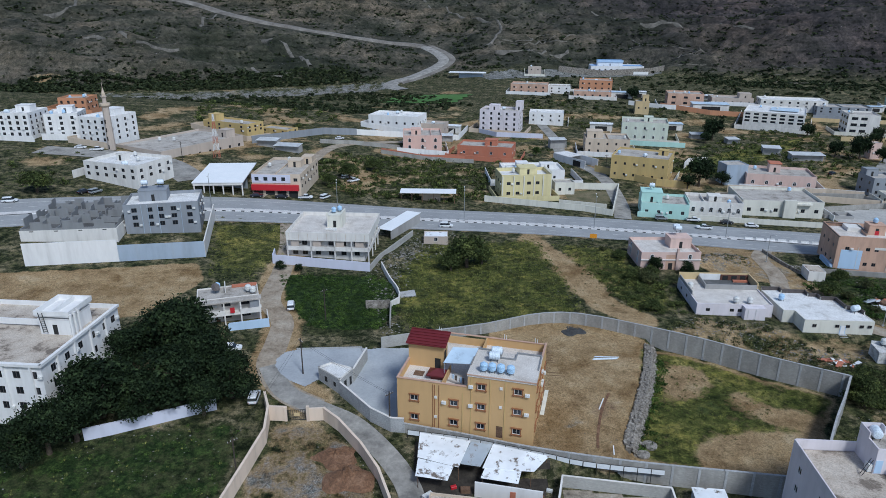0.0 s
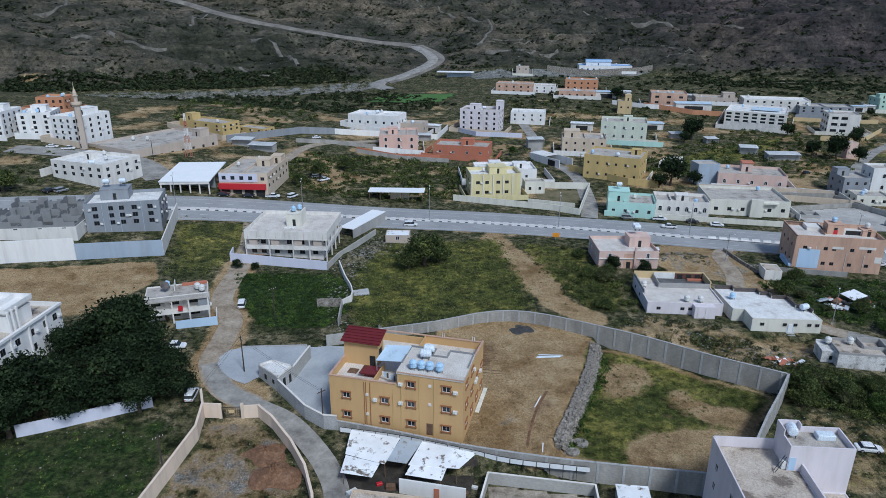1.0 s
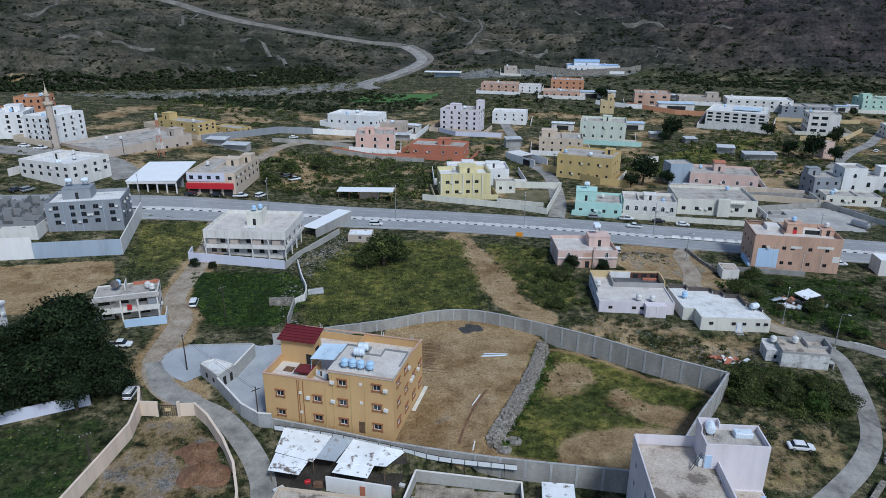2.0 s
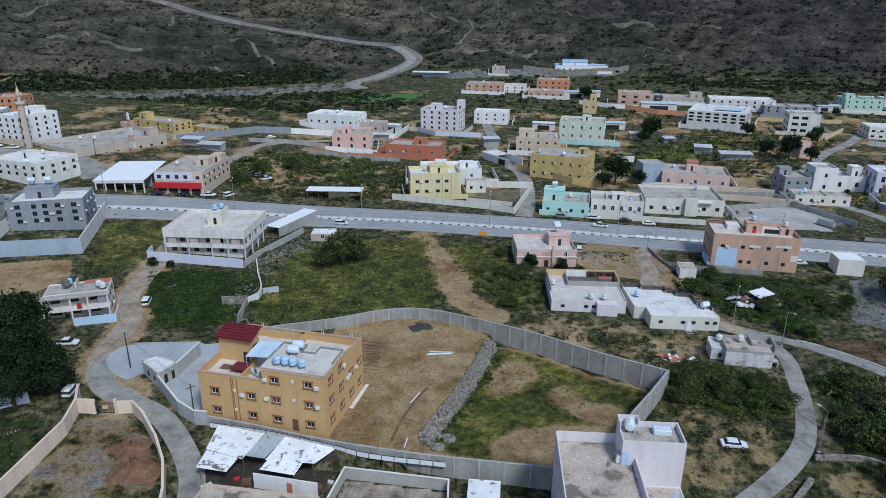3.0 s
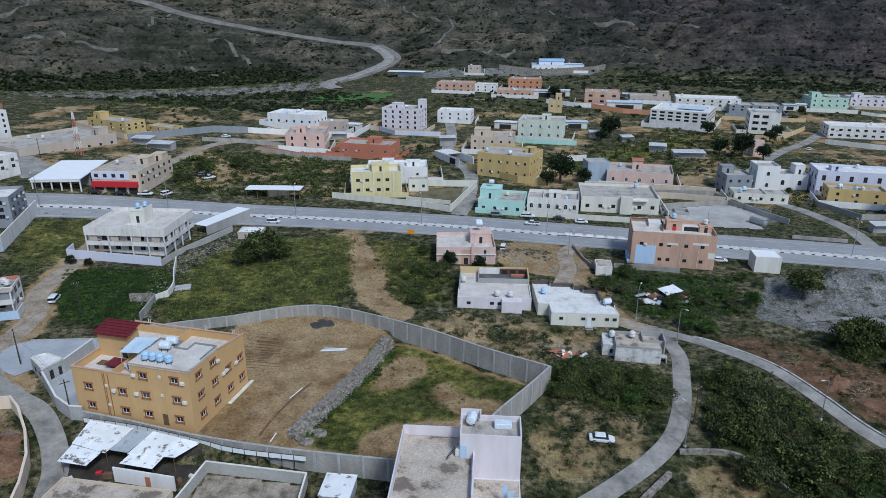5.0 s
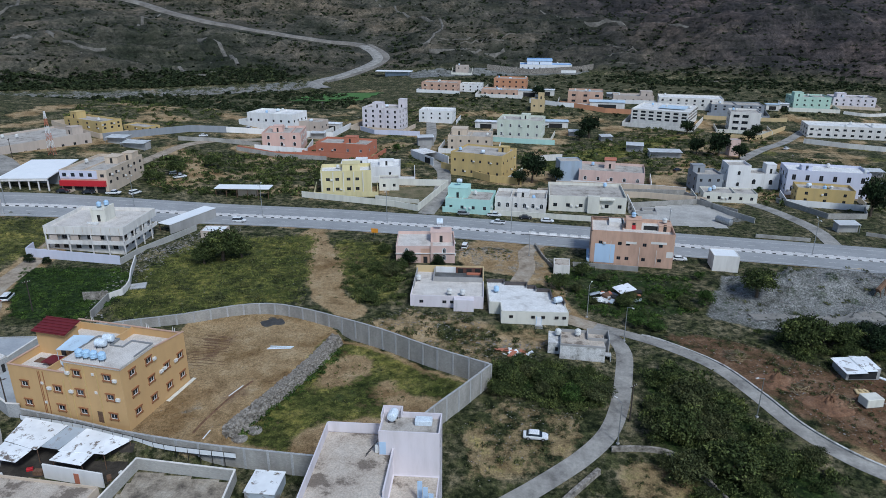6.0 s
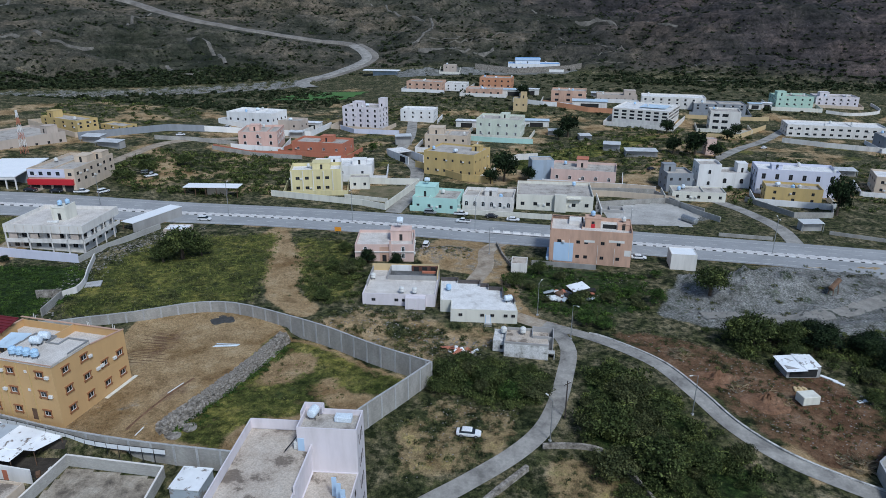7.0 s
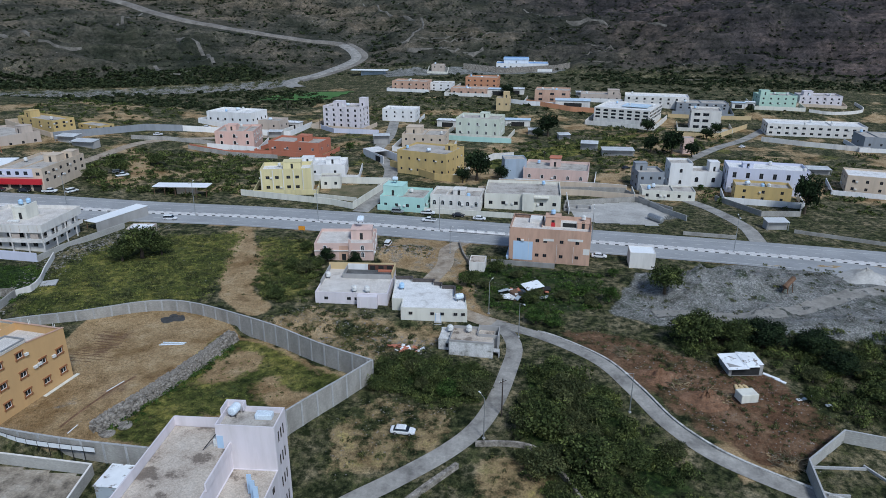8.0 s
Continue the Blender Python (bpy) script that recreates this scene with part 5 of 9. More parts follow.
    for x, z in ((-5.1, 7.2), (-5.1, 3.2), (6.4, 10.7), (6.4, 7.0)):
        part("meter_box", box(B(), x - 0.25, x + 0.25, -hy - 0.14, -hy - 0.003, z, z + 0.5), M_OFFWHITE, ob)
    for x, z in ((-3.6, 6.4), (1.15, 10.3), (1.15, 6.5), (10.9, 10.1), (10.9, 6.3)):
        shared("air_conditioner", cached(("air_conditioner",), ac_mesh, M_ACWHITE), ob, pose(x, -hy, z))
    for y, z in ((0.9, 6.6), (1.9, 6.7), (-0.4, 10.0), (5.3, 6.5)):
        shared("air_conditioner", cached(("air_conditioner",), ac_mesh, M_ACWHITE), ob, pose(hx, y, z, 0, 0, 90))
    for x in (-9.0, 4.0, 10.0):
        part("vent_pipe", rod(rod(B(), (x, hy - 0.15, 10.9), (x, hy - 0.15, 12.0), 0.07), (x + 0.4, hy - 0.15, 10.9), (x + 0.4, hy - 0.15, 11.8), 0.07), M_ACWHITE, ob)
    # pale concrete apron along the far side
    part("side_plinth", box(B(), hx + 0.15, hx + 0.9, 1.0, hy + 0.8, -0.6, 0.4), M_CREAM, ob)
    return ob


OCHRE = ochre_house()
for k, (tx, ty, kind) in enumerate(((3.05, -7.6, "up"), (4.5, -7.5, "up"), (6.0, -7.5, "up"), (7.7, -7.5, "up"), (4.2, -3.6, "lie"), (4.3, -1.7, "lie"))):
    tank(kind, on(OCHRE, tx, ty, 13.0, 10 * k if kind == "up" else 8))


# ---- the white-and-lilac house with a roof terrace ----
def terrace_house():
    ob = thing("house", "lilac-white house with an open roof terrace and stair tower", "house", 62.0, 84.4, -5.2, -4.0, "houses of the town")
    z = 5.2
    storey_block(ob, M_LILAC, -3.6, -13.0, 11.0, 26.0, -1.0, 8.3 + z, (2, 0, 2, 4), 4, (1.0, 1.2), "white", "", 0.1, M_ROOFT, 0.3, ac=0.1)
    storey_block(ob, M_LILAC, 5.4, -15.6, 7.0, 20.8, -1.0, 4.8 + z, (1, 4, 0, 0), 3, (1.0, 1.2), "dark", "", 0.1, M_ROOFT, 0.3, ac=0.1)
    storey_block(ob, M_LILAC, 4.4, -2.6, 9.0, 5.2, -1.0, 12.4 + z, (0, [-1.1, 0.0, 1.1], 0, 0), 4, (0.55, 1.9), "dark", "slit", 0.9, M_ROOF, 0.3, ac=0.0)
    par = B()
    for x0, x1, y0, y1, z1 in ((-9.1, -8.9, -26, 0.0, 9.9), (-8.9, -0.1, -0.2, 0.0, 10.0), (1.9, 2.15, -14.5, -5.2, 9.5), (2.15, 6.0, -14.5, -14.3, 6.6)):
        box(par, x0, x1, y0, y1, 8.2 + z if x1 < 3 else 4.8 + z, z1 + z)
    part("terrace_wall", par, M_LILAC, ob)
    part("blue_door", box(B(), -0.0, 0.95, -5.26, -5.203, 8.35 + z, 10.5 + z), M_BLUEPAINT, ob, "pale blue painted steel door")
    for k in range(3):
        part("glazed_screen", box(B(), 6.2 + k * 0.9, 6.9 + k * 0.9, -10.6 - 1.2 * k, -10.5 - 1.2 * k, 4.9 + z, 8.2 + z), M_BLUEPAINT, ob)
    part("window_box", box(B(), -0.75, -0.1, -5.0, -4.0, 8.3 + z, 9.6 + z, 0.03), M_ACWHITE, ob)
    part("ladder", rod(rod(B(), (-0.3, -5.0, 10.4 + z), (-2.0, -6.0, 8.4 + z), 0.05), (-0.3, -4.5, 10.4 + z), (-2.0, -5.5, 8.4 + z), 0.05), M_IRON, ob)
    nook = B()
    box(nook, -0.15, 2.9, -0.1, 0.02, 12.3 + z, 13.4 + z)
    box(nook, -0.15, 0.0, -2.6, -0.1, 12.3 + z, 13.4 + z)
    box(nook, 2.75, 2.9, -1.2, -0.1, 12.3 + z, 13.4 + z)
    part("tank_screen", nook, M_LILAC, ob)
    return ob


TERRACE = terrace_house()
tank("lie", on(TERRACE, 1.5, -1.3, 5.2 + 11.5, 80))
bm = box(B(), -1.3, 1.3, -0.7, 0.7, 0, 0.9, 0.08)
basin = part("roof_basin", bm, M_PLASTIC)
basin.matrix_basis = on(TERRACE, 6.2, -1.6, 5.2 + 11.5)
tagged(basin, "pale plastic water basin on the tower roof", "water tank")

# ---- houses near the camera ----
W3 = thing("house", "white three-storey house with wrap-around balconies", "house", -32.3, 187.9, gz(-34, 178) - 0.2, -3.5, "houses of the town")
H3 = 10.6 - W3.location.z
storey_block(W3, M_OFFWHITE, -0.8, 0.8, 22.2, 18.1, -0.8, H3 - 2.5, ([-9, -6.2, -2.4, 1.4, 5.0, 8.8], [-7, -3.5, 0, 3.5, 7], 3, 3), 2, (1.5, 1.4), "dark", "", 0.02, M_ROOF, 0.2, ac=0.35)
storey_block(W3, M_OFFWHITE, 0, 0, 23.8, 19.7, H3 - 2.5, H3, (0, 0, 0, 0), 1, parapet=1.0, roof=M_ROOFB, first=H3 - 2.5, name="upper_band", ac=0.0)
bal = B()
for z in (H3 - 5.3, ):
    box(bal, -11.9, 11.9, -9.8, -8.26, z - 0.22, z)
    box(bal, 10.32, 11.9, -8.26, 9.8, z - 0.22, z)
part("balcony_slab", bal, M_OFFWHITE, W3)
part("balcony_front", box(B(), -11.9, 11.75, -9.8, -9.62, H3 - 5.3, H3 - 4.3), M_OFFWHITE, W3)
part("balcony_front", box(B(), 11.752, 11.9, -9.8, 9.8, H3 - 5.3, H3 - 4.3), M_OFFWHITE, W3)
for bx in (-11.8, -5.0, 1.8, 6.6, 11.45):
    part("pier", box(B(), bx, bx + 0.3, -9.8, -9.5, -0.8, H3 - 2.5), M_OFFWHITE, W3)
for by in (-4.0, 1.0, 6.0):
    part("pier", box(B(), 11.6, 11.9, by, by + 0.3, -0.8, H3 - 2.5), M_OFFWHITE, W3)
for bx in range(9):
    part("band_groove", box(B(), -11.0 + 2.7 * bx, -10.9 + 2.7 * bx, -9.87, -9.853, H3 - 2.3, H3 - 0.4), M_BEIGE, W3)
stair_head(W3, M_CREAM, 0.5, 0.5, 4.2, 5.0, H3 - 1.0, H3 + 2.6)
part("head_fin", box(box(B(), -1.75, -1.4, -2.2, -2.0, H3 - 1.0, H3 + 3.4), 2.4, 2.75, -2.2, 3.2, H3 - 1.0, H3 + 3.3), M_CREAM, W3)
for k, bx in enumerate((-1.8, -0.6, 0.6)):
    part("roof_lump", box(B(), bx, bx + 1.1, -5.0 - 0.2 * k, -4.2, H3 - 0.998, H3 - 0.5 + 0.1 * k, 0.12), M_ACWHITE, W3)
for bx in (-9.5, -3.2, 3.4, 9.0):
    part("balcony_screen", box(B(), bx - 1.2, bx + 1.2, -9.5, -9.4, H3 - 4.3, H3 - 2.6), M_TAN, W3)
for by in (-6.5, -1.4, 3.4):
    part("balcony_screen", box(B(), 11.55, 11.65, by - 1.0, by + 1.0, H3 - 4.3, H3 - 2.6), M_OFFWHITE, W3)
tank("up", on(W3, 0.0, 0.0, H3 + 2.75))
tank("up", on(W3, 1.4, 1.6, H3 + 2.75))
PINKH = house("small pink two-storey house with an arched recess", 65.2, 186.6, 0.8, 17.2, 13.6, 4.6, M_PINK, 2, ([-5.5, 5.5], 3, 3, 2), head=[(4.6, 1.5, 6.2, 5.0, 3.0)], win=(0.9, 1.2), kind="arch", parapet=0.9, roof=M_ROOFB)
part("entry_recess", box(B(), -1.4, 1.4, -6.85, -6.803, -0.3, 4.6), M_SALMON, PINKH)
part("entry_door", box(B(), -0.6, 0.6, -6.9, -6.853, -0.2, 2.1), M_DARK, PINKH)
part("corner_pier", box(B(), 1.5, 2.1, -7.3, -6.803, -0.6, 6.6), M_PINK, PINKH)
part("front_ledge", box(B(), -8.7, 8.7, -7.1, -6.803, 3.0, 3.25), M_OFFWHITE, PINKH)
tank("lie", on(PINKH, 4.2, 1.5, 8.8))
tank("lie", on(PINKH, 4.2, 3.2, 8.8))
LILACH = house("low lilac-white house with an open courtyard", 72.0, 158.0, -3.0, 18.4, 16.8, 2.3, M_LILAC, 1, ([-6.4, -0.6, 1.3], [-4, 4], 0, [-5, 0]), parapet=0.35, win=(1.0, 0.8), style="dark", ac=0.0, roof=M_ROOFB)
HL = 2.3 - LILACH.location.z - 0.35
yd = B()
for x0, x1, y0, y1 in ((-4.2, 9.0, 1.6, 1.85), (-4.2, -3.95, 1.85, 8.1), (-9.0, -8.75, -3.0, 8.1)):
    box(yd, x0, x1, y0, y1, HL, HL + 1.3)
part("courtyard_wall", yd, M_BLOCKL, LILACH)
part("courtyard_floor", box(B(), -3.95, 8.9, 1.85, 8.0, HL + 0.003, HL + 0.03), M_DUSK, LILACH)
part("courtyard_back", box(box(B(), -9.2, 9.2, 8.1, 8.4, HL - 1.0, HL + 1.9), 8.9, 9.2, 1.6, 8.1, HL, HL + 1.9), M_SAND, LILACH)
part("inner_wall", box(B(), -3.9, 1.6, 7.9, 8.09, HL + 0.03, HL + 1.7), M_WHITE, LILACH)
part("inner_front", box(B(), 1.6, 8.9, 7.8, 8.09, HL + 0.03, HL + 1.55), M_BRICKDARK, LILACH)
for k in range(3):
    part("inner_opening", box(B(), 2.2 + 2.3 * k, 3.6 + 2.3 * k, 7.75, 7.797, HL + 0.05, HL + 1.35), M_DARK, LILACH)
part("red_panel", box(B(), 4.6, 8.4, 6.4, 7.2, HL + 0.031, HL + 0.5), M_BRICKRED, LILACH)
part("porch_room", box(B(), 1.8, 6.8, -10.4, -8.402, -0.6, HL + 0.2), M_LILAC, LILACH)
for px in (2.6, 4.4):
    part("pipe", box(B(), px - 0.04, px + 0.04, -10.48, -10.403, 0.2, HL), M_ACWHITE, LILACH)
tank("white", on(LILACH, 3.9, -7.2, HL, 30))
tank("white", on(LILACH, 0.6, -7.0, HL))
tank("white", on(LILACH, -8.0, 1.6, HL))
# low cream house with a stepped rear outline
CREAMH = thing("house", "low cream house with a broad white roof and stepped dark coping", "house", 91.9, 147.6, gz(91, 142) - 0.3, -3.0, "houses of the town")
HC = 2.1 - CREAMH.location.z
plan = [(-7.0, -6.5), (9.0, -6.5), (8.6, -2.6), (8.2, 0.3), (5.8, 0.4), (5.7, 5.6), (2.2, 5.7), (2.1, 7.6), (0.0, 7.7), (0.0, 9.6), (-5.8, 9.6), (-5.8, 11.2), (-10.4, 11.0), (-9.8, -1.4), (-7.1, -1.5)]


def slab_prism(poly, z0, z1):
    bm = B()
    lo, hi = [bm.verts.new((x, y, z0)) for x, y in poly], [bm.verts.new((x, y, z1)) for x, y in poly]
    bm.faces.new(lo[::-1])
    bm.faces.new(hi)
    for k in range(len(poly)):
        n = (k + 1) % len(poly)
        bm.faces.new((lo[k], lo[n], hi[n], hi[k]))
    return bm


part("wall", slab_prism(plan, -0.8, HC - 0.1), M_CREAM, CREAMH)
part("roof", slab_prism([(x * 0.985, y * 0.985 + 0.03) for x, y in plan], HC - 0.097, HC - 0.04), M_ROOFW, CREAMH)
for k in range(len(plan)):
    (x0, y0), (x1, y1) = plan[k], plan[(k + 1) % len(plan)]
    ln, back = math.hypot(x1 - x0, y1 - y0), 2 <= k <= 11
    at = pose(x0, y0, 0, 0, 0, math.degrees(math.atan2(y1 - y0, x1 - x0)))
    up = 0.75 if back else 0.08
    wob = part("parapet", box(B(), 0.002, ln - 0.002, 0.0, 0.22, HC - 0.1, HC + up), M_CREAM, CREAMH, at=at)
    if back:
        part("coping", box(B(), -0.1, ln + 0.1, -0.06, 0.3, HC + up + 0.003, HC + up + 0.16), M_DARKFRAME, wob)
        part("lining", box(B(), 0.0, ln, 0.222, 0.26, HC - 0.02, HC + up), M_DARKFRAME, wob)
for wx in (-4.6, 0.6, 3.0, 6.2, 8.0):
    add_window(CREAMH, pose(wx, -6.64, 1.9), 0.9, 0.7, "dark", "")
part("white_door", box(B(), 1.5, 2.5, -6.58, -6.503, 0.3, 2.3), M_WHITE, CREAMH, "white door in a blue frame")
part("door_frame", box(box(B(), 1.36, 1.5, -6.6, -6.503, 0.3, 2.42), 2.5, 2.64, -6.6, -6.503, 0.3, 2.42), M_BLUEPAINT, CREAMH)
part("door_steps", box(box(B(), 1.1, 2.9, -7.3, -6.503, -0.6, 0.3), 1.1, 2.9, -7.9, -7.3, -0.6, 0.05), M_CONC, CREAMH)
tank("up", on(CREAMH, -8.0, 4.5, HC - 0.04))
tank("lie", on(CREAMH, 6.9, -1.4, HC - 0.04, 20))
RUIN = thing("ruined_house", "small derelict white house with peeling walls and a roofless room", "house", 101.0, 128.0, gz(101, 127) - 0.2, -9.0)
HR = 1.9 - RUIN.location.z
part("wall", box(B(), -4.4, 5.2, -3.2, 3.4, -0.8, HR - 0.3), M_WHITEWASH2, RUIN)
part("roof", box(B(), -4.2, 5.0, -3.0, 3.2, HR - 0.297, HR - 0.22), M_ROOFT, RUIN)
rim = B()
for x0, x1, y0, y1, h in ((-4.4, 5.2, -3.2, -2.98, 0.15), (-4.4, -4.18, -2.98, 3.4, 0.2), (-4.18, 1.4, 3.18, 3.4, 0.45)):
    box(rim, x0, x1, y0, y1, HR - 0.3, HR + h)
part("parapet", rim, M_BLOCKL, RUIN)
room = B()
for x0, x1, y0, y1, h in ((1.4, 6.2, 3.42, 3.64, 0.9), (1.4, 1.62, 0.2, 3.42, 0.7), (5.98, 6.2, -1.0, 3.42, 0.8), (1.62, 5.98, 0.0, 0.2, 0.4)):
    box(room, x0, x1, y0, y1, -0.8, HR + h)
part("roofless_room", room, M_BLOCKL, RUIN)
part("side_room", box(box(B(), -7.0, -4.403, -1.4, 3.0, -0.8, HR - 0.7), -7.0, -4.403, 2.8, 3.0, HR - 0.7, HR - 0.1), M_WHITEWASH2, RUIN)
part("side_opening", box(B(), -5.4, -4.8, -1.45, -1.403, 1.0, 1.9), M_DARK, RUIN)
part("porch", box(box(B(), 5.203, 6.6, -2.6, -1.2, 1.3, 1.5), 6.4, 6.6, -2.6, -1.2, -0.8, 1.3), M_CONC, RUIN)
tank("white", on(RUIN, -4.9, 2.0, HR - 0.7))
tank("white", on(RUIN, -0.6, 1.6, HR - 0.22))
ORANGEH = house("terracotta two-storey house with one pale blue wall patch", 126.8, 187.0, -11, 23.5, 14.0, 9.0, M_SALMON, 2, ([-9, -3.5, -1.2, 3.5, 8], [-4, 0, 4], 3, [-4, 0, 4]), head=[(0.5, 1.5, 4.5, 4.0, 2.9), (9.4, 1.0, 3.5, 4.0, 1.7)], win=(1.1, 1.0), parapet=1.2, style="dark", ac=0.2, roof=M_ROOFB)
for x0, x1, z0, z1 in ((-1.8, 1.2, 6.9, 7.6), (5.2, 9.6, 7.3, 8.0), (9.8, 11.6, 3.4, 5.2)):
    part("plaster_patch", box(B(), x0, x1, -7.05, -7.003, z0, z1), M_OFFWHITE, ORANGEH, "pale unpainted plaster patch")
part("roof_room", box(B(), -6.5, -2.0, 2.0, 6.4, 8.4, 10.4), M_OFFWHITE, ORANGEH)
part("side_step", box(B(), -12.6, -11.753, -6.8, 2.0, -0.8, 1.4), M_BLUEPAINT, ORANGEH)
part("blue_patch", box(B(), -10.5, -4.8, -7.06, -7.003, 0.6, 6.4), M_BLUEPAINT, ORANGEH, "pale blue plaster patch")
part("yard_wall", box(B(), -16.5, 2.0, -11.2, -10.9, -1.0, 1.6), M_BLOCK, ORANGEH)
part("roof_screen", box(B(), 2.8, 8.2, -0.2, 0.05, 8.6, 11.0), M_OFFWHITE, ORANGEH)
part("screen_opening", box(B(), 3.4, 7.4, -0.25, -0.203, 9.2, 10.6), M_DARK, ORANGEH)
part("dark_coping", box(box(box(B(), -11.9, -2.4, 6.7, 7.1, 10.203, 10.4), -11.9, -11.5, -7.1, 6.7, 10.203, 10.4), -2.8, -2.4, -2.0, 6.7, 10.203, 10.4), M_DARKFRAME, ORANGEH)
part("terrace_wall", box(box(box(B(), -11.7, -2.5, 6.8, 7.0, 9.0, 10.2), -11.7, -11.5, -6.9, 6.8, 9.0, 10.2), -2.7, -2.5, -1.9, 6.8, 8.6, 10.2), M_SALMON, ORANGEH)
for q in ((-6.0, 3.2), (2.2, 2.0), (7.0, 1.4)):
    part("wall_pipe", box(B(), q[0] - 0.05, q[0] + 0.05, -7.1, -7.003, 0.5, 4.2 + q[1]), M_OFFWHITE, ORANGEH)
part("red_door", box(B(), 0.0, 1.1, -0.56, -0.503, 8.6, 10.6), M_RED, ORANGEH)
tank("up", on(ORANGEH, 0.4, 1.6, 12.2))
tank("white", on(ORANGEH, 9.4, 1.2, 11.1))
GREYH = house("unpainted grey four-storey concrete building", -85.4, 196.7, 13.7, 20.9, 13.8, 15.5, M_GREY, 3, ([-7.5, -3.2, -0.2, 3.4, 7.8], [-4, 0, 4], 4, 3), head=[(-3.0, 2.6, 8.0, 6.0, 3.2)], win=(1.5, 1.5), style="dark", parapet=1.0, ac=0.6, roof=M_ROOFW)
for px in (-5.5, -3.8, -0.9, 5.4):
    part("drainpipe", box(B(), px - 0.07, px + 0.07, -7.05, -6.903, 0, 9.5), M_BLUEGREY, GREYH)
tank("lie", on(GREYH, -5.4, 2.6, 12.9))
tank("lie", on(GREYH, -0.8, 2.6, 12.9))
BLOCKH = house("half-built block house with bare partition walls", -108.3, 192.5, 7.5, 26.1, 25.5, 10.5, M_OFFWHITE, 1, (4, 2, 0, 0), parapet=0.1, style="dark", roof=M_DUSK, ac=0.0)
for k, (x0, x1, y0, y1) in enumerate([(-12.8, 12.8, -12.6, -12.4), (-12.8, -12.6, -12.4, 12.5), (12.6, 12.8, -12.4, 12.5), (-12.6, 12.6, -6.6, -6.4), (-12.6, 12.6, -0.4, -0.2), (-12.6, 12.6, 5.6, 5.8), (-12.6, 12.6, 12.3, 12.5)]
                                    + [(q, q + 0.2, -12.3, 12.2) for q in (-8.0, -3.2, 1.6, 6.6)]):
    ln = (x1 - x0) if x1 - x0 > y1 - y0 else (y1 - y0)
    n = int(ln / 2.6)
    for j in range(n):
        hh = RND.choice((1.6, 2.0, 2.4, 2.8)) if j % 3 else 0.7
        bm = B()
        a, b = j / n, (j + 1) / n
        if x1 - x0 > y1 - y0:
            box(bm, x0 + ln * a, x0 + ln * b, y0, y1, 4.4, 4.4 + hh)
        else:
            box(bm, x0, x1, y0 + ln * a, y0 + ln * b, 4.4, 4.4 + hh)
        part("partition_wall", bm, M_BLOCK2, BLOCKH)
for ob in BLOCKH.children:
    if ob.name.startswith("partition_wall"):
        ob.location.z = 10.5 - BLOCKH.location.z - 4.5
SMALLH = thing("house", "weathered two-storey house with open balconies and a cluttered roof", "house", -50.0, 141.6, gz(-49, 136) - 0.3, 18.0, "houses of the town")
HS = 8.1 - SMALLH.location.z
storey_block(SMALLH, M_OFFWHITE, 0, 1.2, 13.6, 7.0, -0.6, HS, ([-4.6, -0.6, 3.6], [-1.5, 1.5], 2, 2), 2, (2.0, 1.5), "dark", "", 0.25, M_ROOF, 0.2, doors=((0, -2.6, 0.9, 2.1),), ac=0.3)
part("roof_slab", box(B(), -7.2, 7.2, -4.6, -2.302, HS - 0.42, HS - 0.14), M_ROOF, SMALLH)
part("balcony_slab", box(B(), -7.0, 7.0, -4.5, -2.304, 2.75, 3.0), M_OFFWHITE, SMALLH)
part("balcony_front", box(B(), -7.0, -1.0, -4.5, -4.34, 3.0, 4.0), M_OFFWHITE, SMALLH)
part("balcony_front", box(B(), 2.4, 7.0, -4.5, -4.34, 3.0, 4.0), M_OFFWHITE, SMALLH)
for px in (-6.9, -1.2, 2.4, 6.6):
    part("pier", box(B(), px, px + 0.3, -4.48, -4.2, -0.6, HS - 0.42), M_OFFWHITE, SMALLH)
part("side_screen", box(B(), 4.6, 6.9, -4.2, -4.0, 4.0, HS - 0.42), M_GREY, SMALLH)
part("hanging_cloth", box(B(), 0.2, 1.2, -4.5, -4.44, 3.3, 4.6), M_RED, SMALLH)
part("yard_wall", box(B(), -0.5, 8.4, -7.2, -7.0, -0.8, 2.1), M_BLUEPAINT, SMALLH, "pale blue painted yard wall")
part("yard_wall", box(B(), 8.2, 8.4, -7.0, -2.0, -0.8, 2.1), M_OFFWHITE, SMALLH)
part("roof_ledge", box(B(), 1.0, 6.7, 3.6, 4.4, HS - 0.2, HS + 0.35), M_BRICKRED, SMALLH)
part("roof_wall", box(B(), -0.6, -0.4, 1.0, 4.6, HS - 0.2, HS + 1.3), M_OFFWHITE, SMALLH)
part("dish_stem", rod(B(), (-2.6, 1.5, HS - 0.2), (-2.6, 1.5, HS + 1.2), 0.06), M_IRON, SMALLH)
DISH = lathe(B(), [(0.1, 0.0), (0.6, 0.1), (1.0, 0.3), (1.0, 0.34), (0.1, 0.06)], 16)
part("satellite_dish", DISH, M_DARKFRAME, SMALLH, "dark round satellite dish", at=pose(-2.6, 1.5, HS + 1.2, 50, 0, 20))
tank("up", on(SMALLH, -2.2, 3.4, HS - 0.2))
tank("white", on(SMALLH, 4.6, 0.2, HS - 0.2))
tank("white", on(SMALLH, 5.6, -1.2, HS - 0.2))
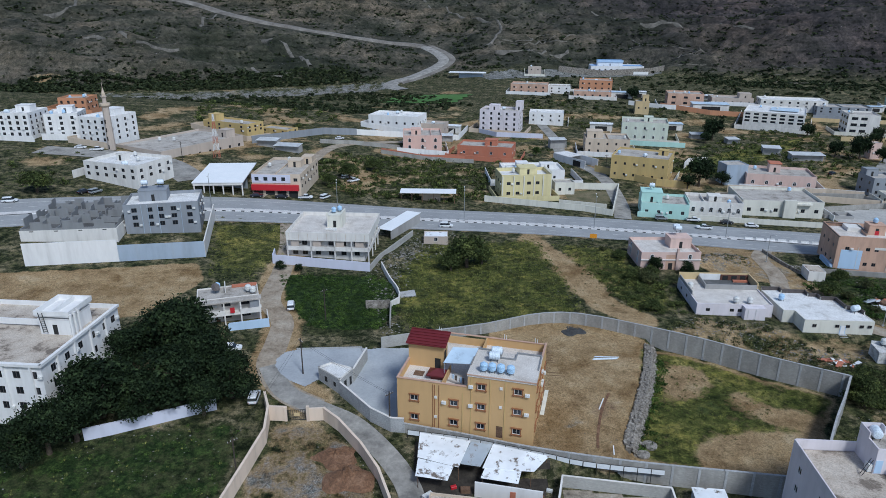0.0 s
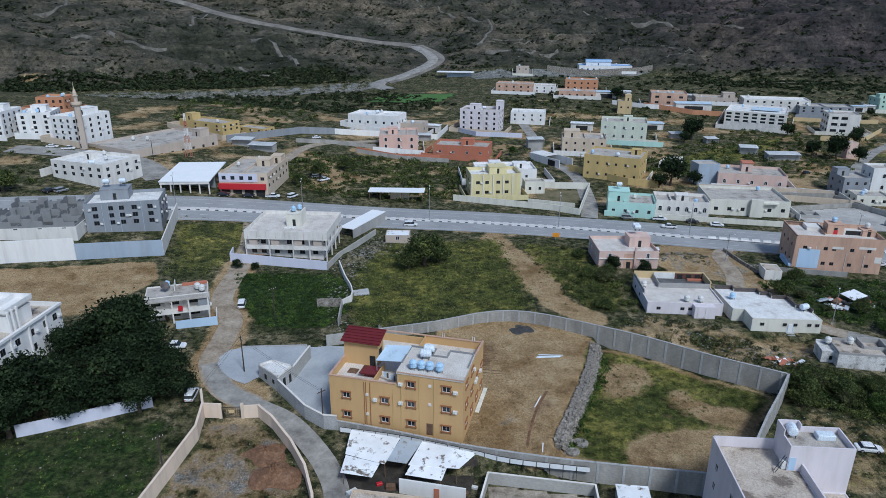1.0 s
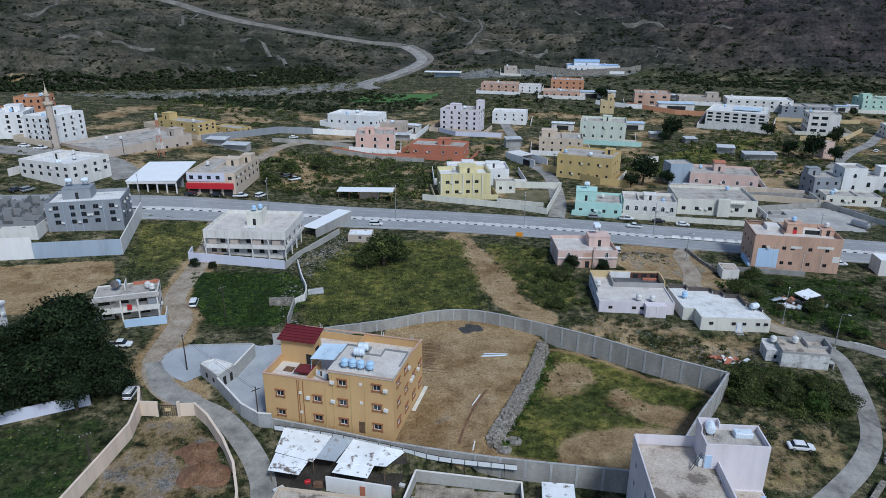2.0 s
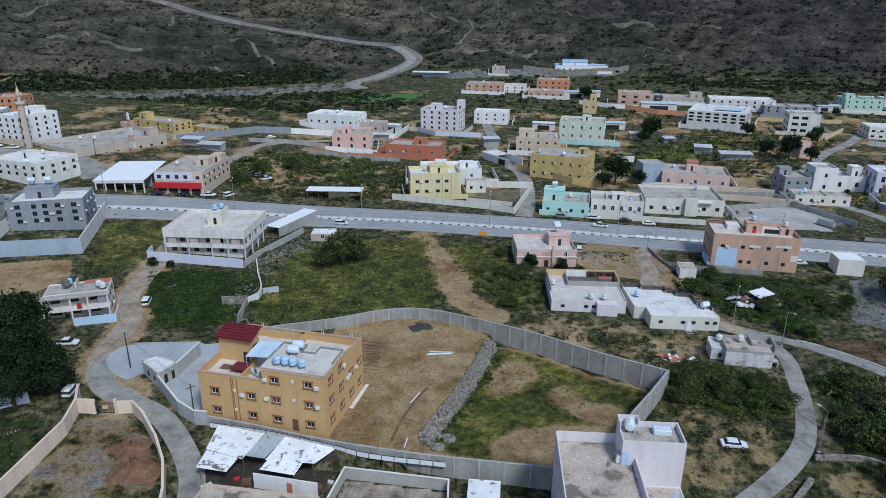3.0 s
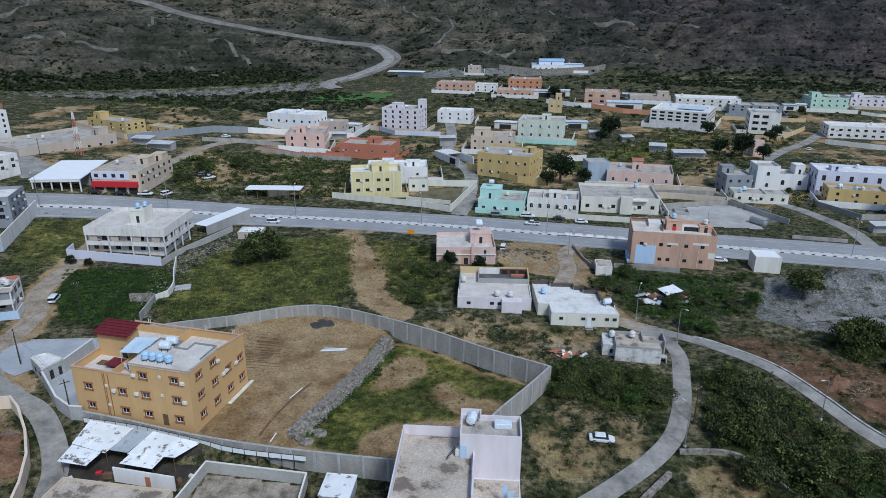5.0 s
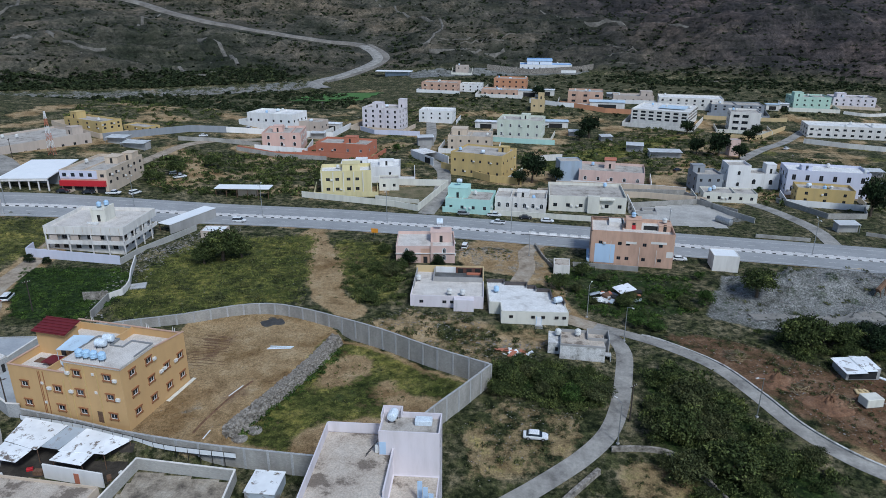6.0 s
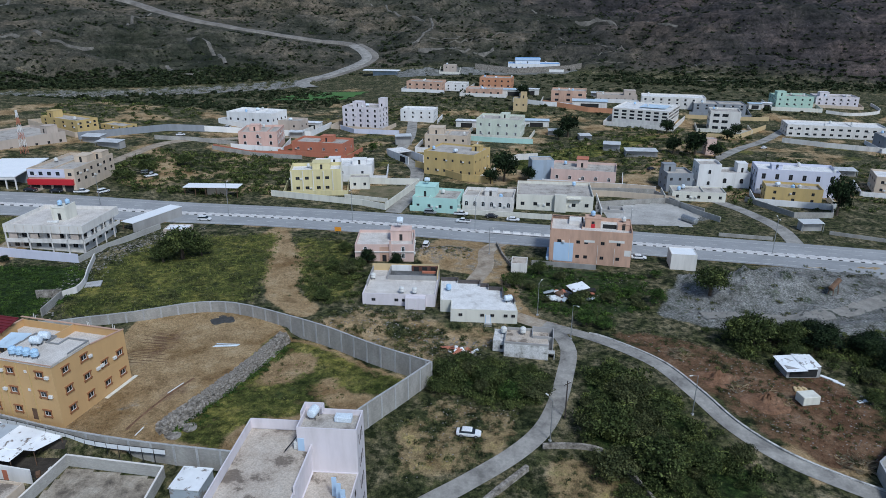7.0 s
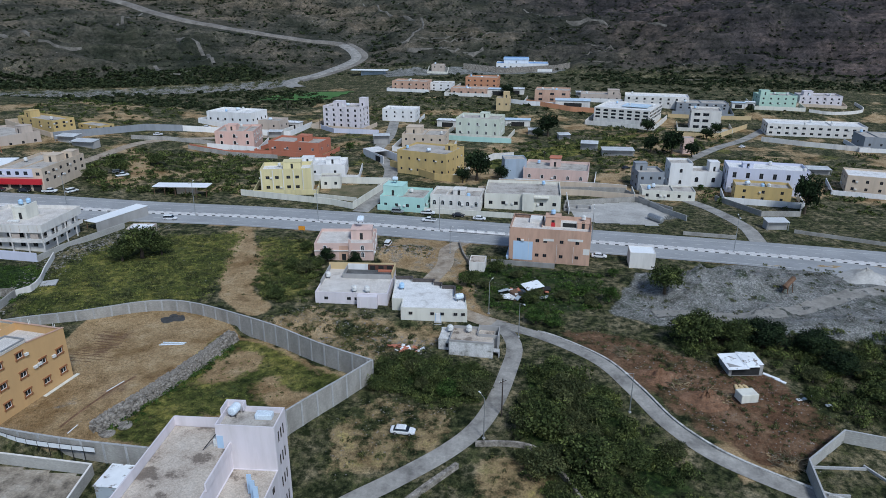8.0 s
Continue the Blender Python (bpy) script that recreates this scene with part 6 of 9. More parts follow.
VILLA = house("large white villa with a roof terrace and stair block", -80.1, 112.8, -4.7, 25.0, 24.2, 13.6, M_WHITE, 3, (8, [-9, -5, -1, 3, 7, 10], 3, 3), parapet=1.0, win=(1.3, 1.4), head=[(7.4, 3.4, 6.0, 6.6, 3.2)], roof=M_ROOFT, style="dark")
for px in (-9.5, -4.5, 0.5, 5.5, 10.5):
    part("fin", box(B(), px, px + 0.35, -12.5, -12.103, -0.6, 12.3), M_WHITE, VILLA)
for py in (-8, -3, 2, 7):
    part("fin", box(B(), 12.503, 12.85, py, py + 0.35, -0.6, 12.3), M_WHITE, VILLA)
part("roof_wall", box(B(), -12.2, 2.6, 3.0, 3.3, 12.2, 13.4), M_WHITE, VILLA)
vp = B()
for x0, x1, y0, y1 in ((4.0, 10.8, -0.4, -0.15), (4.0, 10.8, 6.95, 7.2), (4.0, 4.25, -0.15, 6.95), (10.55, 10.8, -0.15, 6.95), (7.3, 7.5, -0.15, 6.95)):
    box(vp, x0, x1, y0, y1, 16.003, 16.9)
part("head_parapet", vp, M_WHITE, VILLA)
for q in range(3):
    part("corner_fin", box(B(), 10.85, 11.25, -0.4 + 1.2 * q, -0.05 + 1.2 * q, 9.0, 16.4), M_WHITE, VILLA)
for k in range(9):
    part("ladder_rung", rod(B(), (5.3, -0.4 - 0.06 * k, 12.8 + 0.45 * k), (6.1, -0.4 - 0.06 * k, 12.8 + 0.45 * k), 0.05), M_IRON, VILLA)
part("roof_ladder", rod(rod(B(), (5.3, -0.35, 12.4), (5.3, -0.9, 16.8), 0.07), (6.1, -0.35, 12.4), (6.1, -0.9, 16.8), 0.07), M_IRON, VILLA)
part("head_cornice", box(B(), 4.1, 10.7, -0.3, 7.1, 15.75, 16.0), M_WHITE, VILLA)
part("cornice", box(box(B(), -12.8, 12.8, -12.6, -12.102, 12.4, 12.9), 12.502, 12.9, -12.6, 12.2, 12.4, 12.9), M_WHITE, VILLA)

# ---- roadside and town ----
house("white two-storey shop house with balconies above garages", -113.5, 236.5, -19.7, 23.5, 17.5, 18.6, M_OFFWHITE, 2, (6, 4, 3, 3), parapet=1.1, win=(1.3, 1.2), style="dark", roof=M_ROOFW, head=[(-3, 1, 3.2, 3.2, 2.6)])
house("white four-storey apartment house with dark window strips", -143, 286, -16.7, 13.8, 18, 26.5, M_WHITE, 4, (4, 4, 3, 3), parapet=1.0, win=(1.1, 1.3), style="dark", head=[(0, 4, 6, 6, 3)], roof=M_ROOFW)
house("white apartment house with dark window strips", -178, 285, 2, 12.5, 15.8, 28.1, M_WHITE, 4, (4, 4, 3, 3), parapet=1.0, win=(1.2, 1.9), style="dark", roof=M_ROOFW, head=[(0, 3, 6, 5, 2.8)])
house("white apartment house with dark window strips", -163, 290, 14, 13, 15, 27.0, M_WHITE, 4, (3, 4, 3, 3), parapet=1.0, win=(1.2, 1.9), style="dark", roof=M_ROOFW, head=[(0, 3, 6, 5, 2.8)])
house("orange three-storey house behind white apartments", -188.7, 350, 2, 14, 12.9, 25.4, M_ORANGE, 2, (4, 3, 3, 3), parapet=1.0, win=(1.2, 1.5), style="dark")
house("long low tan hall with a stained flat roof", -113.3, 287.2, -30.8, 28.7, 43, 15.6, M_TAN, 1, (4, 8, 0, 0), parapet=0.8, win=(1.2, 1.2), style="dark", base=9.0, head=[(8, 18, 5, 5, 3.2)], category="prayer hall", name="hall")
house("yellow villa with a square roof tower", -102.2, 325.3, -29, 28.6, 11, 17.6, M_YELLOW2, 2, (4, 3, 3, 3), parapet=0.9, win=(1.2, 1.5), style="dark", head=[(-11, 0, 5, 5, 3.2)])
house("white villa inside a walled compound", -26.4, 385, -17, 29, 17, 12.0, M_WHITE, 1, (6, 4, 3, 3), parapet=0.9, win=(1.2, 1.3), style="dark", roof=M_ROOFW)
SHOP = house("cream roadside shop building with a red fascia", -59.0, 245.0, -3, 17.5, 27, 14.2, M_BEIGE, 2, (5, 6, 3, 3), parapet=0.9, win=(1.4, 1.2), style="dark", head=[(3, 4, 5, 6, 2.4), (6.4, 9, 4, 5, 2.8)])
part("upper_front", box(B(), -8.7, 5.2, -13.7, -13.503, 5.6, 8.6), M_LAV, SHOP)
part("red_fascia", box(B(), -8.8, 8.2, -14.5, -13.52, 3.0, 5.0), M_RED, SHOP, "broad plain red shop fascia")
for k in range(4):
    part("shop_opening", box(B(), -8.2 + 4.2 * k, -5.0 + 4.2 * k, -13.6, -13.503, -0.2, 2.7), M_DARK, SHOP)
for k in range(4):
    part("upper_window", box(B(), -7.6 + 3.2 * k, -6.2 + 3.2 * k, -13.76, -13.703, 6.4, 7.7), M_GLASS, SHOP)
HALL = thing("canopy_hall", "open roadside hall with white sheet roof on columns", "canopy", -80.0, 239.5, gz(-78, 226), 4.0)
part("sheet_roof", box(B(), -8.8, 8.8, -12.6, 12.6, 0.0, 0.3), M_TINWHITE, HALL, at=pose(0, 0, 4.75, 2.6, 0, 0))
for k in range(6):
    part("column", box(B(), -8.4 + 3.3 * k, -8.0 + 3.3 * k, -12.2, -11.8, -0.5, 4.2), M_OFFWHITE, HALL)
part("back_wall", box(B(), -8.4, 8.4, -4.0, -3.7, -0.5, 4.4), M_GREY, HALL)
part("beam", box(B(), -8.5, 8.5, -12.45, -11.75, 3.3, 4.1), M_OFFWHITE, HALL)
SHED = thing("bus_shed", "long white-roofed open shed beside the highway", "shed", -5.9, 243.8, gz(-5.9, 242), -1.6)
part("sheet_roof", box(B(), -10.5, 10.5, -3.0, 3.0, 3.6, 3.85), M_TINWHITE, SHED)
for k in range(6):
    part("post", box(B(), -10 + 4 * k - 0.1, -10 + 4 * k + 0.1, -2.7, -2.5, -0.4, 3.6), M_WOOD, SHED)
part("back_room", box(B(), -2.5, 4.5, 0.0, 2.7, -0.4, 3.2), M_BEIGE, SHED)
house("pink two-storey apartment house with arched windows", -11.0, 336, 3.0, 19.0, 20.0, 10.5, M_ROSE, 2, (3, 4, 3, 3), parapet=1.0, win=(1.2, 1.3), kind="arch", style="dark", head=[(-3, 0, 5, 5, 2.8)])
house("low brick-red house with a flat roof", 21.3, 329, -13.1, 26.8, 15, 6.2, M_BRICKRED, 1, (4, 2, 2, 2), parapet=1.0, win=(1.2, 1.3), head=[(2, 2, 6, 5, 2.8)])
house("pale four-storey apartment house with a dark stair strip", 34.3, 401.7, -16.3, 23, 15.5, 12.8, M_LILAC, 4, (5, 3, 3, 3), parapet=0.9, win=(1.2, 1.5), style="dark", head=[(-4, 0, 6, 5, 3.0), (10, 4, 4, 5, 5.0)], ac=0.5)
house("white two-storey house beside a narrow street", 65.5, 430, -10.1, 21.5, 14, 7.1, M_WHITE, 2, (4, 3, 3, 3), parapet=0.8, win=(1.0, 1.2), style="dark", roof=M_ROOFW)
YG = house("pale yellow two-storey house with ribbed corner bay", 31.2, 258.2, 7.0, 19.6, 12.5, 9.4, M_PALEYEL, 2, ([-7, -3.4, 1.0, 4.4], 2, 3, 3), parapet=1.4, win=(1.5, 1.2), style="dark", roof=M_ROOFW, head=[(2.0, 2.5, 7, 6, 2.6)])
for k in range(7):
    part("rib", box(B(), 9.803, 10.1, -6.0 + 1.7 * k, -5.5 + 1.7 * k, 0, 10.6), M_CREAM, YG)
for bx in (-9.6, -5.2, -1.2, 2.8, 6.4):
    part("rib", box(B(), bx, bx + 0.4, -6.5, -6.253, 0, 9.2), M_CREAM, YG)
house("white walled house with stepped roofs", 38, 285, 3, 26, 15, 5.0, M_WHITE, 1, (3, 2, 3, 3), parapet=0.9, win=(1.0, 1.1), style="dark", roof=M_ROOFW, head=[(-4, 2, 5, 5, 2.4), (7, 1, 6, 5, 2.0)])
house("beige two-storey house with a stepped roof", 84, 345, -8, 22, 17, 7.2, M_BEIGE, 2, (5, 3, 3, 3), parapet=0.8, win=(1.0, 1.2), style="dark", head=[(-6, 2, 8, 8, 3.2)])
house("ochre two-storey house beside a dark tree", 88.1, 292, -25, 24.0, 19.0, 9.6, M_YELLOW2, 2, (6, 4, 3, 3), parapet=0.8, win=(0.9, 1.1), style="dark", head=[(8, 4, 4, 4, 2.2)])
house("pale green house with arched upper windows", 114.4, 383, -14, 25, 19, 9.4, M_PALEMINT, 2, (5, 4, 3, 3), parapet=1.0, win=(1.1, 1.2), kind="arch", head=[(2, 3, 5, 5, 2.6)])
AQUA = house("aqua house with a square roof room and yard wall", 80.5, 236.5, -12, 16.5, 14, 4.6, M_AQUA, 1, (4, 3, 3, 3), parapet=0.9, win=(1.1, 1.2), style="dark", head=[(-4.5, 0.5, 7.4, 7.0, 3.6)])
tank("lie", on(AQUA, -4.5, 0.5, 9.2))
house("low white house with arched front windows", 99.5, 238.5, -10.5, 18.6, 12, 4.4, M_OFFWHITE, 1, (6, 3, 3, 3), parapet=1.2, win=(1.2, 1.3), kind="arch", head=[(0.5, 1.5, 4.5, 5, 1.8)])
BB = house("broad beige villa with a columned front", 124.4, 243.5, -7, 28, 20, 4.6, M_CREAM, 1, (6, 4, 3, 3), parapet=1.0, win=(1.4, 1.3), style="dark")
part("portico", box(box(B(), 0.0, 4.2, -11.4, -10.003, -0.5, 6.6), 4.3, 9.6, -11.2, -10.003, 5.0, 5.5), M_CREAM, BB)
VI = house("pinkish villa with a small red-roofed lantern", 143, 281, -14, 27, 17, 4.6, M_PINK, 1, (5, 3, 3, 3), parapet=1.0, win=(1.2, 1.1), kind="arch", head=[(-1, 3, 4.5, 4.5, 3.4)])
part("lantern_roof", box(B(), -3.6, 1.6, 0.4, 5.6, 4.6 - VI.location.z + 2.5, 4.6 - VI.location.z + 3.1, 0.2), M_BRICKRED, VI)
house("grey-blue cube house at a compound corner", 124.5, 283, 5, 9.5, 8, 7.5, M_BLUEGREY, 1, (0, 1, 0, 1), parapet=0.3)
SC = house("long white three-storey school with window bands", 211, 430, -28, 34.5, 35, 9.0, M_OFFWHITE, 3, (7, 9, 3, 3), parapet=0.8, win=(2.9, 1.5), style="dark", roof=M_ROOFW, category="school", name="school")
part("blue_roof", box(B(), -3, 13, -6, 8, 10.6, 10.9), M_TINBLUE, SC)
house("pale wing of the school behind a blue roof", 240, 470, -14, 42, 18, 10.5, M_OFFWHITE, 2, (8, 4, 3, 3), parapet=0.8, win=(1.4, 1.4), style="dark", roof=M_ROOFW)
house("white cube-shaped three-storey house with deep loggias", 252, 408, -16, 17, 17, 10.2, M_OFFWHITE, 3, ([-5, 0], 3, 3, 3), parapet=0.8, win=(3.4, 1.7), style="dark")
house("unfinished grey concrete house", 266, 455, -11, 33, 16, 8.0, M_GREY, 2, (6, 3, 3, 3), parapet=0.6, win=(1.4, 1.3), style="dark")
house("peach three-storey house beside a blue shed", 170, 482, -12, 24, 18, 13.0, M_SALMON, 2, (3, 3, 3, 3), parapet=0.9, win=(2.6, 1.5), style="dark")
house("pale house with a stepped parapet", 205, 487, -10, 28, 15, 9.5, M_TAN, 1, (5, 3, 3, 3), parapet=0.9, style="dark", head=[(9, 0, 8, 8, 3.5)])
BLUEH = house("low blue-roofed house on a knoll", 168, 676, -6, 50, 22, 15.0, M_WHITE, 1, (9, 4, 3, 3), parapet=0.5, win=(1.6, 1.4), roof=M_ROOFBLUE, style="dark", head=[(-6, 3, 24, 12, 4.6)])
part("blue_roof", box(B(), -18.2, 6.2, -3.2, 9.2, 14.9 - BLUEH.location.z + 4.4, 15.1 - BLUEH.location.z + 4.5), M_ROOFBLUE, BLUEH)
part("blue_fascia", box(B(), -18.4, 6.4, -3.6, -3.1, 14.9 - BLUEH.location.z + 2.9, 15.1 - BLUEH.location.z + 4.6), M_BLUEPAINT, BLUEH)
part("blue_band", box(B(), -25.4, 25.4, -11.6, -11.003, 2.6, 3.6), M_ROOFBLUE, BLUEH)
house("orange two-storey house on the slope", 67, 535, -12, 27.9, 17, 13.0, M_SALMON, 2, (5, 3, 3, 3), parapet=0.9, win=(1.4, 1.4), style="dark")
house("white house on the slope", 91, 540, -10, 17, 14, 11.0, M_WHITE, 2, (3, 3, 3, 3), parapet=0.9, style="dark")
house("orange two-storey house on the slope", 124, 560, -12, 26, 17, 13.5, M_ORANGE, 2, (5, 3, 3, 3), parapet=0.9, win=(1.4, 1.4), style="dark")
house("peach one-storey house on the slope", 112, 515, -10, 27, 16, 10.0, M_SALMON, 1, (5, 3, 3, 3), parapet=0.9, win=(1.4, 1.4), style="dark")
house("small tan house above the village", 86, 655, -6, 12, 10, 15.0, M_TAN, 1, (2, 2, 2, 2), parapet=0.6, style="dark")
FS = thing("far_shed", "white-roofed open shed below the hill road", "shed", 22, 640, gz(22, 640), -8)
part("sheet_roof", box(B(), -17, 17, -5, 5, 4.0, 4.5), M_TINWHITE, FS)
part("back_wall", box(B(), -8, 14, -2, 4.5, -1, 4.0), M_BLUEGREY, FS)
house("dark grey unplastered two-storey house", 178.5, 268, 0, 10.5, 11, 6.0, M_GREY, 2, (3, 3, 2, 2), parapet=0.8, style="dark", head=[(-2.5, 3, 5, 4, 3.0)])
house("white house with dotted corner trim", 192.5, 272, -6, 9, 10, 8.8, M_WHITE, 2, (1, 2, 2, 2), parapet=0.9, kind="arch", style="dark")
house("white house with dotted corner trim and arched windows", 203.5, 274, -6, 13.5, 10, 4.8, M_WHITE, 1, (2, 2, 2, 2), parapet=0.9, kind="arch", win=(1.4, 1.5), style="dark", head=[(4.5, 2, 4, 5, 3.8)])
house("lavender-white two-storey house with shaded bays", 225, 264, -14, 30, 14, 8.6, M_LAV, 2, (6, 3, 3, 3), parapet=1.0, win=(1.4, 2.2), style="dark", roof=M_ROOFW, head=[(-7, 0, 4, 4, 1.8)])
house("mustard yellow house beside a dark tree", 218, 250, -16, 20.1, 9.6, 4.6, M_YELLOW2, 2, (3, 2, 2, 2), parapet=0.9, style="dark")
house("long beige house with salmon ground floor", 276, 262, -22, 34, 15, 5.4, M_BEIGE, 2, (7, 3, 3, 3), parapet=0.8, style="dark", roof=M_ROOFW)
house("mint green two-storey house at the hill foot", 322, 470, -8, 24, 17, 11.4, M_MINT, 2, (5, 3, 3, 3), parapet=0.9, style="dark", head=[(-7, 1, 6, 6, 3)])
house("pale two-storey house at the hill foot", 354, 474, -12, 27, 16, 10.5, M_LILAC, 2, (6, 3, 3, 3), parapet=0.9, style="dark", head=[(-7, 1, 6, 6, 3)])
house("long white two-storey compound building", 308, 388, -14, 52, 17, 5.2, M_OFFWHITE, 2, (12, 4, 3, 3), parapet=0.8, win=(1.8, 1.2), style="dark", roof=M_ROOFW)
house("low cream house with a shaded front", 182.2, 252.5, -8.9, 20, 9, 2.2, M_CREAM, 1, (5, 2, 2, 2), parapet=0.5, style="dark")
house("pale kiosk beside dark trees", 217.5, 336, 0, 5, 5, 6.5, M_PINK, 1, (1, 1, 1, 1), parapet=0.3, style="dark")


# ---- minaret ----
MIN = thing("minaret", "tall tan minaret with a balcony and pointed cap", "minaret", -135.5, 270.5, 12.0, -16)
part("shaft", lathe(B(), [(1.6, -1), (1.5, 6), (1.3, 17), (1.3, 19.6)], 8), M_TAN, MIN)
part("gallery", lathe(B(), [(1.3, 19.6), (1.9, 20.2), (2.0, 20.4), (2.0, 21.2), (1.1, 21.2)], 8), M_BEIGE, MIN)
part("lantern", lathe(B(), [(0.8, 21.1), (0.8, 23.4), (1.15, 23.6), (1.15, 24.0), (0.7, 24.1)], 8), M_TAN, MIN)
part("cap", lathe(B(), [(0.7, 24.1), (0.75, 24.9), (0.4, 26.0), (0.12, 27.2), (0.05, 29.2)], 8), M_BEIGE, MIN)
for k in range(4):
    part("slit", box(B(), -0.2, 0.2, -1.55, -1.1, 3.0 + 3.4 * k, 4.6 + 3.4 * k), M_DARK, MIN)
MAST = thing("radio_mast", "red and white lattice radio mast", "radio mast", -93.5, 272, gz(-93.5, 272))
for k in range(6):
    bm = B()
    s0, s1 = 1.1 - 0.15 * k, 1.1 - 0.15 * (k + 1)
    z0, z1 = 3.0 * k, 3.0 * (k + 1)
    for a, b in ((-1, -1), (1, -1), (1, 1), (-1, 1)):
        rod(bm, (a * s0, b * s0, z0), (a * s1, b * s1, z1), 0.09, 4)
        rod(bm, (a * s0, b * s0, z0), (-b * s1, a * s1, z1), 0.06, 4)
    part("lattice_section", bm, M_BRICKRED if k % 2 == 0 else M_WHITE, MAST)

# ---- compound walls ----
wall_run("block_wall", [(-6, 132.6), (-1, 134.6), (10, 138), (20, 142.5), (28, 144), (36, 142), (47, 136.5), (57, 130.8), (68, 123), (80.5, 115.6)], 3, 0.3, M_BLOCK, "long curving grey block wall with pilasters", cap=M_CONC, pillar=3.8, top=2.6)
wall_run("block_wall", [(80.5, 115.6), (75, 108), (70, 101.5), (64, 93)], 3, 0.3, M_BLOCK, "grey block wall closing a weedy plot", cap=M_CONC, pillar=3.8, top=2.6)
wall_run("block_wall", [(-7.2, 101.9), (3, 99.0), (15, 95.2), (28, 92.2), (37, 90.6), (55, 88)], 2.6, 0.3, M_BLOCK, "grey block wall behind a sheet-roofed yard", cap=M_CONC, pillar=4.2, top=0.6)
wall_run("yard_wall", [(-20.0, 112.0), (-16.6, 108.2), (-13.4, 104.6), (-9.5, 102.0), (-7.2, 101.9)], 2.9, 0.3, M_CONC, "grey rendered wall beside the lane", cap=M_OFFWHITE)
wall_run("yard_wall", [(-18.0, 116.4), (-16.2, 124.4)], 3.0, 0.3, M_BLOCKL, "tall pale block wall between two paved yards", cap=M_OFFWHITE, smooth=False)
wall_run("yard_wall", [(-31.6, 127.7), (-18, 129.4), (-16.2, 124.6)], 0.35, 0.3, M_CONC, "low grey kerb wall behind a paved yard", smooth=False)
wall_run("yard_wall", [(-13.6, 129.8), (-6, 132.6)], 2.6, 0.35, M_BLOCKL, "pale block wall with a square end pillar", smooth=False)
wall_run("gate_wall", [(-33.5, 108), (-31.9, 104), (-31.1, 98), (-32.3, 91), (-33.6, 84), (-36, 72)], 3.0, 0.35, M_CREAMPINK, "curving cream-pink yard wall", cap=M_CREAMPINK)
wall_run("gate_wall", [(-22, 104.6), (-20.5, 103.2), (-18.8, 101.7), (-14.1, 95.7), (-10.7, 90.1), (-8.4, 84), (-6, 72)], 2.6, 0.35, M_CREAMPINK, "curving cream-pink yard wall beside the lane", cap=M_CREAMPINK)
wall_run("gate_wall", [(-31.9, 104), (-28.6, 104)], 3.0, 0.35, M_CREAMPINK, "cream-pink gate wall", smooth=False)
wall_run("gate_wall", [(-25.0, 104.2), (-22, 104.6)], 2.6, 0.35, M_CREAMPINK, "cream-pink gate wall", smooth=False)
wall_run("white_wall", [(-110, 163.5), (-88, 169.2)], 6.2, 0.3, M_WHITE, "tall white boundary wall of a plot", smooth=False)
wall_run("white_wall", [(-88, 169.2), (-66.8, 175.2)], 4.6, 0.3, M_BLUEGREY, "pale grey boundary wall of a plot", smooth=False)
wall_run("white_wall", [(-66.8, 175.2), (-73.5, 205)], 4.6, 0.3, M_OFFWHITE, "pale boundary wall leading to the highway", smooth=False)
wall_run("white_wall", [(-48, 178), (-47.5, 173.5), (-20.5, 171.8)], 2.6, 0.3, M_LAV, "white yard wall before a balconied house", smooth=False)
wall_run("white_wall", [(-20.5, 171.8), (-18.5, 180), (-10, 203)], 1.8, 0.3, M_BLOCKL, "pale block yard wall beside a balconied house", smooth=False)
wall_run("garden_wall", [(-62, 97), (-58, 98.7), (-42.2, 106.4)], 2.4, 0.3, M_LAV, "pale garden wall under dark trees", smooth=False)
wall_run("cream_wall", [(15.5, 246.5), (38, 240.5), (52, 236.5), (61, 231.5)], 2.2, 0.3, M_CREAM, "cream compound wall beside the highway", smooth=False, cap=M_CREAM)
wall_run("cream_wall", [(61, 231.5), (72, 268)], 2.6, 0.3, M_CREAM, "cream compound wall along a side street", smooth=False, cap=M_CREAM)
wall_run("cream_wall", [(44, 268), (72, 268)], 2.6, 0.3, M_CREAM, "cream compound wall behind a lawn", smooth=False, cap=M_CREAM)
wall_run("cream_wall", [(86, 228.8), (105, 225.6), (140, 219.6)], 1.8, 0.3, M_CREAM, "cream front wall before low villas", smooth=False, cap=M_CREAM)
wall_run("aqua_wall", [(70, 231.5), (86, 228.8)], 2.0, 0.3, M_AQUA, "aqua front wall of a small house", smooth=False)
wall_run("beige_wall", [(108, 258), (150, 254), (172, 247)], 2.4, 0.3, M_BEIGE, "beige compound wall behind low villas", smooth=False)
wall_run("beige_wall", [(140, 240), (168, 246), (178, 232)], 2.0, 0.3, M_BLOCK, "grey block wall round a gravel lot", smooth=False)
wall_run("ochre_wall", [(69, 300), (90, 276), (103, 272)], 3.0, 0.3, M_YELLOW2, "ochre compound wall", smooth=False)
wall_run("grey_wall", [(-88, 305), (-62, 344), (-46, 352)], 3.4, 0.3, M_GREY, "long grey wall of a villa compound", smooth=False)
wall_run("white_compound_wall", [(-48, 352), (-20, 362), (8, 366), (14, 398)], 3.0, 0.3, M_WHITE, "white compound wall round a villa", smooth=False)
wall_run("mint_wall", [(96, 366), (108, 362), (130, 358)], 2.6, 0.3, M_AQUA, "mint compound wall before a pale house", smooth=False)
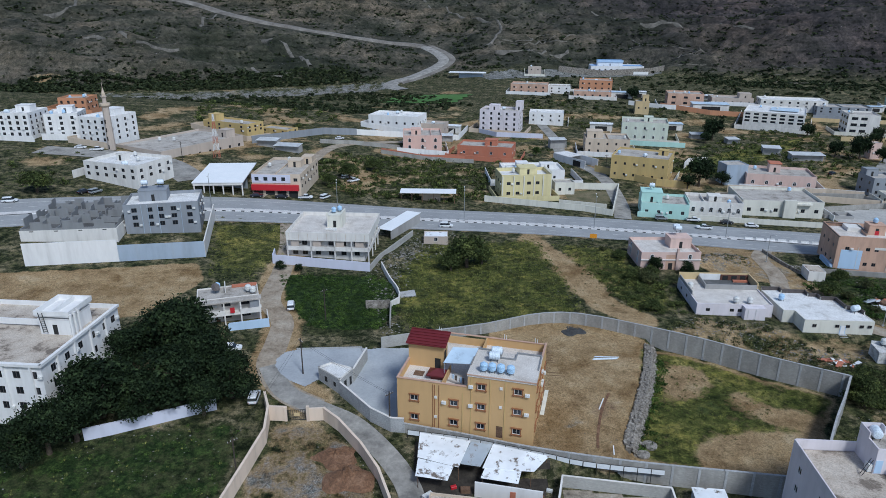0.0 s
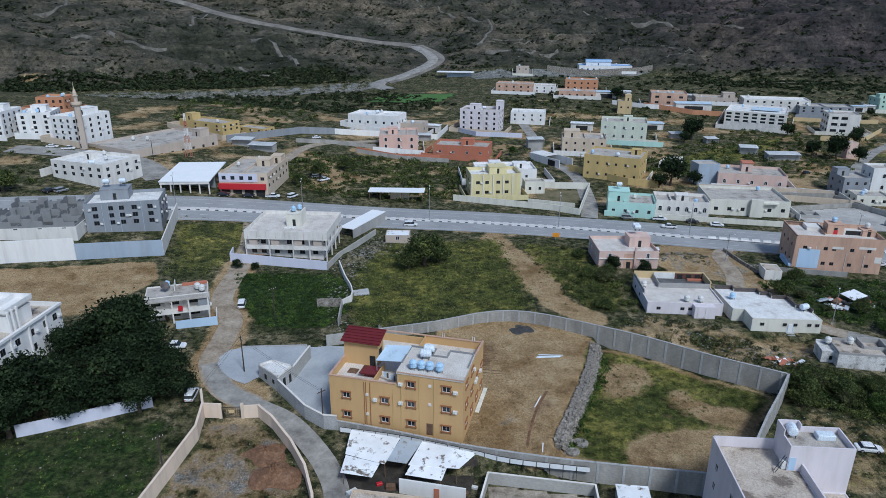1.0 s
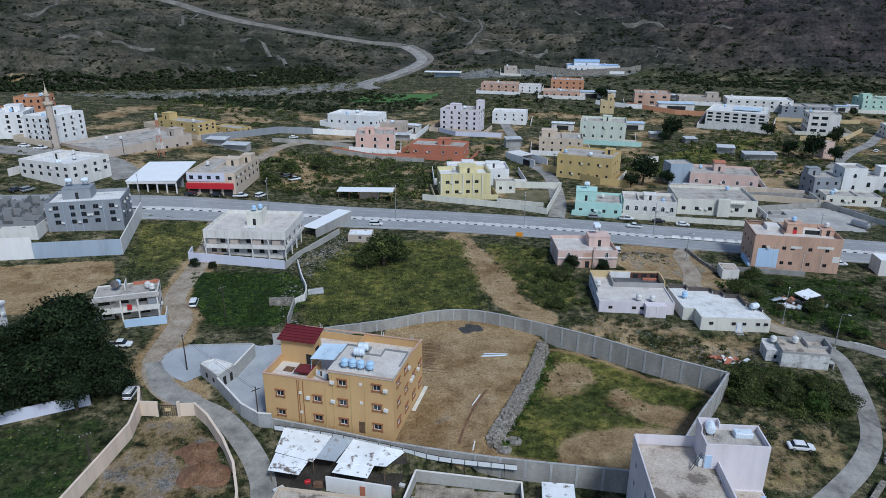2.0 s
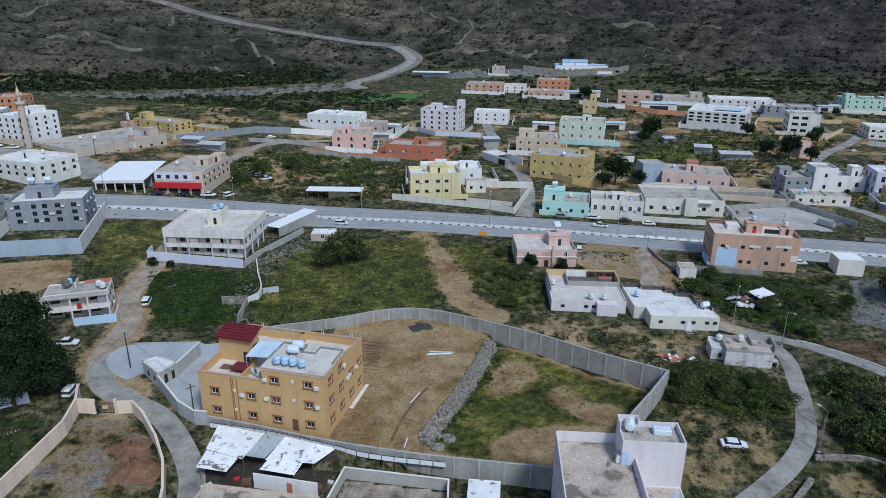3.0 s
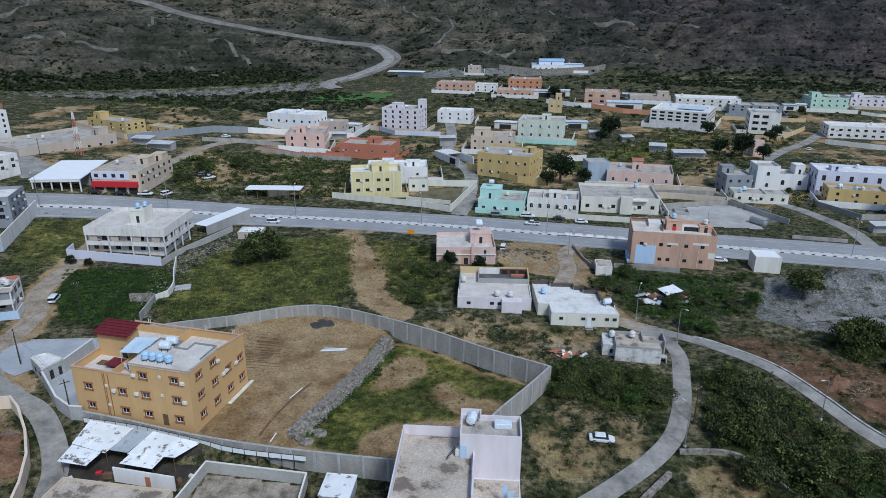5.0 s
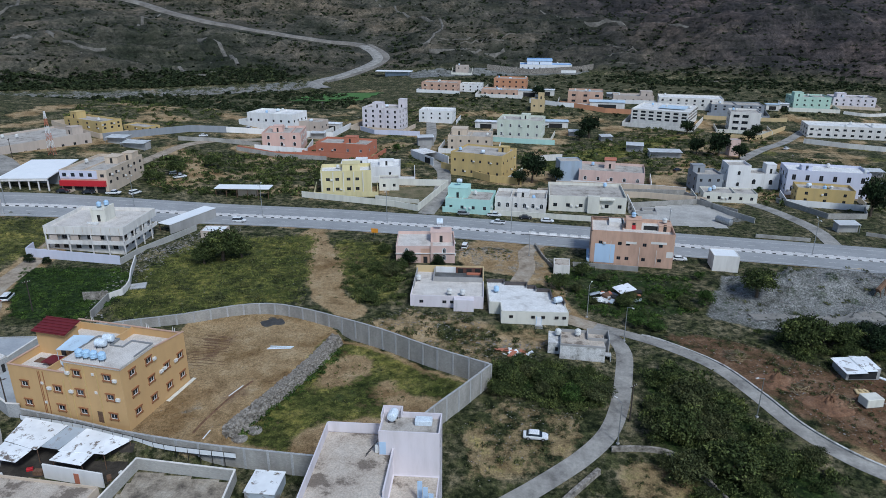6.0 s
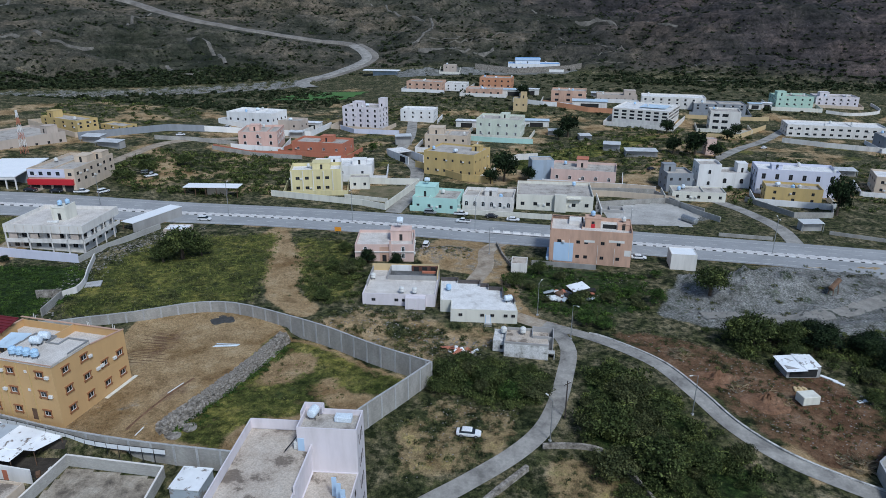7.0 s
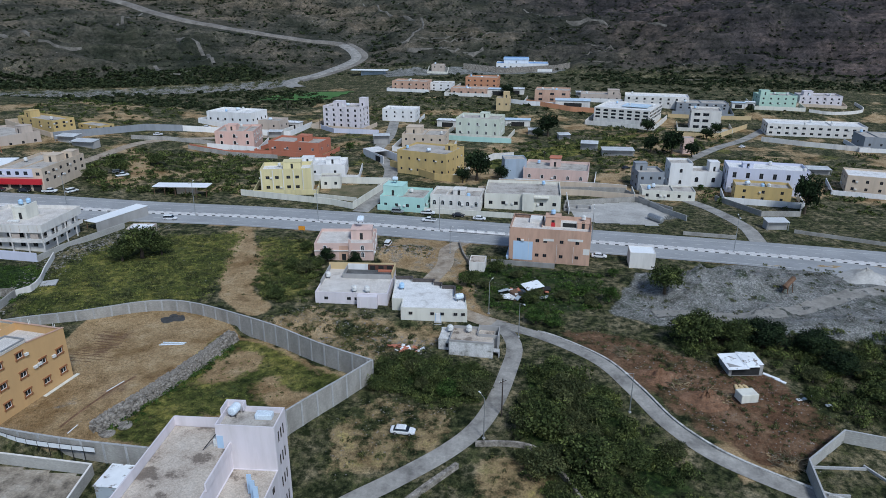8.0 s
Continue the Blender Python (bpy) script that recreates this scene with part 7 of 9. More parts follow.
wall_run("pale_wall", [(20, 392), (30, 380), (56, 378)], 2.6, 0.3, M_LAV, "pale wall before an apartment house", smooth=False)
wall_run("pink_wall", [(-30, 318), (-12, 313), (10, 316)], 2.2, 0.3, M_BRICKRED, "reddish wall before a pink house", smooth=False)
wall_run("white_compound_wall", [(130, 478), (150, 466), (190, 458)], 3.0, 0.3, M_WHITE, "white compound wall at the village edge", smooth=False)
wall_run("retaining_wall", [(110, 662), (150, 655), (200, 660), (214, 672)], 5.0, 0.6, M_RUBBLE, "stone retaining wall below a house on a knoll", smooth=False)
wall_run("lane_kerb", [(117, 136.2), (120.6, 134.2), (130.2, 124.6), (135.2, 113.8), (138.9, 103.8), (144.3, 96.2), (151.3, 90.5), (161, 84.6)], 0.34, 0.4, M_WHITEWASH, "whitewashed stone edge along a lane", gap=1.5)
wall_run("rubble_edge", [(80, 83.5), (87, 89), (93, 93.6)], 0.0, 0.6, M_RUBBLE, "low broken rubble edge of a lane", gap=1.5, smooth=True)
wall_run("stone_wall", [(84, 77), (91, 84.5), (97.5, 90.8)], 1.0, 0.8, M_RUBBLE, "low dry-stone wall beside a lane", gap=1.5)
wall_run("stone_wall", [(101, 96.2), (106, 96.4), (111, 95.4), (114.5, 91), (117.5, 84), (121, 76)], 1.0, 0.5, M_RUBBLE, "low dry-stone wall round a terrace", gap=1.5)
wall_run("new_block_wall", [(155.6, 80), (157.6, 90.9), (167.6, 98.3), (182, 93.8)], 2.6, 0.25, M_BLOCKL, "unrendered pale block wall of an open plot", smooth=False, cap=M_CONC)


TERRACES = ([(53, 722), (88, 723), (128, 744)], [(59, 728), (102, 750), (152, 766)], [(176, 744), (198, 741), (217, 722)], [(229, 717), (259, 703), (286, 684), (315, 670)], [(219, 700), (247, 676)], [(281, 629), (312, 629), (328, 618)], [(291, 613), (317, 602), (351, 600)],
            [(78, 764), (121, 766), (162, 794)], [(60, 742), (96, 760), (140, 782)], [(232, 734), (262, 722), (300, 700)], [(296, 644), (322, 640), (346, 628)], [(190, 760), (222, 750), (250, 738)], [(-175, 633), (-153, 612), (-134, 616)], [(-186, 646), (-160, 628), (-138, 628)])


def contour(x, y, length):
    """A level line along the slope, through a place."""
    out = [(x, y)]
    for side in (-1, 1):
        px, py = x, y
        for _ in range(int(length / 12)):
            g = terrain(np.array([px + 9, px - 9, px, px]), np.array([py, py, py + 9, py - 9]))
            gx, gy = g[0] - g[1], g[2] - g[3]
            n = math.hypot(gx, gy) + 1e-6
            dx, dy = gy / n, -gx / n
            if dx * side < 0:
                dx, dy = -dx, -dy
            px, py = px + 6 * dx, py + 6 * dy
            out.append((px, py)) if side > 0 else out.insert(0, (px, py))
    return out


for ln in TERRACES:
    span = math.dist(ln[0], ln[-1])
    wall_run("terrace_wall", contour(*ln[1], span), 0.7, 0.8, M_TERRACE, "low pale dry-stone terrace wall on the hillside", gap=6.0)

# ---- more of the town: courts, garden walls and outbuildings ----
COURT = thing("carport", "white walled court with a dark open carport", "carport", 63.0, 316.0, gz(63, 312), -58)
part("wall", box(box(B(), -11, 11, -4.2, -3.9, -0.5, 3.6), -11, -10.7, -3.9, 4.2, -0.5, 3.6), M_WHITE, COURT)
part("back_wall", box(B(), -11, 11, 3.9, 4.2, -0.5, 3.6), M_WHITE, COURT)
part("roof", box(B(), -10.7, 0.0, -3.9, 3.9, 3.4, 3.62), M_ROOFW, COURT)
part("opening", box(B(), 3.0, 8.0, -4.26, -4.203, 0.0, 2.8), M_DARK, COURT)
house("small tan house with a square tower", 133, 456, -10, 9, 8, 10.5, M_SAND, 1, (2, 1, 1, 1), parapet=0.4, style="dark", head=[(2, 0, 4, 4, 4.0)])
for x, y, w, d, h, m in ((139, 415, 16, 8, 3.8, M_TINBLUE), (133.6, 514, 18, 9, 4.5, M_TINBLUE), (147, 520, 14, 8, 4.2, M_TIN), (95.9, 409, 14, 7, 4.0, M_TIN), (181, 462, 24, 12, 5.0, M_TINBLUE), (294, 462, 9, 6, 3.6, M_TINBLUE), (303, 464, 7, 6, 3.4, M_TIN), (4.5, 389, 11, 6, 4.0, M_TIN)):
    ob = thing("sheet_shed", "low shed with a pale sheet-metal roof", "shed", x, y, gz(x, y), RND.uniform(-16, -4), "sheet-roofed sheds")
    part("sheet_roof", box(B(), -w / 2, w / 2, -d / 2, d / 2, h, h + 0.2), m, ob)
    part("wall", box(B(), -w / 2 + 0.4, w / 2 - 0.4, -d / 2 + 0.5, d / 2 - 0.3, -0.8, h), M_OFFWHITE, ob)
    part("opening", box(B(), -w / 4, w / 4, -d / 2 + 0.44, -d / 2 + 0.497, 0.0, h * 0.7), M_DARK, ob)
house("low beige annex of a white compound", -6.0, 383, -14, 15, 11, 7.5, M_TAN, 1, (2, 2, 1, 1), parapet=0.8, style="dark", roof=M_ROOF)
house("low yellow wing beside a villa", -82, 333, -28, 17, 8, 13.0, M_YELLOW2, 1, (3, 2, 1, 1), parapet=0.6, style="dark")
house("dark grey unfinished house at the village edge", 326, 352, -12, 22, 18, 5.0, M_GREY, 1, (4, 3, 1, 1), parapet=0.4, style="dark")
FOUND = thing("foundation_walls", "bare block foundation walls of an unbuilt room", "foundation", 143.8, 234.5, gz(143.8, 233), -9)
for x0, x1, y0, y1 in ((-5, 5, -2.6, -2.35), (-5, 5, 2.35, 2.6), (-5, -4.75, -2.35, 2.35), (4.75, 5, -2.35, 2.35), (0, 0.25, -2.35, 2.35)):
    part("wall_stub", box(B(), x0, x1, y0, y1, -0.4, 1.2), M_BLOCKL, FOUND)
wall_run("garden_wall", [(113, 309), (118, 318), (128, 321)], 3.0, 0.3, M_OFFWHITE, "off-white garden wall", smooth=False)
wall_run("garden_wall", [(117, 268), (135, 266), (155, 263), (168, 259)], 3.0, 0.3, M_BEIGE, "long beige garden wall with coping", smooth=False, cap=M_OFFWHITE)
wall_run("lot_wall", [(140.7, 258), (167, 257)], 2.6, 0.3, M_BLOCK, "grey block wall behind a gravel lot", smooth=False)
wall_run("lot_wall", [(167, 257), (175, 231), (180, 222)], 2.0, 0.3, M_BLOCKL, "pale block wall of a gravel lot", smooth=False)
wall_run("field_wall", [(174, 207), (190, 203)], 1.2, 0.3, M_BLOCK, "low grey field wall beside the highway", smooth=False)
wall_run("field_wall", [(212, 209.5), (235, 197)], 1.2, 0.3, M_BLOCK, "low grey field wall beside the highway", smooth=False)
wall_run("compound_wall", [(200, 249), (209, 228), (223, 228), (229, 240)], 2.0, 0.3, M_BLOCK, "grey compound wall before a yellow house", smooth=False)
wall_run("compound_wall", [(227, 381), (249, 376.5), (279, 409)], 2.6, 0.3, M_SAND, "sand-coloured compound wall", smooth=False)
wall_run("compound_wall", [(270, 368), (287, 354), (313, 339)], 2.6, 0.3, M_OFFWHITE, "pale compound wall before a long building", smooth=False)
wall_run("compound_wall", [(150, 470), (178, 452), (200, 448)], 3.2, 0.3, M_ORANGE, "orange-brown compound wall", smooth=False)
wall_run("compound_wall", [(44, 246), (61, 241)], 1.6, 0.3, M_CREAM, "low cream garden wall", smooth=False)
wall_run("compound_wall", [(-60, 322), (-44, 328), (-22, 330)], 2.0, 0.3, M_BLOCK, "grey wall along an unpaved street", smooth=False)
wall_run("compound_wall", [(-30, 316), (-8, 311.5), (14, 311)], 1.8, 0.3, M_BLOCK, "grey wall before pink and red houses", smooth=False)
wall_run("compound_wall", [(240, 440), (262, 436), (292, 434)], 2.4, 0.3, M_SAND, "sand-coloured wall before a grey house", smooth=False)
wall_run("compound_wall", [(338, 452), (352, 446), (374, 452), (378, 470)], 2.0, 0.3, M_OFFWHITE, "curved pale wall before a hill-foot house", smooth=True)
house("narrow white gate house beside a lawn", 48, 262, 5, 8, 6, 4.6, M_CREAM, 1, (2, 1, 0, 0), parapet=0.6, style="dark", ac=0.0)


# ---- roof clutter and yard walls of the town houses ----
RT = random.Random(41)
STREETS = [[(64, 228), (68, 250), (70, 292), (60, 330), (62.5, 376), (61, 440)], [(196, 200), (198, 216), (194, 236), (186, 262), (200, 300), (235, 345), (262, 372), (300, 420)], [(-66, 228), (-58, 275), (-52, 318), (-30, 342), (6, 366)], HIGHWAY]
for ob, w, d, z, wall, heads in list(HOUSES):
    if ob.location.y < 225 or w < 11 or d < 9:
        continue
    # tanks
    for _ in range(RT.choice((1, 2, 2, 3))):
        tx, ty = RT.uniform(-w / 2 + 1.5, w / 2 - 1.5), RT.uniform(-d / 2 + 1.5, d / 2 - 1.5)
        if all(abs(tx - h[0]) > h[2] / 2 + 1.2 or abs(ty - h[1]) > h[3] / 2 + 1.2 for h in heads):
            tank(RT.choice(("up", "lie", "white", "white")), on(ob, tx, ty, z, RT.uniform(0, 90)))
    # low dividing wall on the roof
    if RT.random() < 0.6:
        q = RT.uniform(-0.25, 0.25) * w
        part("roof_wall", box(B(), q, q + 0.2, -d / 2 + 0.22, d / 2 - 0.22, z, z + RT.uniform(0.4, 0.85)), wall, ob)
    # yard wall before and beside the house
    for gap, side, take in ((RT.uniform(4, 7), RT.uniform(3, 7), (0, 4)), (3.5, 2.5, (0, 4)), (4.0, 3.0, (0, 3)), (4.0, 3.0, (1, 4)), (3.0, 1.0, (1, 3)), (2.5, 3.0, (2, 4)), (2.5, 3.0, (0, 2))):
        pts = [(-w / 2 - side, d / 2), (-w / 2 - side, -d / 2 - gap), (w / 2 + side, -d / 2 - gap), (w / 2 + side, d / 2)][take[0]:take[1]]
        pts = [tuple((ob.matrix_basis @ Vector((*p, 0)))[:2]) for p in pts]
        trial = [np.array(a) + (np.array(b) - np.array(a)) * k / 6 for a, b in zip(pts, pts[1:]) for k in range(7)]
        clash = False
        for q in trial:
            for o2, w2, d2, *_ in HOUSES:
                if o2 is not ob:
                    v = o2.matrix_basis.inverted() @ Vector((q[0], q[1], 0))
                    clash |= abs(v.x) < w2 / 2 + 0.6 and abs(v.y) < d2 / 2 + 0.6
            clash |= any(float(band(st, 7 if st is not HIGHWAY else 19, np.array(q[0]), np.array(q[1]))) > 0.02 for st in STREETS)
        if not clash:
            mat = RT.choice((wall, M_OFFWHITE, M_CREAM, M_WHITE, M_BEIGE, M_WHITE))
            tall = RT.uniform(1.9, 2.8)
            if ob.name != "hall":
                wall_run("yard_wall", pts, tall, 0.25, mat, "painted yard wall round a town house", smooth=False)
            break


# ---- plants ----
def leaf_cloud(rng, lobes, n, size, hollow=0.7):
    """Small leaf quads over a set of lobes (centre, radii)."""
    v, f = [], []
    weight = np.array([l[1][0] * l[1][2] for l in lobes])
    pick = rng.choice(len(lobes), n, p=weight / weight.sum())
    d = rng.normal(size=(n, 3))
    d /= np.linalg.norm(d, axis=1)[:, None]
    d[:, 2] = np.where(d[:, 2] < -0.45, -d[:, 2], d[:, 2])
    r = hollow + (1 - hollow) * rng.random(n) ** 0.6
    r *= 1 + 0.18 * rng.normal(size=n)
    cen = np.array([lobes[k][0] for k in pick]) + d * np.array([lobes[k][1] for k in pick]) * r[:, None]
    u = rng.normal(size=(n, 3))
    u /= np.linalg.norm(u, axis=1)[:, None]
    w = np.cross(u, d + 0.45 * rng.normal(size=(n, 3)))
    w /= np.linalg.norm(w, axis=1)[:, None] + 1e-6
    s = size * (0.6 + 0.9 * rng.random(n))[:, None]
    corners = np.stack([cen - u * s - w * s * 0.55, cen + u * s - w * s * 0.4, cen + u * s * 0.8 + w * s * 0.55, cen - u * s * 0.9 + w * s * 0.45], 1)
    return corners.reshape(-1, 3), np.arange(4 * n).reshape(-1, 4)


def crown_lobes(rng, r, h, n):
    out = [((0, 0, h * 0.62), (r * 0.72, r * 0.72, h * 0.30))]
    for k in range(n):
        a = 2 * math.pi * k / n + rng.uniform(-0.4, 0.4)
        q = rng.uniform(0.25, 0.62) * r
        out.append(((q * math.cos(a), q * math.sin(a), h * rng.uniform(0.32, 0.86)), (r * rng.uniform(0.3, 0.5), r * rng.uniform(0.3, 0.5), h * rng.uniform(0.12, 0.22))))
    return out


def tree_mesh(seed, r, h, n, size, leaf):
    rng = np.random.RandomState(seed)
    v, f = leaf_cloud(rng, crown_lobes(rng, r, h, 11), n, size)
    crown = arrays("crown", v, f, leaf)
    bm = B()
    prev = Vector((0, 0, -0.5))
    for k in range(4):
        nxt = Vector((rng.uniform(-0.2, 0.2) * k, rng.uniform(-0.2, 0.2) * k, h * 0.14 * (k + 1)))
        m = Matrix.Translation(prev) @ (nxt - prev).to_track_quat("Z", "Y").to_matrix().to_4x4()
        cyl(bm, r * (0.09 - 0.015 * k), r * (0.075 - 0.015 * k), 0, (nxt - prev).length, 8, 0, 0, m)
        prev = nxt
    for k in range(6):
        a = 2 * math.pi * k / 6 + rng.uniform(-0.3, 0.3)
        p, q = Vector((0, 0, h * rng.uniform(0.25, 0.5))), Vector((r * 0.6 * math.cos(a), r * 0.6 * math.sin(a), h * rng.uniform(0.55, 0.8)))
        m = Matrix.Translation(p) @ (q - p).to_track_quat("Z", "Y").to_matrix().to_4x4()
        cyl(bm, r * 0.035, r * 0.012, 0, (q - p).length, 6, 0, 0, m)
    trunk = bpy.data.meshes.new("trunk")
    bm.to_mesh(trunk)
    bm.free()
    trunk.materials.append(M_BARK)
    return crown, trunk


TREES = {"dark": tree_mesh(1, 5.0, 9.0, 7000, 0.17, L_DARK), "dark2": tree_mesh(2, 5.0, 8.5, 7000, 0.17, L_DARK), "far_dark": tree_mesh(7, 5.0, 9.0, 2000, 0.3, L_DARK),
         "scrub": tree_mesh(3, 4.0, 6.0, 3000, 0.16, L_SCRUB), "scrub2": tree_mesh(4, 4.0, 5.2, 3000, 0.16, L_OLIVE), "green": tree_mesh(5, 3.0, 5.0, 2200, 0.14, L_GREEN)}


def tree(kind, x, y, k=1.0, squat=1.0, label="dark green spreading tree with a dense crown"):
    crown, trunk = TREES["far_dark" if kind.startswith("dark") and y > 225 else kind]
    ob = thing("tree", label, "tree", x, y, gz(x, y) - 0.1, RND.uniform(0, 360), "trees")
    for name, me in (("crown", crown), ("trunk", trunk)):
        shared(name, me, ob, Matrix.Diagonal((k, k, k * squat, 1)))
    return ob


# the dark grove beside the villa, and two shrubs by a yard wall
for x, y, s in ((-44.6, 169.6, 0.34), (-39.6, 169.2, 0.28)):
    tree("dark", x, y, s, 0.9, "small dark green shrub beside a yard wall")
for k, (x, y, s, q) in enumerate(((-56.9, 124.8, 1.84, 0.7), (-49.5, 108.3, 1.47, 0.85), (-61.6, 103.2, 1.57, 0.92), (-40.4, 110.1, 1.16, 0.95), (-66.2, 93.6, 1.1, 1.1), (-62.6, 119.2, 1.19, 0.86), (-63.2, 96.9, 1.15, 1.01), (-53.9, 103.2, 1.07, 1.04), (-44.0, 104.8, 0.88, 1.1), (-69.1, 90.4, 0.88, 1.1), (-53.5, 121.0, 1.5, 1.15), (-45.5, 113.5, 1.2, 1.15))):
    tree("dark" if k % 2 else "dark2", x, y, s, q)
for x, y, s, q, kind in ((6.5, 178, 1.75, 0.95, "scrub"), (2.0, 175, 1.1, 0.9, "scrub"), (11, 181, 1.0, 0.9, "scrub"), (-38, 262, 1.3, 0.9, "scrub"), (-30, 280, 1.2, 0.8, "scrub"), (-44, 250, 0.9, 0.9, "scrub"), (-135, 215, 1.6, 0.8, "scrub"),
                         (108, 276, 1.3, 1.2, "dark"), (102, 272, 0.8, 1.0, "dark"), (119, 279, 0.8, 0.9, "dark2"), (153, 380, 1.5, 1.0, "dark"), (146, 372, 0.8, 0.9, "dark2"), (209, 332, 1.35, 1.1, "dark"),
                         (200, 338, 1.0, 1.0, "dark2"), (217, 326, 0.9, 1.0, "dark"), (226, 231, 1.15, 1.5, "dark"), (213, 392, 1.1, 0.9, "dark2"), (252, 388, 0.9, 0.9, "dark2"), (241, 372, 0.9, 0.9, "dark2"),
                         (153, 158, 1.45, 0.95, "scrub"), (150, 131, 1.25, 1.0, "scrub"), (158, 134, 1.0, 0.8, "scrub"), (167, 130, 1.1, 0.7, "dark2"), (176, 127, 1.0, 0.7, "dark2"), (142, 170, 0.6, 0.8, "green"),
                         (46, 330, 0.9, 1.1, "green"), (29, 268, 0.6, 1.0, "scrub"), (199, 262, 0.5, 1.2, "green"), (120, 160, 0.6, 0.7, "green"), (132, 158, 0.7, 0.7, "green"), (69, 176, 0.45, 1.0, "dark"),
                         (60.5, 178.5, 0.5, 1.0, "dark"), (52, 152, 0.75, 0.7, "scrub"), (82, 112, 0.7, 0.7, "scrub"), (92, 116, 0.9, 0.6, "scrub"), (100, 113, 0.9, 0.6, "scrub"), (88, 120, 0.6, 0.7, "scrub2"),
                         (118, 116, 1.0, 0.7, "scrub"), (124, 104, 1.1, 0.7, "scrub"), (117, 100, 1.0, 0.7, "scrub2"), (128, 92, 1.0, 0.7, "scrub"), (114, 108, 0.8, 0.7, "scrub"), (121, 90, 1.0, 0.7, "scrub2"),
                         (190, 118, 1.1, 0.7, "scrub"), (182, 110, 1.0, 0.7, "scrub"), (178, 119, 0.9, 0.7, "dark2"), (196, 108, 1.2, 0.8, "scrub"), (170, 84, 0.7, 0.9, "green"), (74, 542, 1.2, 0.9, "scrub"), (140, 505, 1.2, 0.9, "dark2"),
                         (153.1, 131.6, 1.35, 1.0, "scrub"), (161.2, 131.7, 1.1, 0.9, "scrub"), (118.9, 108.2, 1.2, 0.9, "scrub2"), (113.2, 99.6, 1.3, 0.85, "scrub"), (120.1, 90.5, 1.4, 0.8, "scrub"), (112.8, 89.7, 1.1, 0.8, "scrub2"), (110.5, 100.4, 0.9, 0.9, "scrub2"), (121.1, 102.7, 1.0, 0.8, "scrub2"), (137.4, 152.8, 0.9, 1.0, "green"), (117.0, 140.9, 1.1, 0.6, "green"), (121.0, 138.8, 0.9, 0.6, "green"), (95.8, 109.7, 0.9, 0.8, "green"), (83.8, 115.4, 0.9, 0.9, "scrub"), (101.5, 110.8, 1.0, 0.6, "scrub2")):
    tree(kind, x, y, s, q, "dark green spreading tree" if kind.startswith("dark") else "bushy olive-green tree on rough ground" if kind.startswith("scrub") else "fresh green bushy tree")


def bush_variant(seed, n, size):
    rng = np.random.RandomState(seed)
    lobes = [((0, 0, 0.35), (0.6, 0.6, 0.4))] + [((rng.uniform(-0.6, 0.6), rng.uniform(-0.6, 0.6), rng.uniform(0.2, 0.55)), (rng.uniform(0.25, 0.5),) * 2 + (rng.uniform(0.2, 0.4),)) for _ in range(6)]
    return leaf_cloud(rng, lobes, n, size, 0.6)


def scatter(name, label, category, places, variants, material, kind="stuff"):
    """Many small plants or stones in one mesh; places: x, y, size, height factor."""
    vs, fs, base = [], [], 0
    rng = np.random.RandomState(len(places))
    p = np.array(places, float)
    z = terrain(p[:, 0], p[:, 1])
    for (x, y, s, q), zz in zip(places, z):
        v, f = variants[rng.randint(len(variants))]
        a = rng.uniform(0, 6.28)
        c, d = math.cos(a) * s, math.sin(a) * s
        w = np.empty_like(v)
        w[:, 0], w[:, 1], w[:, 2] = x + v[:, 0] * c - v[:, 1] * d, y + v[:, 0] * d + v[:, 1] * c, zz - 0.05 * s + v[:, 2] * s * q
        vs.append(w)
        fs.append(f + base)
        base += len(v)
    return tagged(new(name, arrays(name, np.concatenate(vs), np.concatenate(fs), material)), label, category, kind=kind)


def sow(rng, poly, n, lo, hi, q=(0.7, 1.1), keep=None):
    xs, ys = [p[0] for p in poly], [p[1] for p in poly]
    out = []
    while len(out) < n:
        x, y = rng.uniform(min(xs), max(xs), 400), rng.uniform(min(ys), max(ys), 400)
        ok = inside(poly, x, y)
        if keep is not None:
            ok &= keep(x, y)
        out += [(a, b, rng.uniform(lo, hi) * rng.uniform(0.6, 1.0), rng.uniform(*q)) for a, b in zip(x[ok], y[ok])]
    return out[:n]


def clear(x, y):
    """Away from roads, lanes and yards."""
    ok = band(HIGHWAY, 22, x, y) < 0.02
    for ln, w in ((LANE_L, 7), (LANE_R, 6), (LANE_R2, 5.5), (LANE_R3, 5.5)):
        ok &= band(ln, w, x, y) < 0.02
    for c in HOUSE_SPOTS:
        ok &= np.hypot(x - c[0], y - c[1]) > c[2]
    return ok


HOUSE_SPOTS = [(o.location.x, o.location.y, 4.0 + 0.5 * max([abs(v) for c in o.children if c.type == "MESH" and c.name.startswith("wall") for b in c.bound_box for v in b[:2]] or [6]) * 1.7)
               for o in list(scene.collection.objects) if o.parent is None and o.get("category") in ("house", "apartment house", "school", "prayer hall")]
rng = np.random.RandomState(12)
BUSHES = [bush_variant(k, 80, 0.10) for k in range(6)]
LEAN = [bush_variant(k + 80, 55, 0.15) for k in range(6)]
BIGB = [bush_variant(k + 20, 300, 0.06) for k in range(6)]
FAR = [bush_variant(k + 40, 24, 0.28) for k in range(5)]
places = sow(rng, P_BUSH, 130, 1.0, 3.6, (0.8, 1.5), keep=clear)
places += sow(rng, [(78, 118), (92, 124), (104, 119), (103, 108), (92, 106), (82, 113)], 110, 1.0, 3.0, (0.8, 1.4))
places += sow(rng, [(165, 128), (230, 128), (230, 98), (172, 102), (166, 112)], 150, 1.5, 3.8, (0.8, 1.4))
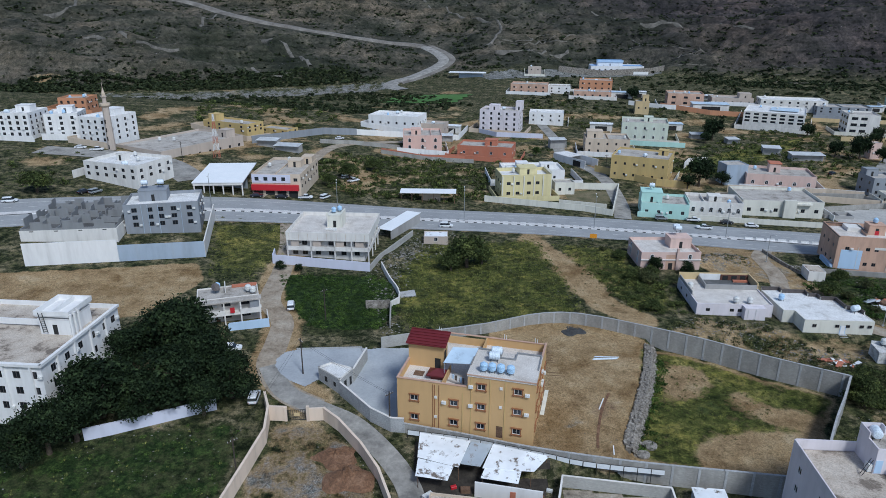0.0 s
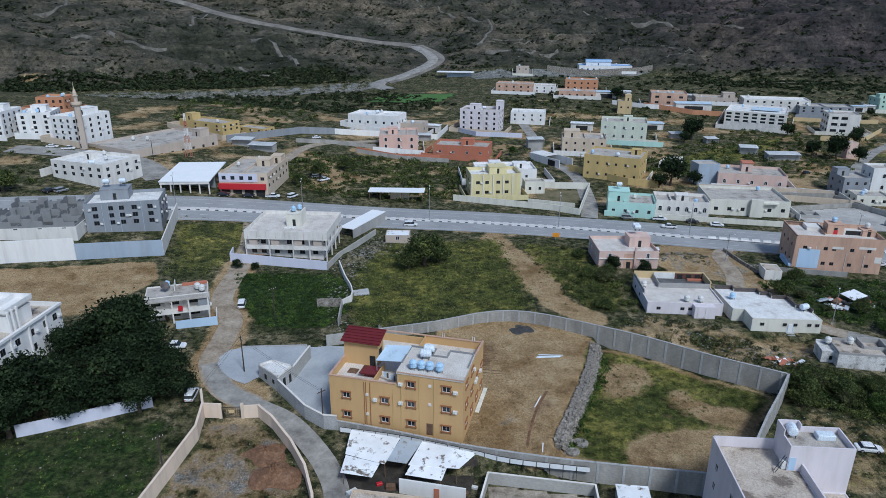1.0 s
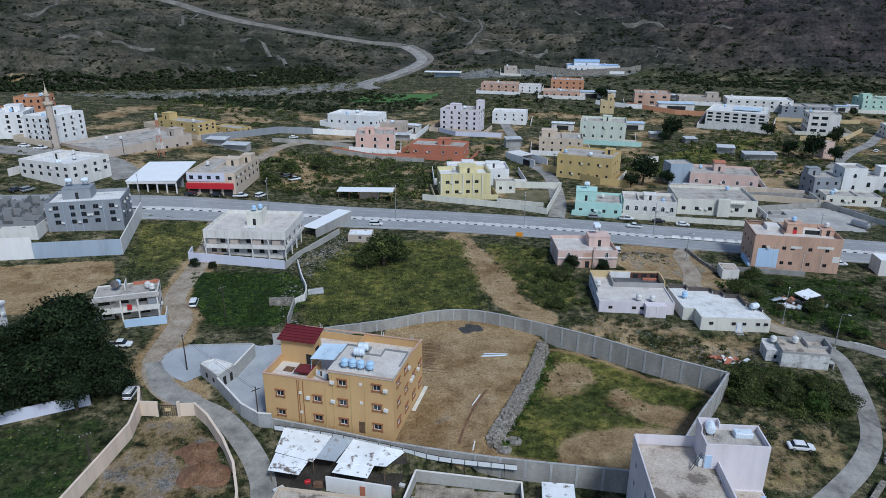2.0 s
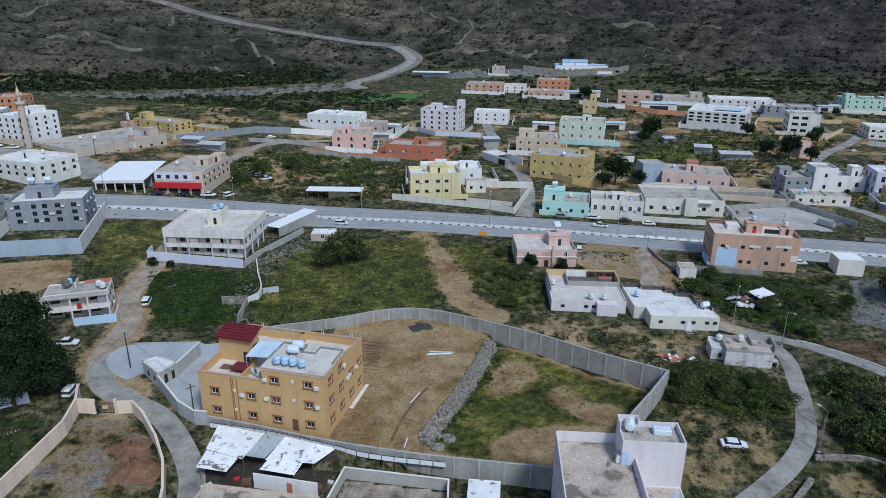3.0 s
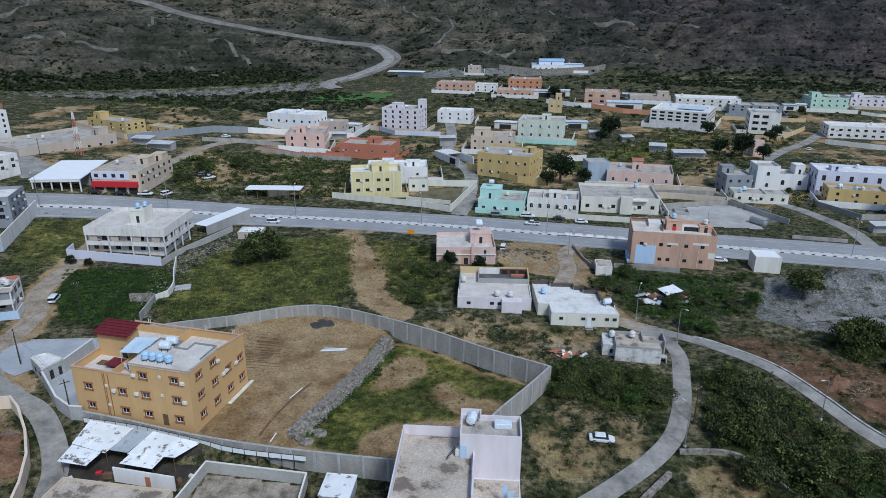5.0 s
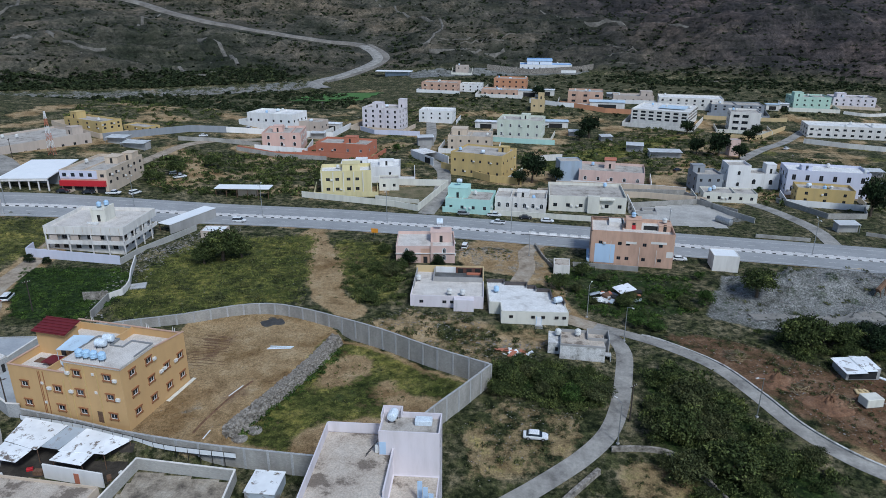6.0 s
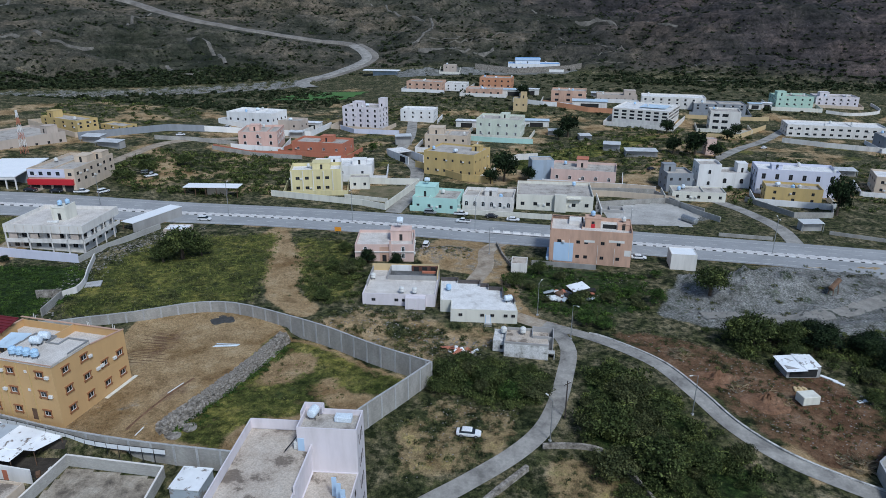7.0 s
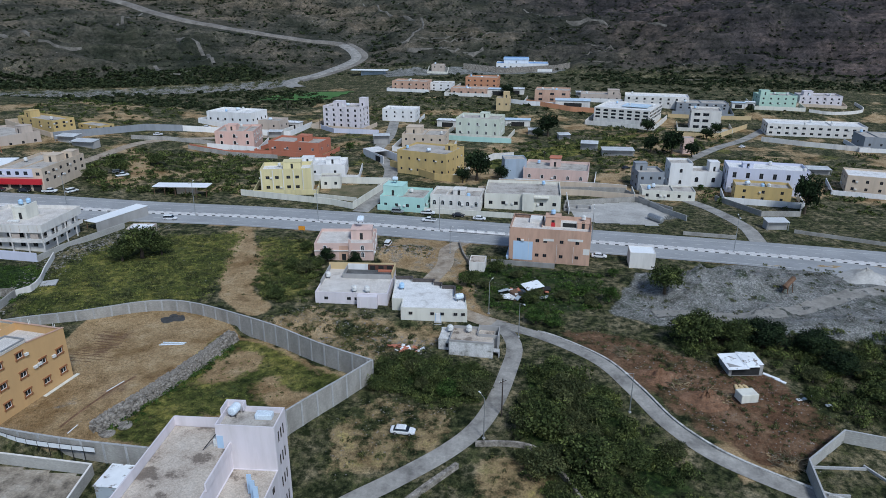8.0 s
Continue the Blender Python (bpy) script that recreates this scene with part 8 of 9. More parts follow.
places += sow(rng, [(142, 140), (210, 131), (200, 122), (150, 124)], 90, 1.4, 3.6, (0.8, 1.4))
places += sow(rng, [(40, 170), (56, 196), (64, 196), (62, 166), (60, 150), (48, 149)], 110, 0.8, 2.2, keep=clear)
for poly, n in ((P_BUSH, 26), (P_THICK, 12), ([(165, 128), (230, 128), (230, 98), (172, 102), (166, 112)], 16), ([(142, 140), (180, 134), (180, 124), (150, 124)], 8), ([(104, 178), (112, 178), (140, 172), (134, 148), (118, 142), (100, 152), (98, 168)], 12), ([(44, 196), (56, 198), (62, 190), (60, 165), (52, 170)], 6)):
    for x, y, s, q in sow(rng, poly, n, 0.45, 0.95, (0.7, 1.0), keep=clear):
        tree("scrub" if rng.random() < 0.6 else "scrub2", x, y, s, q, "bushy olive-green thorn tree in a thicket")
scatter("scrub_thicket", "dense dark green scrub thicket on rough ground", "shrubs", places, BIGB, L_SCRUB)
places = sow(rng, [(104, 178), (112, 178), (140, 172), (134, 148), (118, 142), (100, 152), (98, 168)], 260, 0.7, 1.9, keep=clear)
places += sow(rng, [(-44, 166), (-22, 169), (-14, 165), (-11.5, 146), (-15, 138), (-29, 136), (-35, 144), (-40, 154)], 520, 0.5, 1.5, (0.5, 0.9))
places += sow(rng, [(33, 98), (37, 106), (41, 117), (46.5, 131), (49, 130), (43, 113), (37, 98)], 70, 0.7, 1.5)
places += sow(rng, [(-78, 96), (-36, 104), (-34, 84), (-80, 80)], 70, 0.4, 1.0, (0.4, 0.8))
scatter("green_weeds", "fresh green weeds and low shrubs", "shrubs", places, BUSHES, L_GREEN)
places = sow(rng, [(48, 138), (62, 150), (90, 138), (92, 128), (82, 117), (68, 125)], 110, 0.5, 1.6, keep=clear)
places += sow(rng, [(-14, 169), (-6, 200), (30, 206), (56, 200), (62, 150), (26, 146), (-9, 139)], 200, 0.35, 0.9, (0.5, 0.8))
places += sow(rng, [(70, 76), (96, 106), (104, 96), (90, 74)], 80, 0.4, 1.0, keep=clear)
places += sow(rng, [(112, 140), (150, 126), (175, 104), (160, 88), (140, 90), (110, 128)], 120, 0.4, 1.1, keep=clear)
places += sow(rng, [(-74, 206), (-48, 208), (-45, 180), (-50, 158), (-64, 160)], 90, 0.4, 0.9, (0.4, 0.7))
places += sow(rng, [(98, 206), (112, 200), (140, 190), (134, 176), (108, 182)], 40, 0.5, 1.4, keep=clear)
places += sow(rng, [(73, 190), (91, 191), (91, 183), (77, 183)], 90, 0.4, 1.0, (0.5, 0.8))
places += sow(rng, P_MEADOW, 520, 0.4, 1.5, (0.4, 0.8), keep=lambda x, y: waves(x, y, 14, 41) > 0.15) + sow(rng, P_MEADOW2, 120, 0.4, 1.4, (0.5, 0.9)) + sow(rng, P_STRIP, 110, 0.4, 1.0, (0.4, 0.7))
places += sow(rng, P_YARDGRASS, 60, 0.3, 0.7, (0.5, 0.8))
places += sow(rng, [(48, 138), (62, 150), (100, 140), (104, 132), (84, 122), (68, 125)], 70, 0.5, 1.8, keep=clear)
places += sow(rng, P_GRAVEL, 130, 0.4, 1.4) + sow(rng, P_DIRT, 150, 0.3, 1.2, keep=clear) + sow(rng, P_CARYARD, 70, 0.4, 1.2, keep=clear) + sow(rng, P_LOWYARD, 60, 0.3, 0.9, keep=clear)
scatter("scattered_weeds", "scattered olive weeds on dusty ground", "shrubs", places, BUSHES, L_OLIVE)
places = sow(rng, [(-45, 240), (-20, 236), (16, 246), (22, 300), (-6, 312), (-50, 300), (-58, 262)], 620, 0.9, 2.8, keep=clear)
places += sow(rng, [(-240, 200), (-122, 214), (-130, 262), (-240, 262)], 120, 1.0, 2.6, keep=clear)
places += sow(rng, [(88, 300), (190, 290), (260, 380), (200, 420), (130, 350), (100, 330)], 600, 1.0, 2.8, keep=clear)
places += sow(rng, [(-20, 300), (20, 305), (60, 300), (60, 380), (0, 370)], 80, 0.8, 2.0, keep=clear)
places += sow(rng, [(20, 430), (130, 400), (150, 460), (40, 500)], 220, 1.0, 2.8, keep=clear)
places += sow(rng, [(-130, 330), (-70, 345), (-60, 420), (-150, 430)], 200, 1.0, 3.0, keep=clear)
places += sow(rng, [(170, 250), (260, 226), (320, 300), (240, 330)], 260, 1.0, 2.6, keep=clear)
places += sow(rng, [(200, 120), (420, 60), (430, 330), (300, 340), (250, 225), (230, 150)], 200, 1.0, 3.0, keep=clear)
scatter("town_scrub", "olive scrub between the houses", "shrubs", places, LEAN, L_SCRUB)
places = sow(rng, [(-330, 460), (-60, 420), (20, 470), (-40, 590), (-240, 500)], 900, 1.5, 4.2, (0.5, 0.9), keep=clear)
places += sow(rng, [(60, 450), (330, 440), (420, 560), (250, 640), (60, 640)], 500, 1.4, 4.0, (0.5, 0.9), keep=clear)
places += sow(rng, [(-420, 455), (-240, 535), (-90, 600), (-62, 640), (-100, 650), (-230, 590), (-420, 520)], 2200, 2.0, 5.0, (0.5, 0.9), keep=lambda x, y: band(STREAM, 24, x, y) < 0.02)
places += sow(rng, [(210, 600), (300, 560), (520, 500), (560, 560), (380, 620), (230, 660)], 900, 1.5, 4.5, (0.5, 0.9))
scatter("valley_woods", "belt of dark thorn trees along the valley", "trees", places, FAR, L_WOODS)
HILLS = [(-620, 480), (-240, 540), (-60, 625), (0, 650), (210, 660), (420, 590), (680, 520), (760, 1000), (400, 1060), (-300, 1060), (-700, 900)]


def off_tracks(x, y):
    ok = band(FAR_ROAD, 16, x, y) < 0.02
    for t, w in TRACKS:
        ok &= band(t, w + 1, x, y) < 0.05
    return ok


places = sow(rng, HILLS, 15000, 0.9, 3.2, (0.5, 0.9), keep=lambda x, y: off_tracks(x, y) & (ridged(x, y, 70, 8) < 0.55 + 0.4 * waves(x, y, 30, 61)))
places += sow(rng, HILLS, 3200, 2.2, 4.6, (0.6, 0.9), keep=lambda x, y: off_tracks(x, y) & (ridged(x, y, 70, 8) < -0.1))
scatter("hill_scrub", "dark scrub dotted over rocky hillsides", "shrubs", places, [bush_variant(k + 60, 10, 0.36) for k in range(5)], L_WOODS)


# grass tufts
def tuft(seed, n):
    r = np.random.RandomState(seed)
    v, f = [], []
    for k in range(n):
        a, q = r.uniform(0, 6.28), r.uniform(0, 0.5)
        x, y, h, t = q * math.cos(a), q * math.sin(a), r.uniform(0.4, 1.0), r.uniform(0, 6.28)
        w, ln = 0.09, r.uniform(0.1, 0.45)
        b = len(v)
        v += [(x - w * math.sin(t), y + w * math.cos(t), 0), (x + w * math.sin(t), y - w * math.cos(t), 0), (x + ln * math.cos(t), y + ln * math.sin(t), h)]
        f.append((b, b + 1, b + 2))
    return np.array(v), np.array(f)


TUFTS = [tuft(k, 14) for k in range(6)]
places = sow(rng, P_MEADOW, 3600, 0.4, 1.0, (0.5, 0.9)) + sow(rng, P_YARDGRASS, 250, 0.3, 0.8, (0.5, 0.9)) + sow(rng, P_STRIP, 700, 0.4, 0.8, (0.5, 0.9)) + sow(rng, P_FRONT, 120, 0.4, 0.9, (0.5, 0.9)) + sow(rng, P_MEADOW2, 900, 0.4, 0.9, (0.5, 0.9))
scatter("meadow_grass", "rough green and straw-coloured meadow grass", "grass", places, TUFTS, L_GRASS)


# loose stones
def stone_variant(seed):
    r = np.random.RandomState(seed)
    bm = B()
    bmesh.ops.create_icosphere(bm, subdivisions=1, radius=0.5)
    for v in bm.verts:
        v.co *= r.uniform(0.65, 1.2)
        v.co.z *= 0.65
    bm.verts.index_update()
    v = np.array([tuple(q.co) for q in bm.verts])
    f = np.array([[q.index for q in fc.verts] for fc in bm.faces])
    bm.free()
    return v, f


STONES = [stone_variant(k) for k in range(6)]
places = sow(rng, [(-18, 178), (-9, 168), (-13, 146), (-9, 137), (-14, 136), (-17, 150), (-22, 172)], 260, 0.2, 0.9)
places += sow(rng, [(140, 144), (150, 172), (190, 180), (210, 170), (200, 134), (160, 138)], 2600, 0.2, 0.8)
places += sow(rng, [(76, 136), (100, 140), (104, 134), (84, 128)], 180, 0.2, 0.8, keep=clear)
places += sow(rng, [(-12, 200), (-2, 204), (-6, 182), (-14, 178)], 160, 0.3, 1.0)
places += sow(rng, [(72, 190), (92, 192), (92, 182), (76, 182)], 420, 0.2, 0.8)
places += sow(rng, [(-20, 176), (-14, 190), (-8, 188), (-10, 174)], 260, 0.25, 0.9)
places += sow(rng, [(70, 80), (100, 106), (84, 110)], 90, 0.15, 0.5, keep=clear)
places += sow(rng, [(125, 136), (170, 112), (158, 90), (140, 98)], 260, 0.15, 0.6, keep=clear)
places += sow(rng, [(-330, 445), (-230, 494), (-66, 590), (-40, 630), (-60, 612), (-230, 512), (-330, 462)], 900, 0.6, 2.4)
places += sow(rng, [(48, 138), (62, 150), (100, 140), (104, 132), (84, 122), (68, 125)], 900, 0.15, 0.65, keep=clear)
places += sow(rng, P_DIRT, 600, 0.1, 0.45, keep=clear)
places += sow(rng, P_MEADOW, 160, 0.15, 0.5) + sow(rng, P_PAD, 120, 0.08, 0.3) + sow(rng, P_FRONT, 160, 0.12, 0.5) + sow(rng, P_GATE, 160, 0.08, 0.3) + sow(rng, P_CARYARD, 160, 0.1, 0.4, keep=clear) + sow(rng, P_VERGE, 260, 0.12, 0.6, keep=clear)
places += sow(rng, [(96, 206), (112, 202), (112, 182), (98, 182)], 200, 0.15, 0.6, keep=clear) + sow(rng, [(-14, 206), (4, 210), (4, 190), (-10, 180)], 260, 0.15, 0.8)
places += sow(rng, HILLS, 1800, 0.5, 1.8, (0.5, 1.0), keep=lambda x, y: ridged(x, y, 70, 8) > 0.1) + sow(rng, [(-330, 470), (-228, 512), (-97, 572), (-60, 600), (-62, 622), (-100, 598), (-228, 536), (-330, 494)], 1500, 0.6, 2.2)
scatter("loose_stones", "pale loose stones and rubble", "stones", places, STONES, L_ROCK)


# ---- yards, sheds and loose things ----
def patch(name, poly, material, lift, label, category, cell=0.6, skirt=0.0):
    """A paved area draped on the land."""
    xs, ys = [p[0] for p in poly], [p[1] for p in poly]
    gx, gy = np.meshgrid(np.arange(min(xs), max(xs) + cell, cell), np.arange(min(ys), max(ys) + cell, cell))
    ix = np.arange(gx.size).reshape(gx.shape)
    q = np.stack([ix[:-1, :-1], ix[:-1, 1:], ix[1:, 1:], ix[1:, :-1]], -1).reshape(-1, 4)
    cx, cy = gx.ravel()[q].mean(1), gy.ravel()[q].mean(1)
    q = q[inside(poly, cx, cy)]
    used, inv = np.unique(q, return_inverse=True)
    v = np.stack([gx.ravel()[used], gy.ravel()[used], terrain(gx.ravel()[used], gy.ravel()[used]) + lift], -1)
    return tagged(new(name, arrays(name, v, inv.reshape(-1, 4), material, True)), label, category, kind="structure")


patch("paved_yard", [(-31.4, 127.6), (-33.8, 126.4), (-35.0, 123.6), (-34.6, 120.8), (-32.9, 118.1), (-30.4, 115.8), (-27.4, 114.2), (-25, 116.7), (-20, 112.2), (-13.3, 105), (-9.4, 102.6), (-6.5, 102.4), (-5, 112), (-3, 122), (-4, 130), (-13.6, 129.6), (-16.4, 128.8), (-18, 129.3)], M_PAVE, 0.12, "pale poured concrete yard", "yard", 0.25)
patch("paved_yard", [(142, 240), (168, 245.5), (177, 231), (168, 216), (140, 220)], M_GRAVEL, 0.1, "dusty grey gravel lot", "yard", 1.2)

ANNEX = thing("annex", "low grey rendered annex with a white-edged wedge-shaped roof", "outbuilding", -21.5, 115.4, gz(-21.5, 115.4))
an = [(-25.0, 116.7), (-20.0, 112.0), (-18.0, 116.3), (-22.6, 118.6)]
an = [(x + 21.5, y - 115.4) for x, y in an]


def prism(bm, poly, z0, z1):
    lo, hi = [bm.verts.new((x, y, z0)) for x, y in poly], [bm.verts.new((x, y, z1)) for x, y in poly]
    bm.faces.new(lo[::-1])
    bm.faces.new(hi)
    for k in range(len(poly)):
        n = (k + 1) % len(poly)
        bm.faces.new((lo[k], lo[n], hi[n], hi[k]))
    return bm


part("wall", prism(B(), an, -0.6, 3.0), M_CONC, ANNEX)
part("roof", prism(B(), [(x * 0.9 + 0.005, y * 0.9 + 0.05) for x, y in an], 3.003, 3.06), M_ROOFW, ANNEX)
for k in range(4):
    (x0, y0), (x1, y1) = an[k], an[(k + 1) % 4]
    ln = math.hypot(x1 - x0, y1 - y0)
    at = pose(x0, y0, 0, 0, 0, math.degrees(math.atan2(y1 - y0, x1 - x0)))
    part("roof_edge", box(B(), 0.0, ln, 0.0, 0.3, 3.003, 3.3), M_OFFWHITE, ANNEX, at=at)
    if k in (0, 1):
        part("opening", box(B(), ln * 0.3, ln * 0.3 + 0.8, -0.03, -0.003, 0.9 if k == 0 else 0.1, 2.0), M_DARK, ANNEX, at=at)
        part("opening", box(B(), ln * 0.7, ln * 0.7 + 0.7, -0.03, -0.003, 1.0 if k == 0 else 0.1, 1.9), M_DARK, ANNEX, at=at)

# iron gate
GATE = thing("iron_gate", "black iron bar gate between cream pillars", "gate", -26.8, 104.1, gz(-26.8, 104.1), 3)
part("gate_frame", box(box(box(box(B(), -1.7, -1.6, -0.04, 0.04, 0.1, 2.3), 1.6, 1.7, -0.04, 0.04, 0.1, 2.3), -1.6, 1.6, -0.04, 0.04, 0.1, 0.2), -1.6, 1.6, -0.04, 0.04, 2.2, 2.3), M_IRON, GATE)
for k in range(9):
    part("bar", box(B(), -1.45 + 0.36 * k - 0.025, -1.45 + 0.36 * k + 0.025, -0.025, 0.025, 0.2, 2.2), M_IRON, GATE)
part("brass_panel", box(B(), -0.5, 0.5, -0.05, -0.03, 1.0, 1.7), M_SAND, GATE)
for sx in (-2.0, 2.0):
    part("gate_pillar", box(B(), sx - 0.28, sx + 0.28, -0.28, 0.28, -0.6, 3.0, 0.04), M_CREAMPINK, GATE)


def heap(name, label, x, y, r, h, material, seed, rough=0.3):
    """A loose tipped heap with a lumpy skin."""
    n, m = 26, 12
    rng = np.random.RandomState(seed)
    bm = B()
    rings = []
    for j in range(m + 1):
        t = j / m
        ring = []
        for i in range(n):
            a = 2 * math.pi * i / n
            rr = r * t * (1 + 0.15 * math.sin(3 * a + seed) + 0.1 * math.sin(5 * a + 2 * seed))
            px, py = rr * math.cos(a), rr * math.sin(a) * 0.8
            z = h * (1 - t) ** 1.3 * (1 + rough * rng.normal()) if t < 1 else -0.3
            ring.append(bm.verts.new((px, py, z)))
        rings.append(ring)
    for a, b in zip(rings, rings[1:]):
        for i in range(n):
            bm.faces.new((a[i], b[i], b[(i + 1) % n], a[(i + 1) % n]))
    bmesh.ops.remove_doubles(bm, verts=bm.verts, dist=0.01)
    ob = part(name, bm, material)
    for p in ob.data.polygons:
        p.use_smooth = True
    ob.matrix_basis = pose(x, y, gz(x, y))
    return tagged(ob, label, "heap")


heap("soil_mound", "heap of red-brown soil in a walled yard", -15.8, 90.5, 4.6, 1.8, M_REDSOIL, 3, 0.22)
heap("soil_mound", "spread of red-brown soil in a walled yard", -18.6, 95.6, 4.2, 0.7, M_REDSOIL, 5, 0.35)
heap("gravel_heap", "grey gravel heap beside the highway", 214, 172, 8, 2.6, M_GRAVEL, 10, 0.15)
heap("gravel_heap", "dark gravel heap beside the highway", 226, 168, 7, 2.4, M_GRAVEL, 11, 0.15)
heap("soil_mound", "red soil and rubble heap on rough ground", 147, 110.5, 5.0, 1.3, M_REDSOIL, 12, 0.4)
heap("soil_mound", "red-brown soil heap with dead branches", 140, 118, 4.5, 1.4, M_REDSOIL, 13, 0.4)


def brush_pile(x, y, r, n, seed, label):
    rng = np.random.RandomState(seed)
    bm = B()
    for _ in range(n):
        a, q, t = rng.uniform(0, 6.28), r * math.sqrt(rng.random()) * 0.7, rng.uniform(0, 6.28)
        ln, z = rng.uniform(0.6, 1.6), rng.uniform(0, 0.7) * (1 - q / r)
        p = Vector((q * math.cos(a), q * math.sin(a), z))
        rod(bm, p, p + Vector((ln * math.cos(t), ln * math.sin(t), rng.uniform(-0.1, 0.5))), rng.uniform(0.03, 0.07), 4)
    ob = part("brush_pile", bm, L_DRY)
    ob.matrix_basis = pose(x, y, gz(x, y))
    return tagged(ob, label, "brushwood", kind="stuff")


brush_pile(155.2, 93.2, 4.0, 160, 1, "pale heap of dry cut branches")
brush_pile(142.5, 115.5, 4.0, 130, 2, "brown heap of dry cut branches")
brush_pile(149, 111, 4.5, 130, 3, "brown heap of dry cut branches")
brush_pile(135, 127.5, 3.5, 180, 4, "tall dry grass and dead brushwood")

# rubble retaining wall, stone by stone
RUB = wall_run("rubble_wall", [(45.8, 133.6), (42.2, 121), (37.2, 109), (32.0, 97)], 0, 0.9, M_RUBBLE, "rough dry-stone retaining wall of dark rubble", top=-0.55, gap=2.0)


def stone_mesh(seed):
    r = random.Random(seed)
    bm = B()
    bmesh.ops.create_cube(bm, size=1.0)
    bmesh.ops.bevel(bm, geom=list(bm.edges), offset=0.2, segments=1, affect="EDGES")
    for v in bm.verts:
        v.co += Vector((r.uniform(-0.1, 0.1), r.uniform(-0.1, 0.1), r.uniform(-0.1, 0.1)))
    me = bpy.data.meshes.new("stone")
    bm.to_mesh(me)
    bm.free()
    me.materials.append(M_RUBBLE)
    return me


SM = [stone_mesh(k) for k in range(6)]
wall_line = curve([(46.2, 133.6), (42.2, 121), (37.2, 109), (32.0, 97)], 0.56)
cnt = 0
rest_v, rest_f = [], []
for i, p in enumerate(wall_line[:-1]):
    d = wall_line[i + 1] - p
    d = d / np.linalg.norm(d)
    o = np.array((-d[1], d[0]))
    for row in range(7):
        s = RND.uniform(0.5, 0.85)
        lean = 0.35 + 0.26 * (4 - row) if row < 5 else (-0.25, -0.8)[row - 5]
        q = p + o * (lean + RND.uniform(-0.14, 0.16)) + d * RND.uniform(-0.2, 0.2)
        m = pose(q[0], q[1], -2.35 + 0.46 * min(row, 4) + RND.uniform(-0.07, 0.07), RND.uniform(-20, 20), RND.uniform(-20, 20), RND.uniform(0, 360)) @ Matrix.Diagonal((s, s * RND.uniform(0.7, 1.1), s * 0.85, 1))
        me = SM[RND.randrange(6)]
        if cnt < 296 and i > 8:
            shared("stone", me, RUB, m)
            cnt += 1
        else:
            base = len(rest_v)
            rest_v += [tuple(m @ v.co) for v in me.vertices]
            rest_f += [[base + k for k in f.vertices] for f in me.polygons]
rest = bpy.data.meshes.new("stone_rest")
rest.from_pydata(rest_v, [], rest_f)
rest.materials.append(M_RUBBLE)
rest_ob = new("stone_rest", rest)
rest_ob.parent = RUB
tagged(rest_ob, kind="stuff")
part("footing", box(B(), -0.5, 0.5, -0.2, 0.5, 0, 0.5, 0.05), M_CONC, RUB, at=pose(35.4, 101.8, -2.75, 0, 0, 66) @ Matrix.Diagonal((9.0, 1.2, 0.9, 1)))

# sheet-roofed yard behind the block wall
YARD = thing("sheet_roofed_pen", "ramshackle pen under patched white roofing sheets", "shed", 6.0, 93.0, -2.8, -12)


def sheet(name, pts, material, label=""):
    bm = B()
    vs = [bm.verts.new(p) for p in pts]
    up = [bm.verts.new(Vector(p) + Vector((0, 0, 0.07))) for p in pts]
    n = len(pts)
    bm.faces.new(up)
    bm.faces.new(vs[::-1])
    for i in range(n):
        bm.faces.new((vs[i], vs[(i + 1) % n], up[(i + 1) % n], up[i]))
    return part(name, bm, material, YARD, label)


def loc(x, y, z):
    return YARD.matrix_basis.inverted() @ Vector((x, y, z))


sheet("roof_sheet", [loc(*p) for p in ((-4.4, 92.7, 0.35), (2.4, 90.3, 0.2), (4.6, 96.6, 0.75), (-4.2, 98.8, 0.8))], M_TIN, "rust-spotted white roofing sheet")
sheet("roof_sheet", [loc(*p) for p in ((2.5, 91.3, 0.15), (6.0, 90.6, 0.1), (8.3, 95.7, 0.6), (4.7, 96.5, 0.65))], M_TINGREY, "dull grey roofing sheet")
sheet("roof_sheet", [loc(*p) for p in ((6.3, 90.0, 0.3), (14.6, 89.2, 0.25), (17.6, 92.8, 0.55), (8.4, 95.7, 0.75))], M_TIN, "white roofing sheet")
sheet("roof_sheet", [loc(*p) for p in ((5.9, 87.9, 0.05), (11.8, 86.6, 0.0), (12.6, 89.4, 0.2), (6.8, 90.4, 0.25))], M_TIN, "white roofing sheet laid crooked")
sheet("roof_sheet", [loc(*p) for p in ((-4.6, 88.4, 0.0), (0.6, 87.4, -0.1), (1.6, 90.6, 0.1), (-4.3, 92.6, 0.2))], M_TIN, "torn white roofing sheet")
for k, (x, y) in enumerate(((-4.2, 92.9), (-4.0, 98.4), (2.4, 90.6), (4.5, 96.3), (8.2, 95.4), (17.2, 92.8), (14.2, 89.5), (6.2, 88.4), (11.6, 87.2), (-4.2, 88.8))):
    p = loc(x, y, -2.8)
    part("post", cyl(B(), 0.07, 0.06, -0.4, 3.1, 6, p.x, p.y), M_WOOD, YARD)
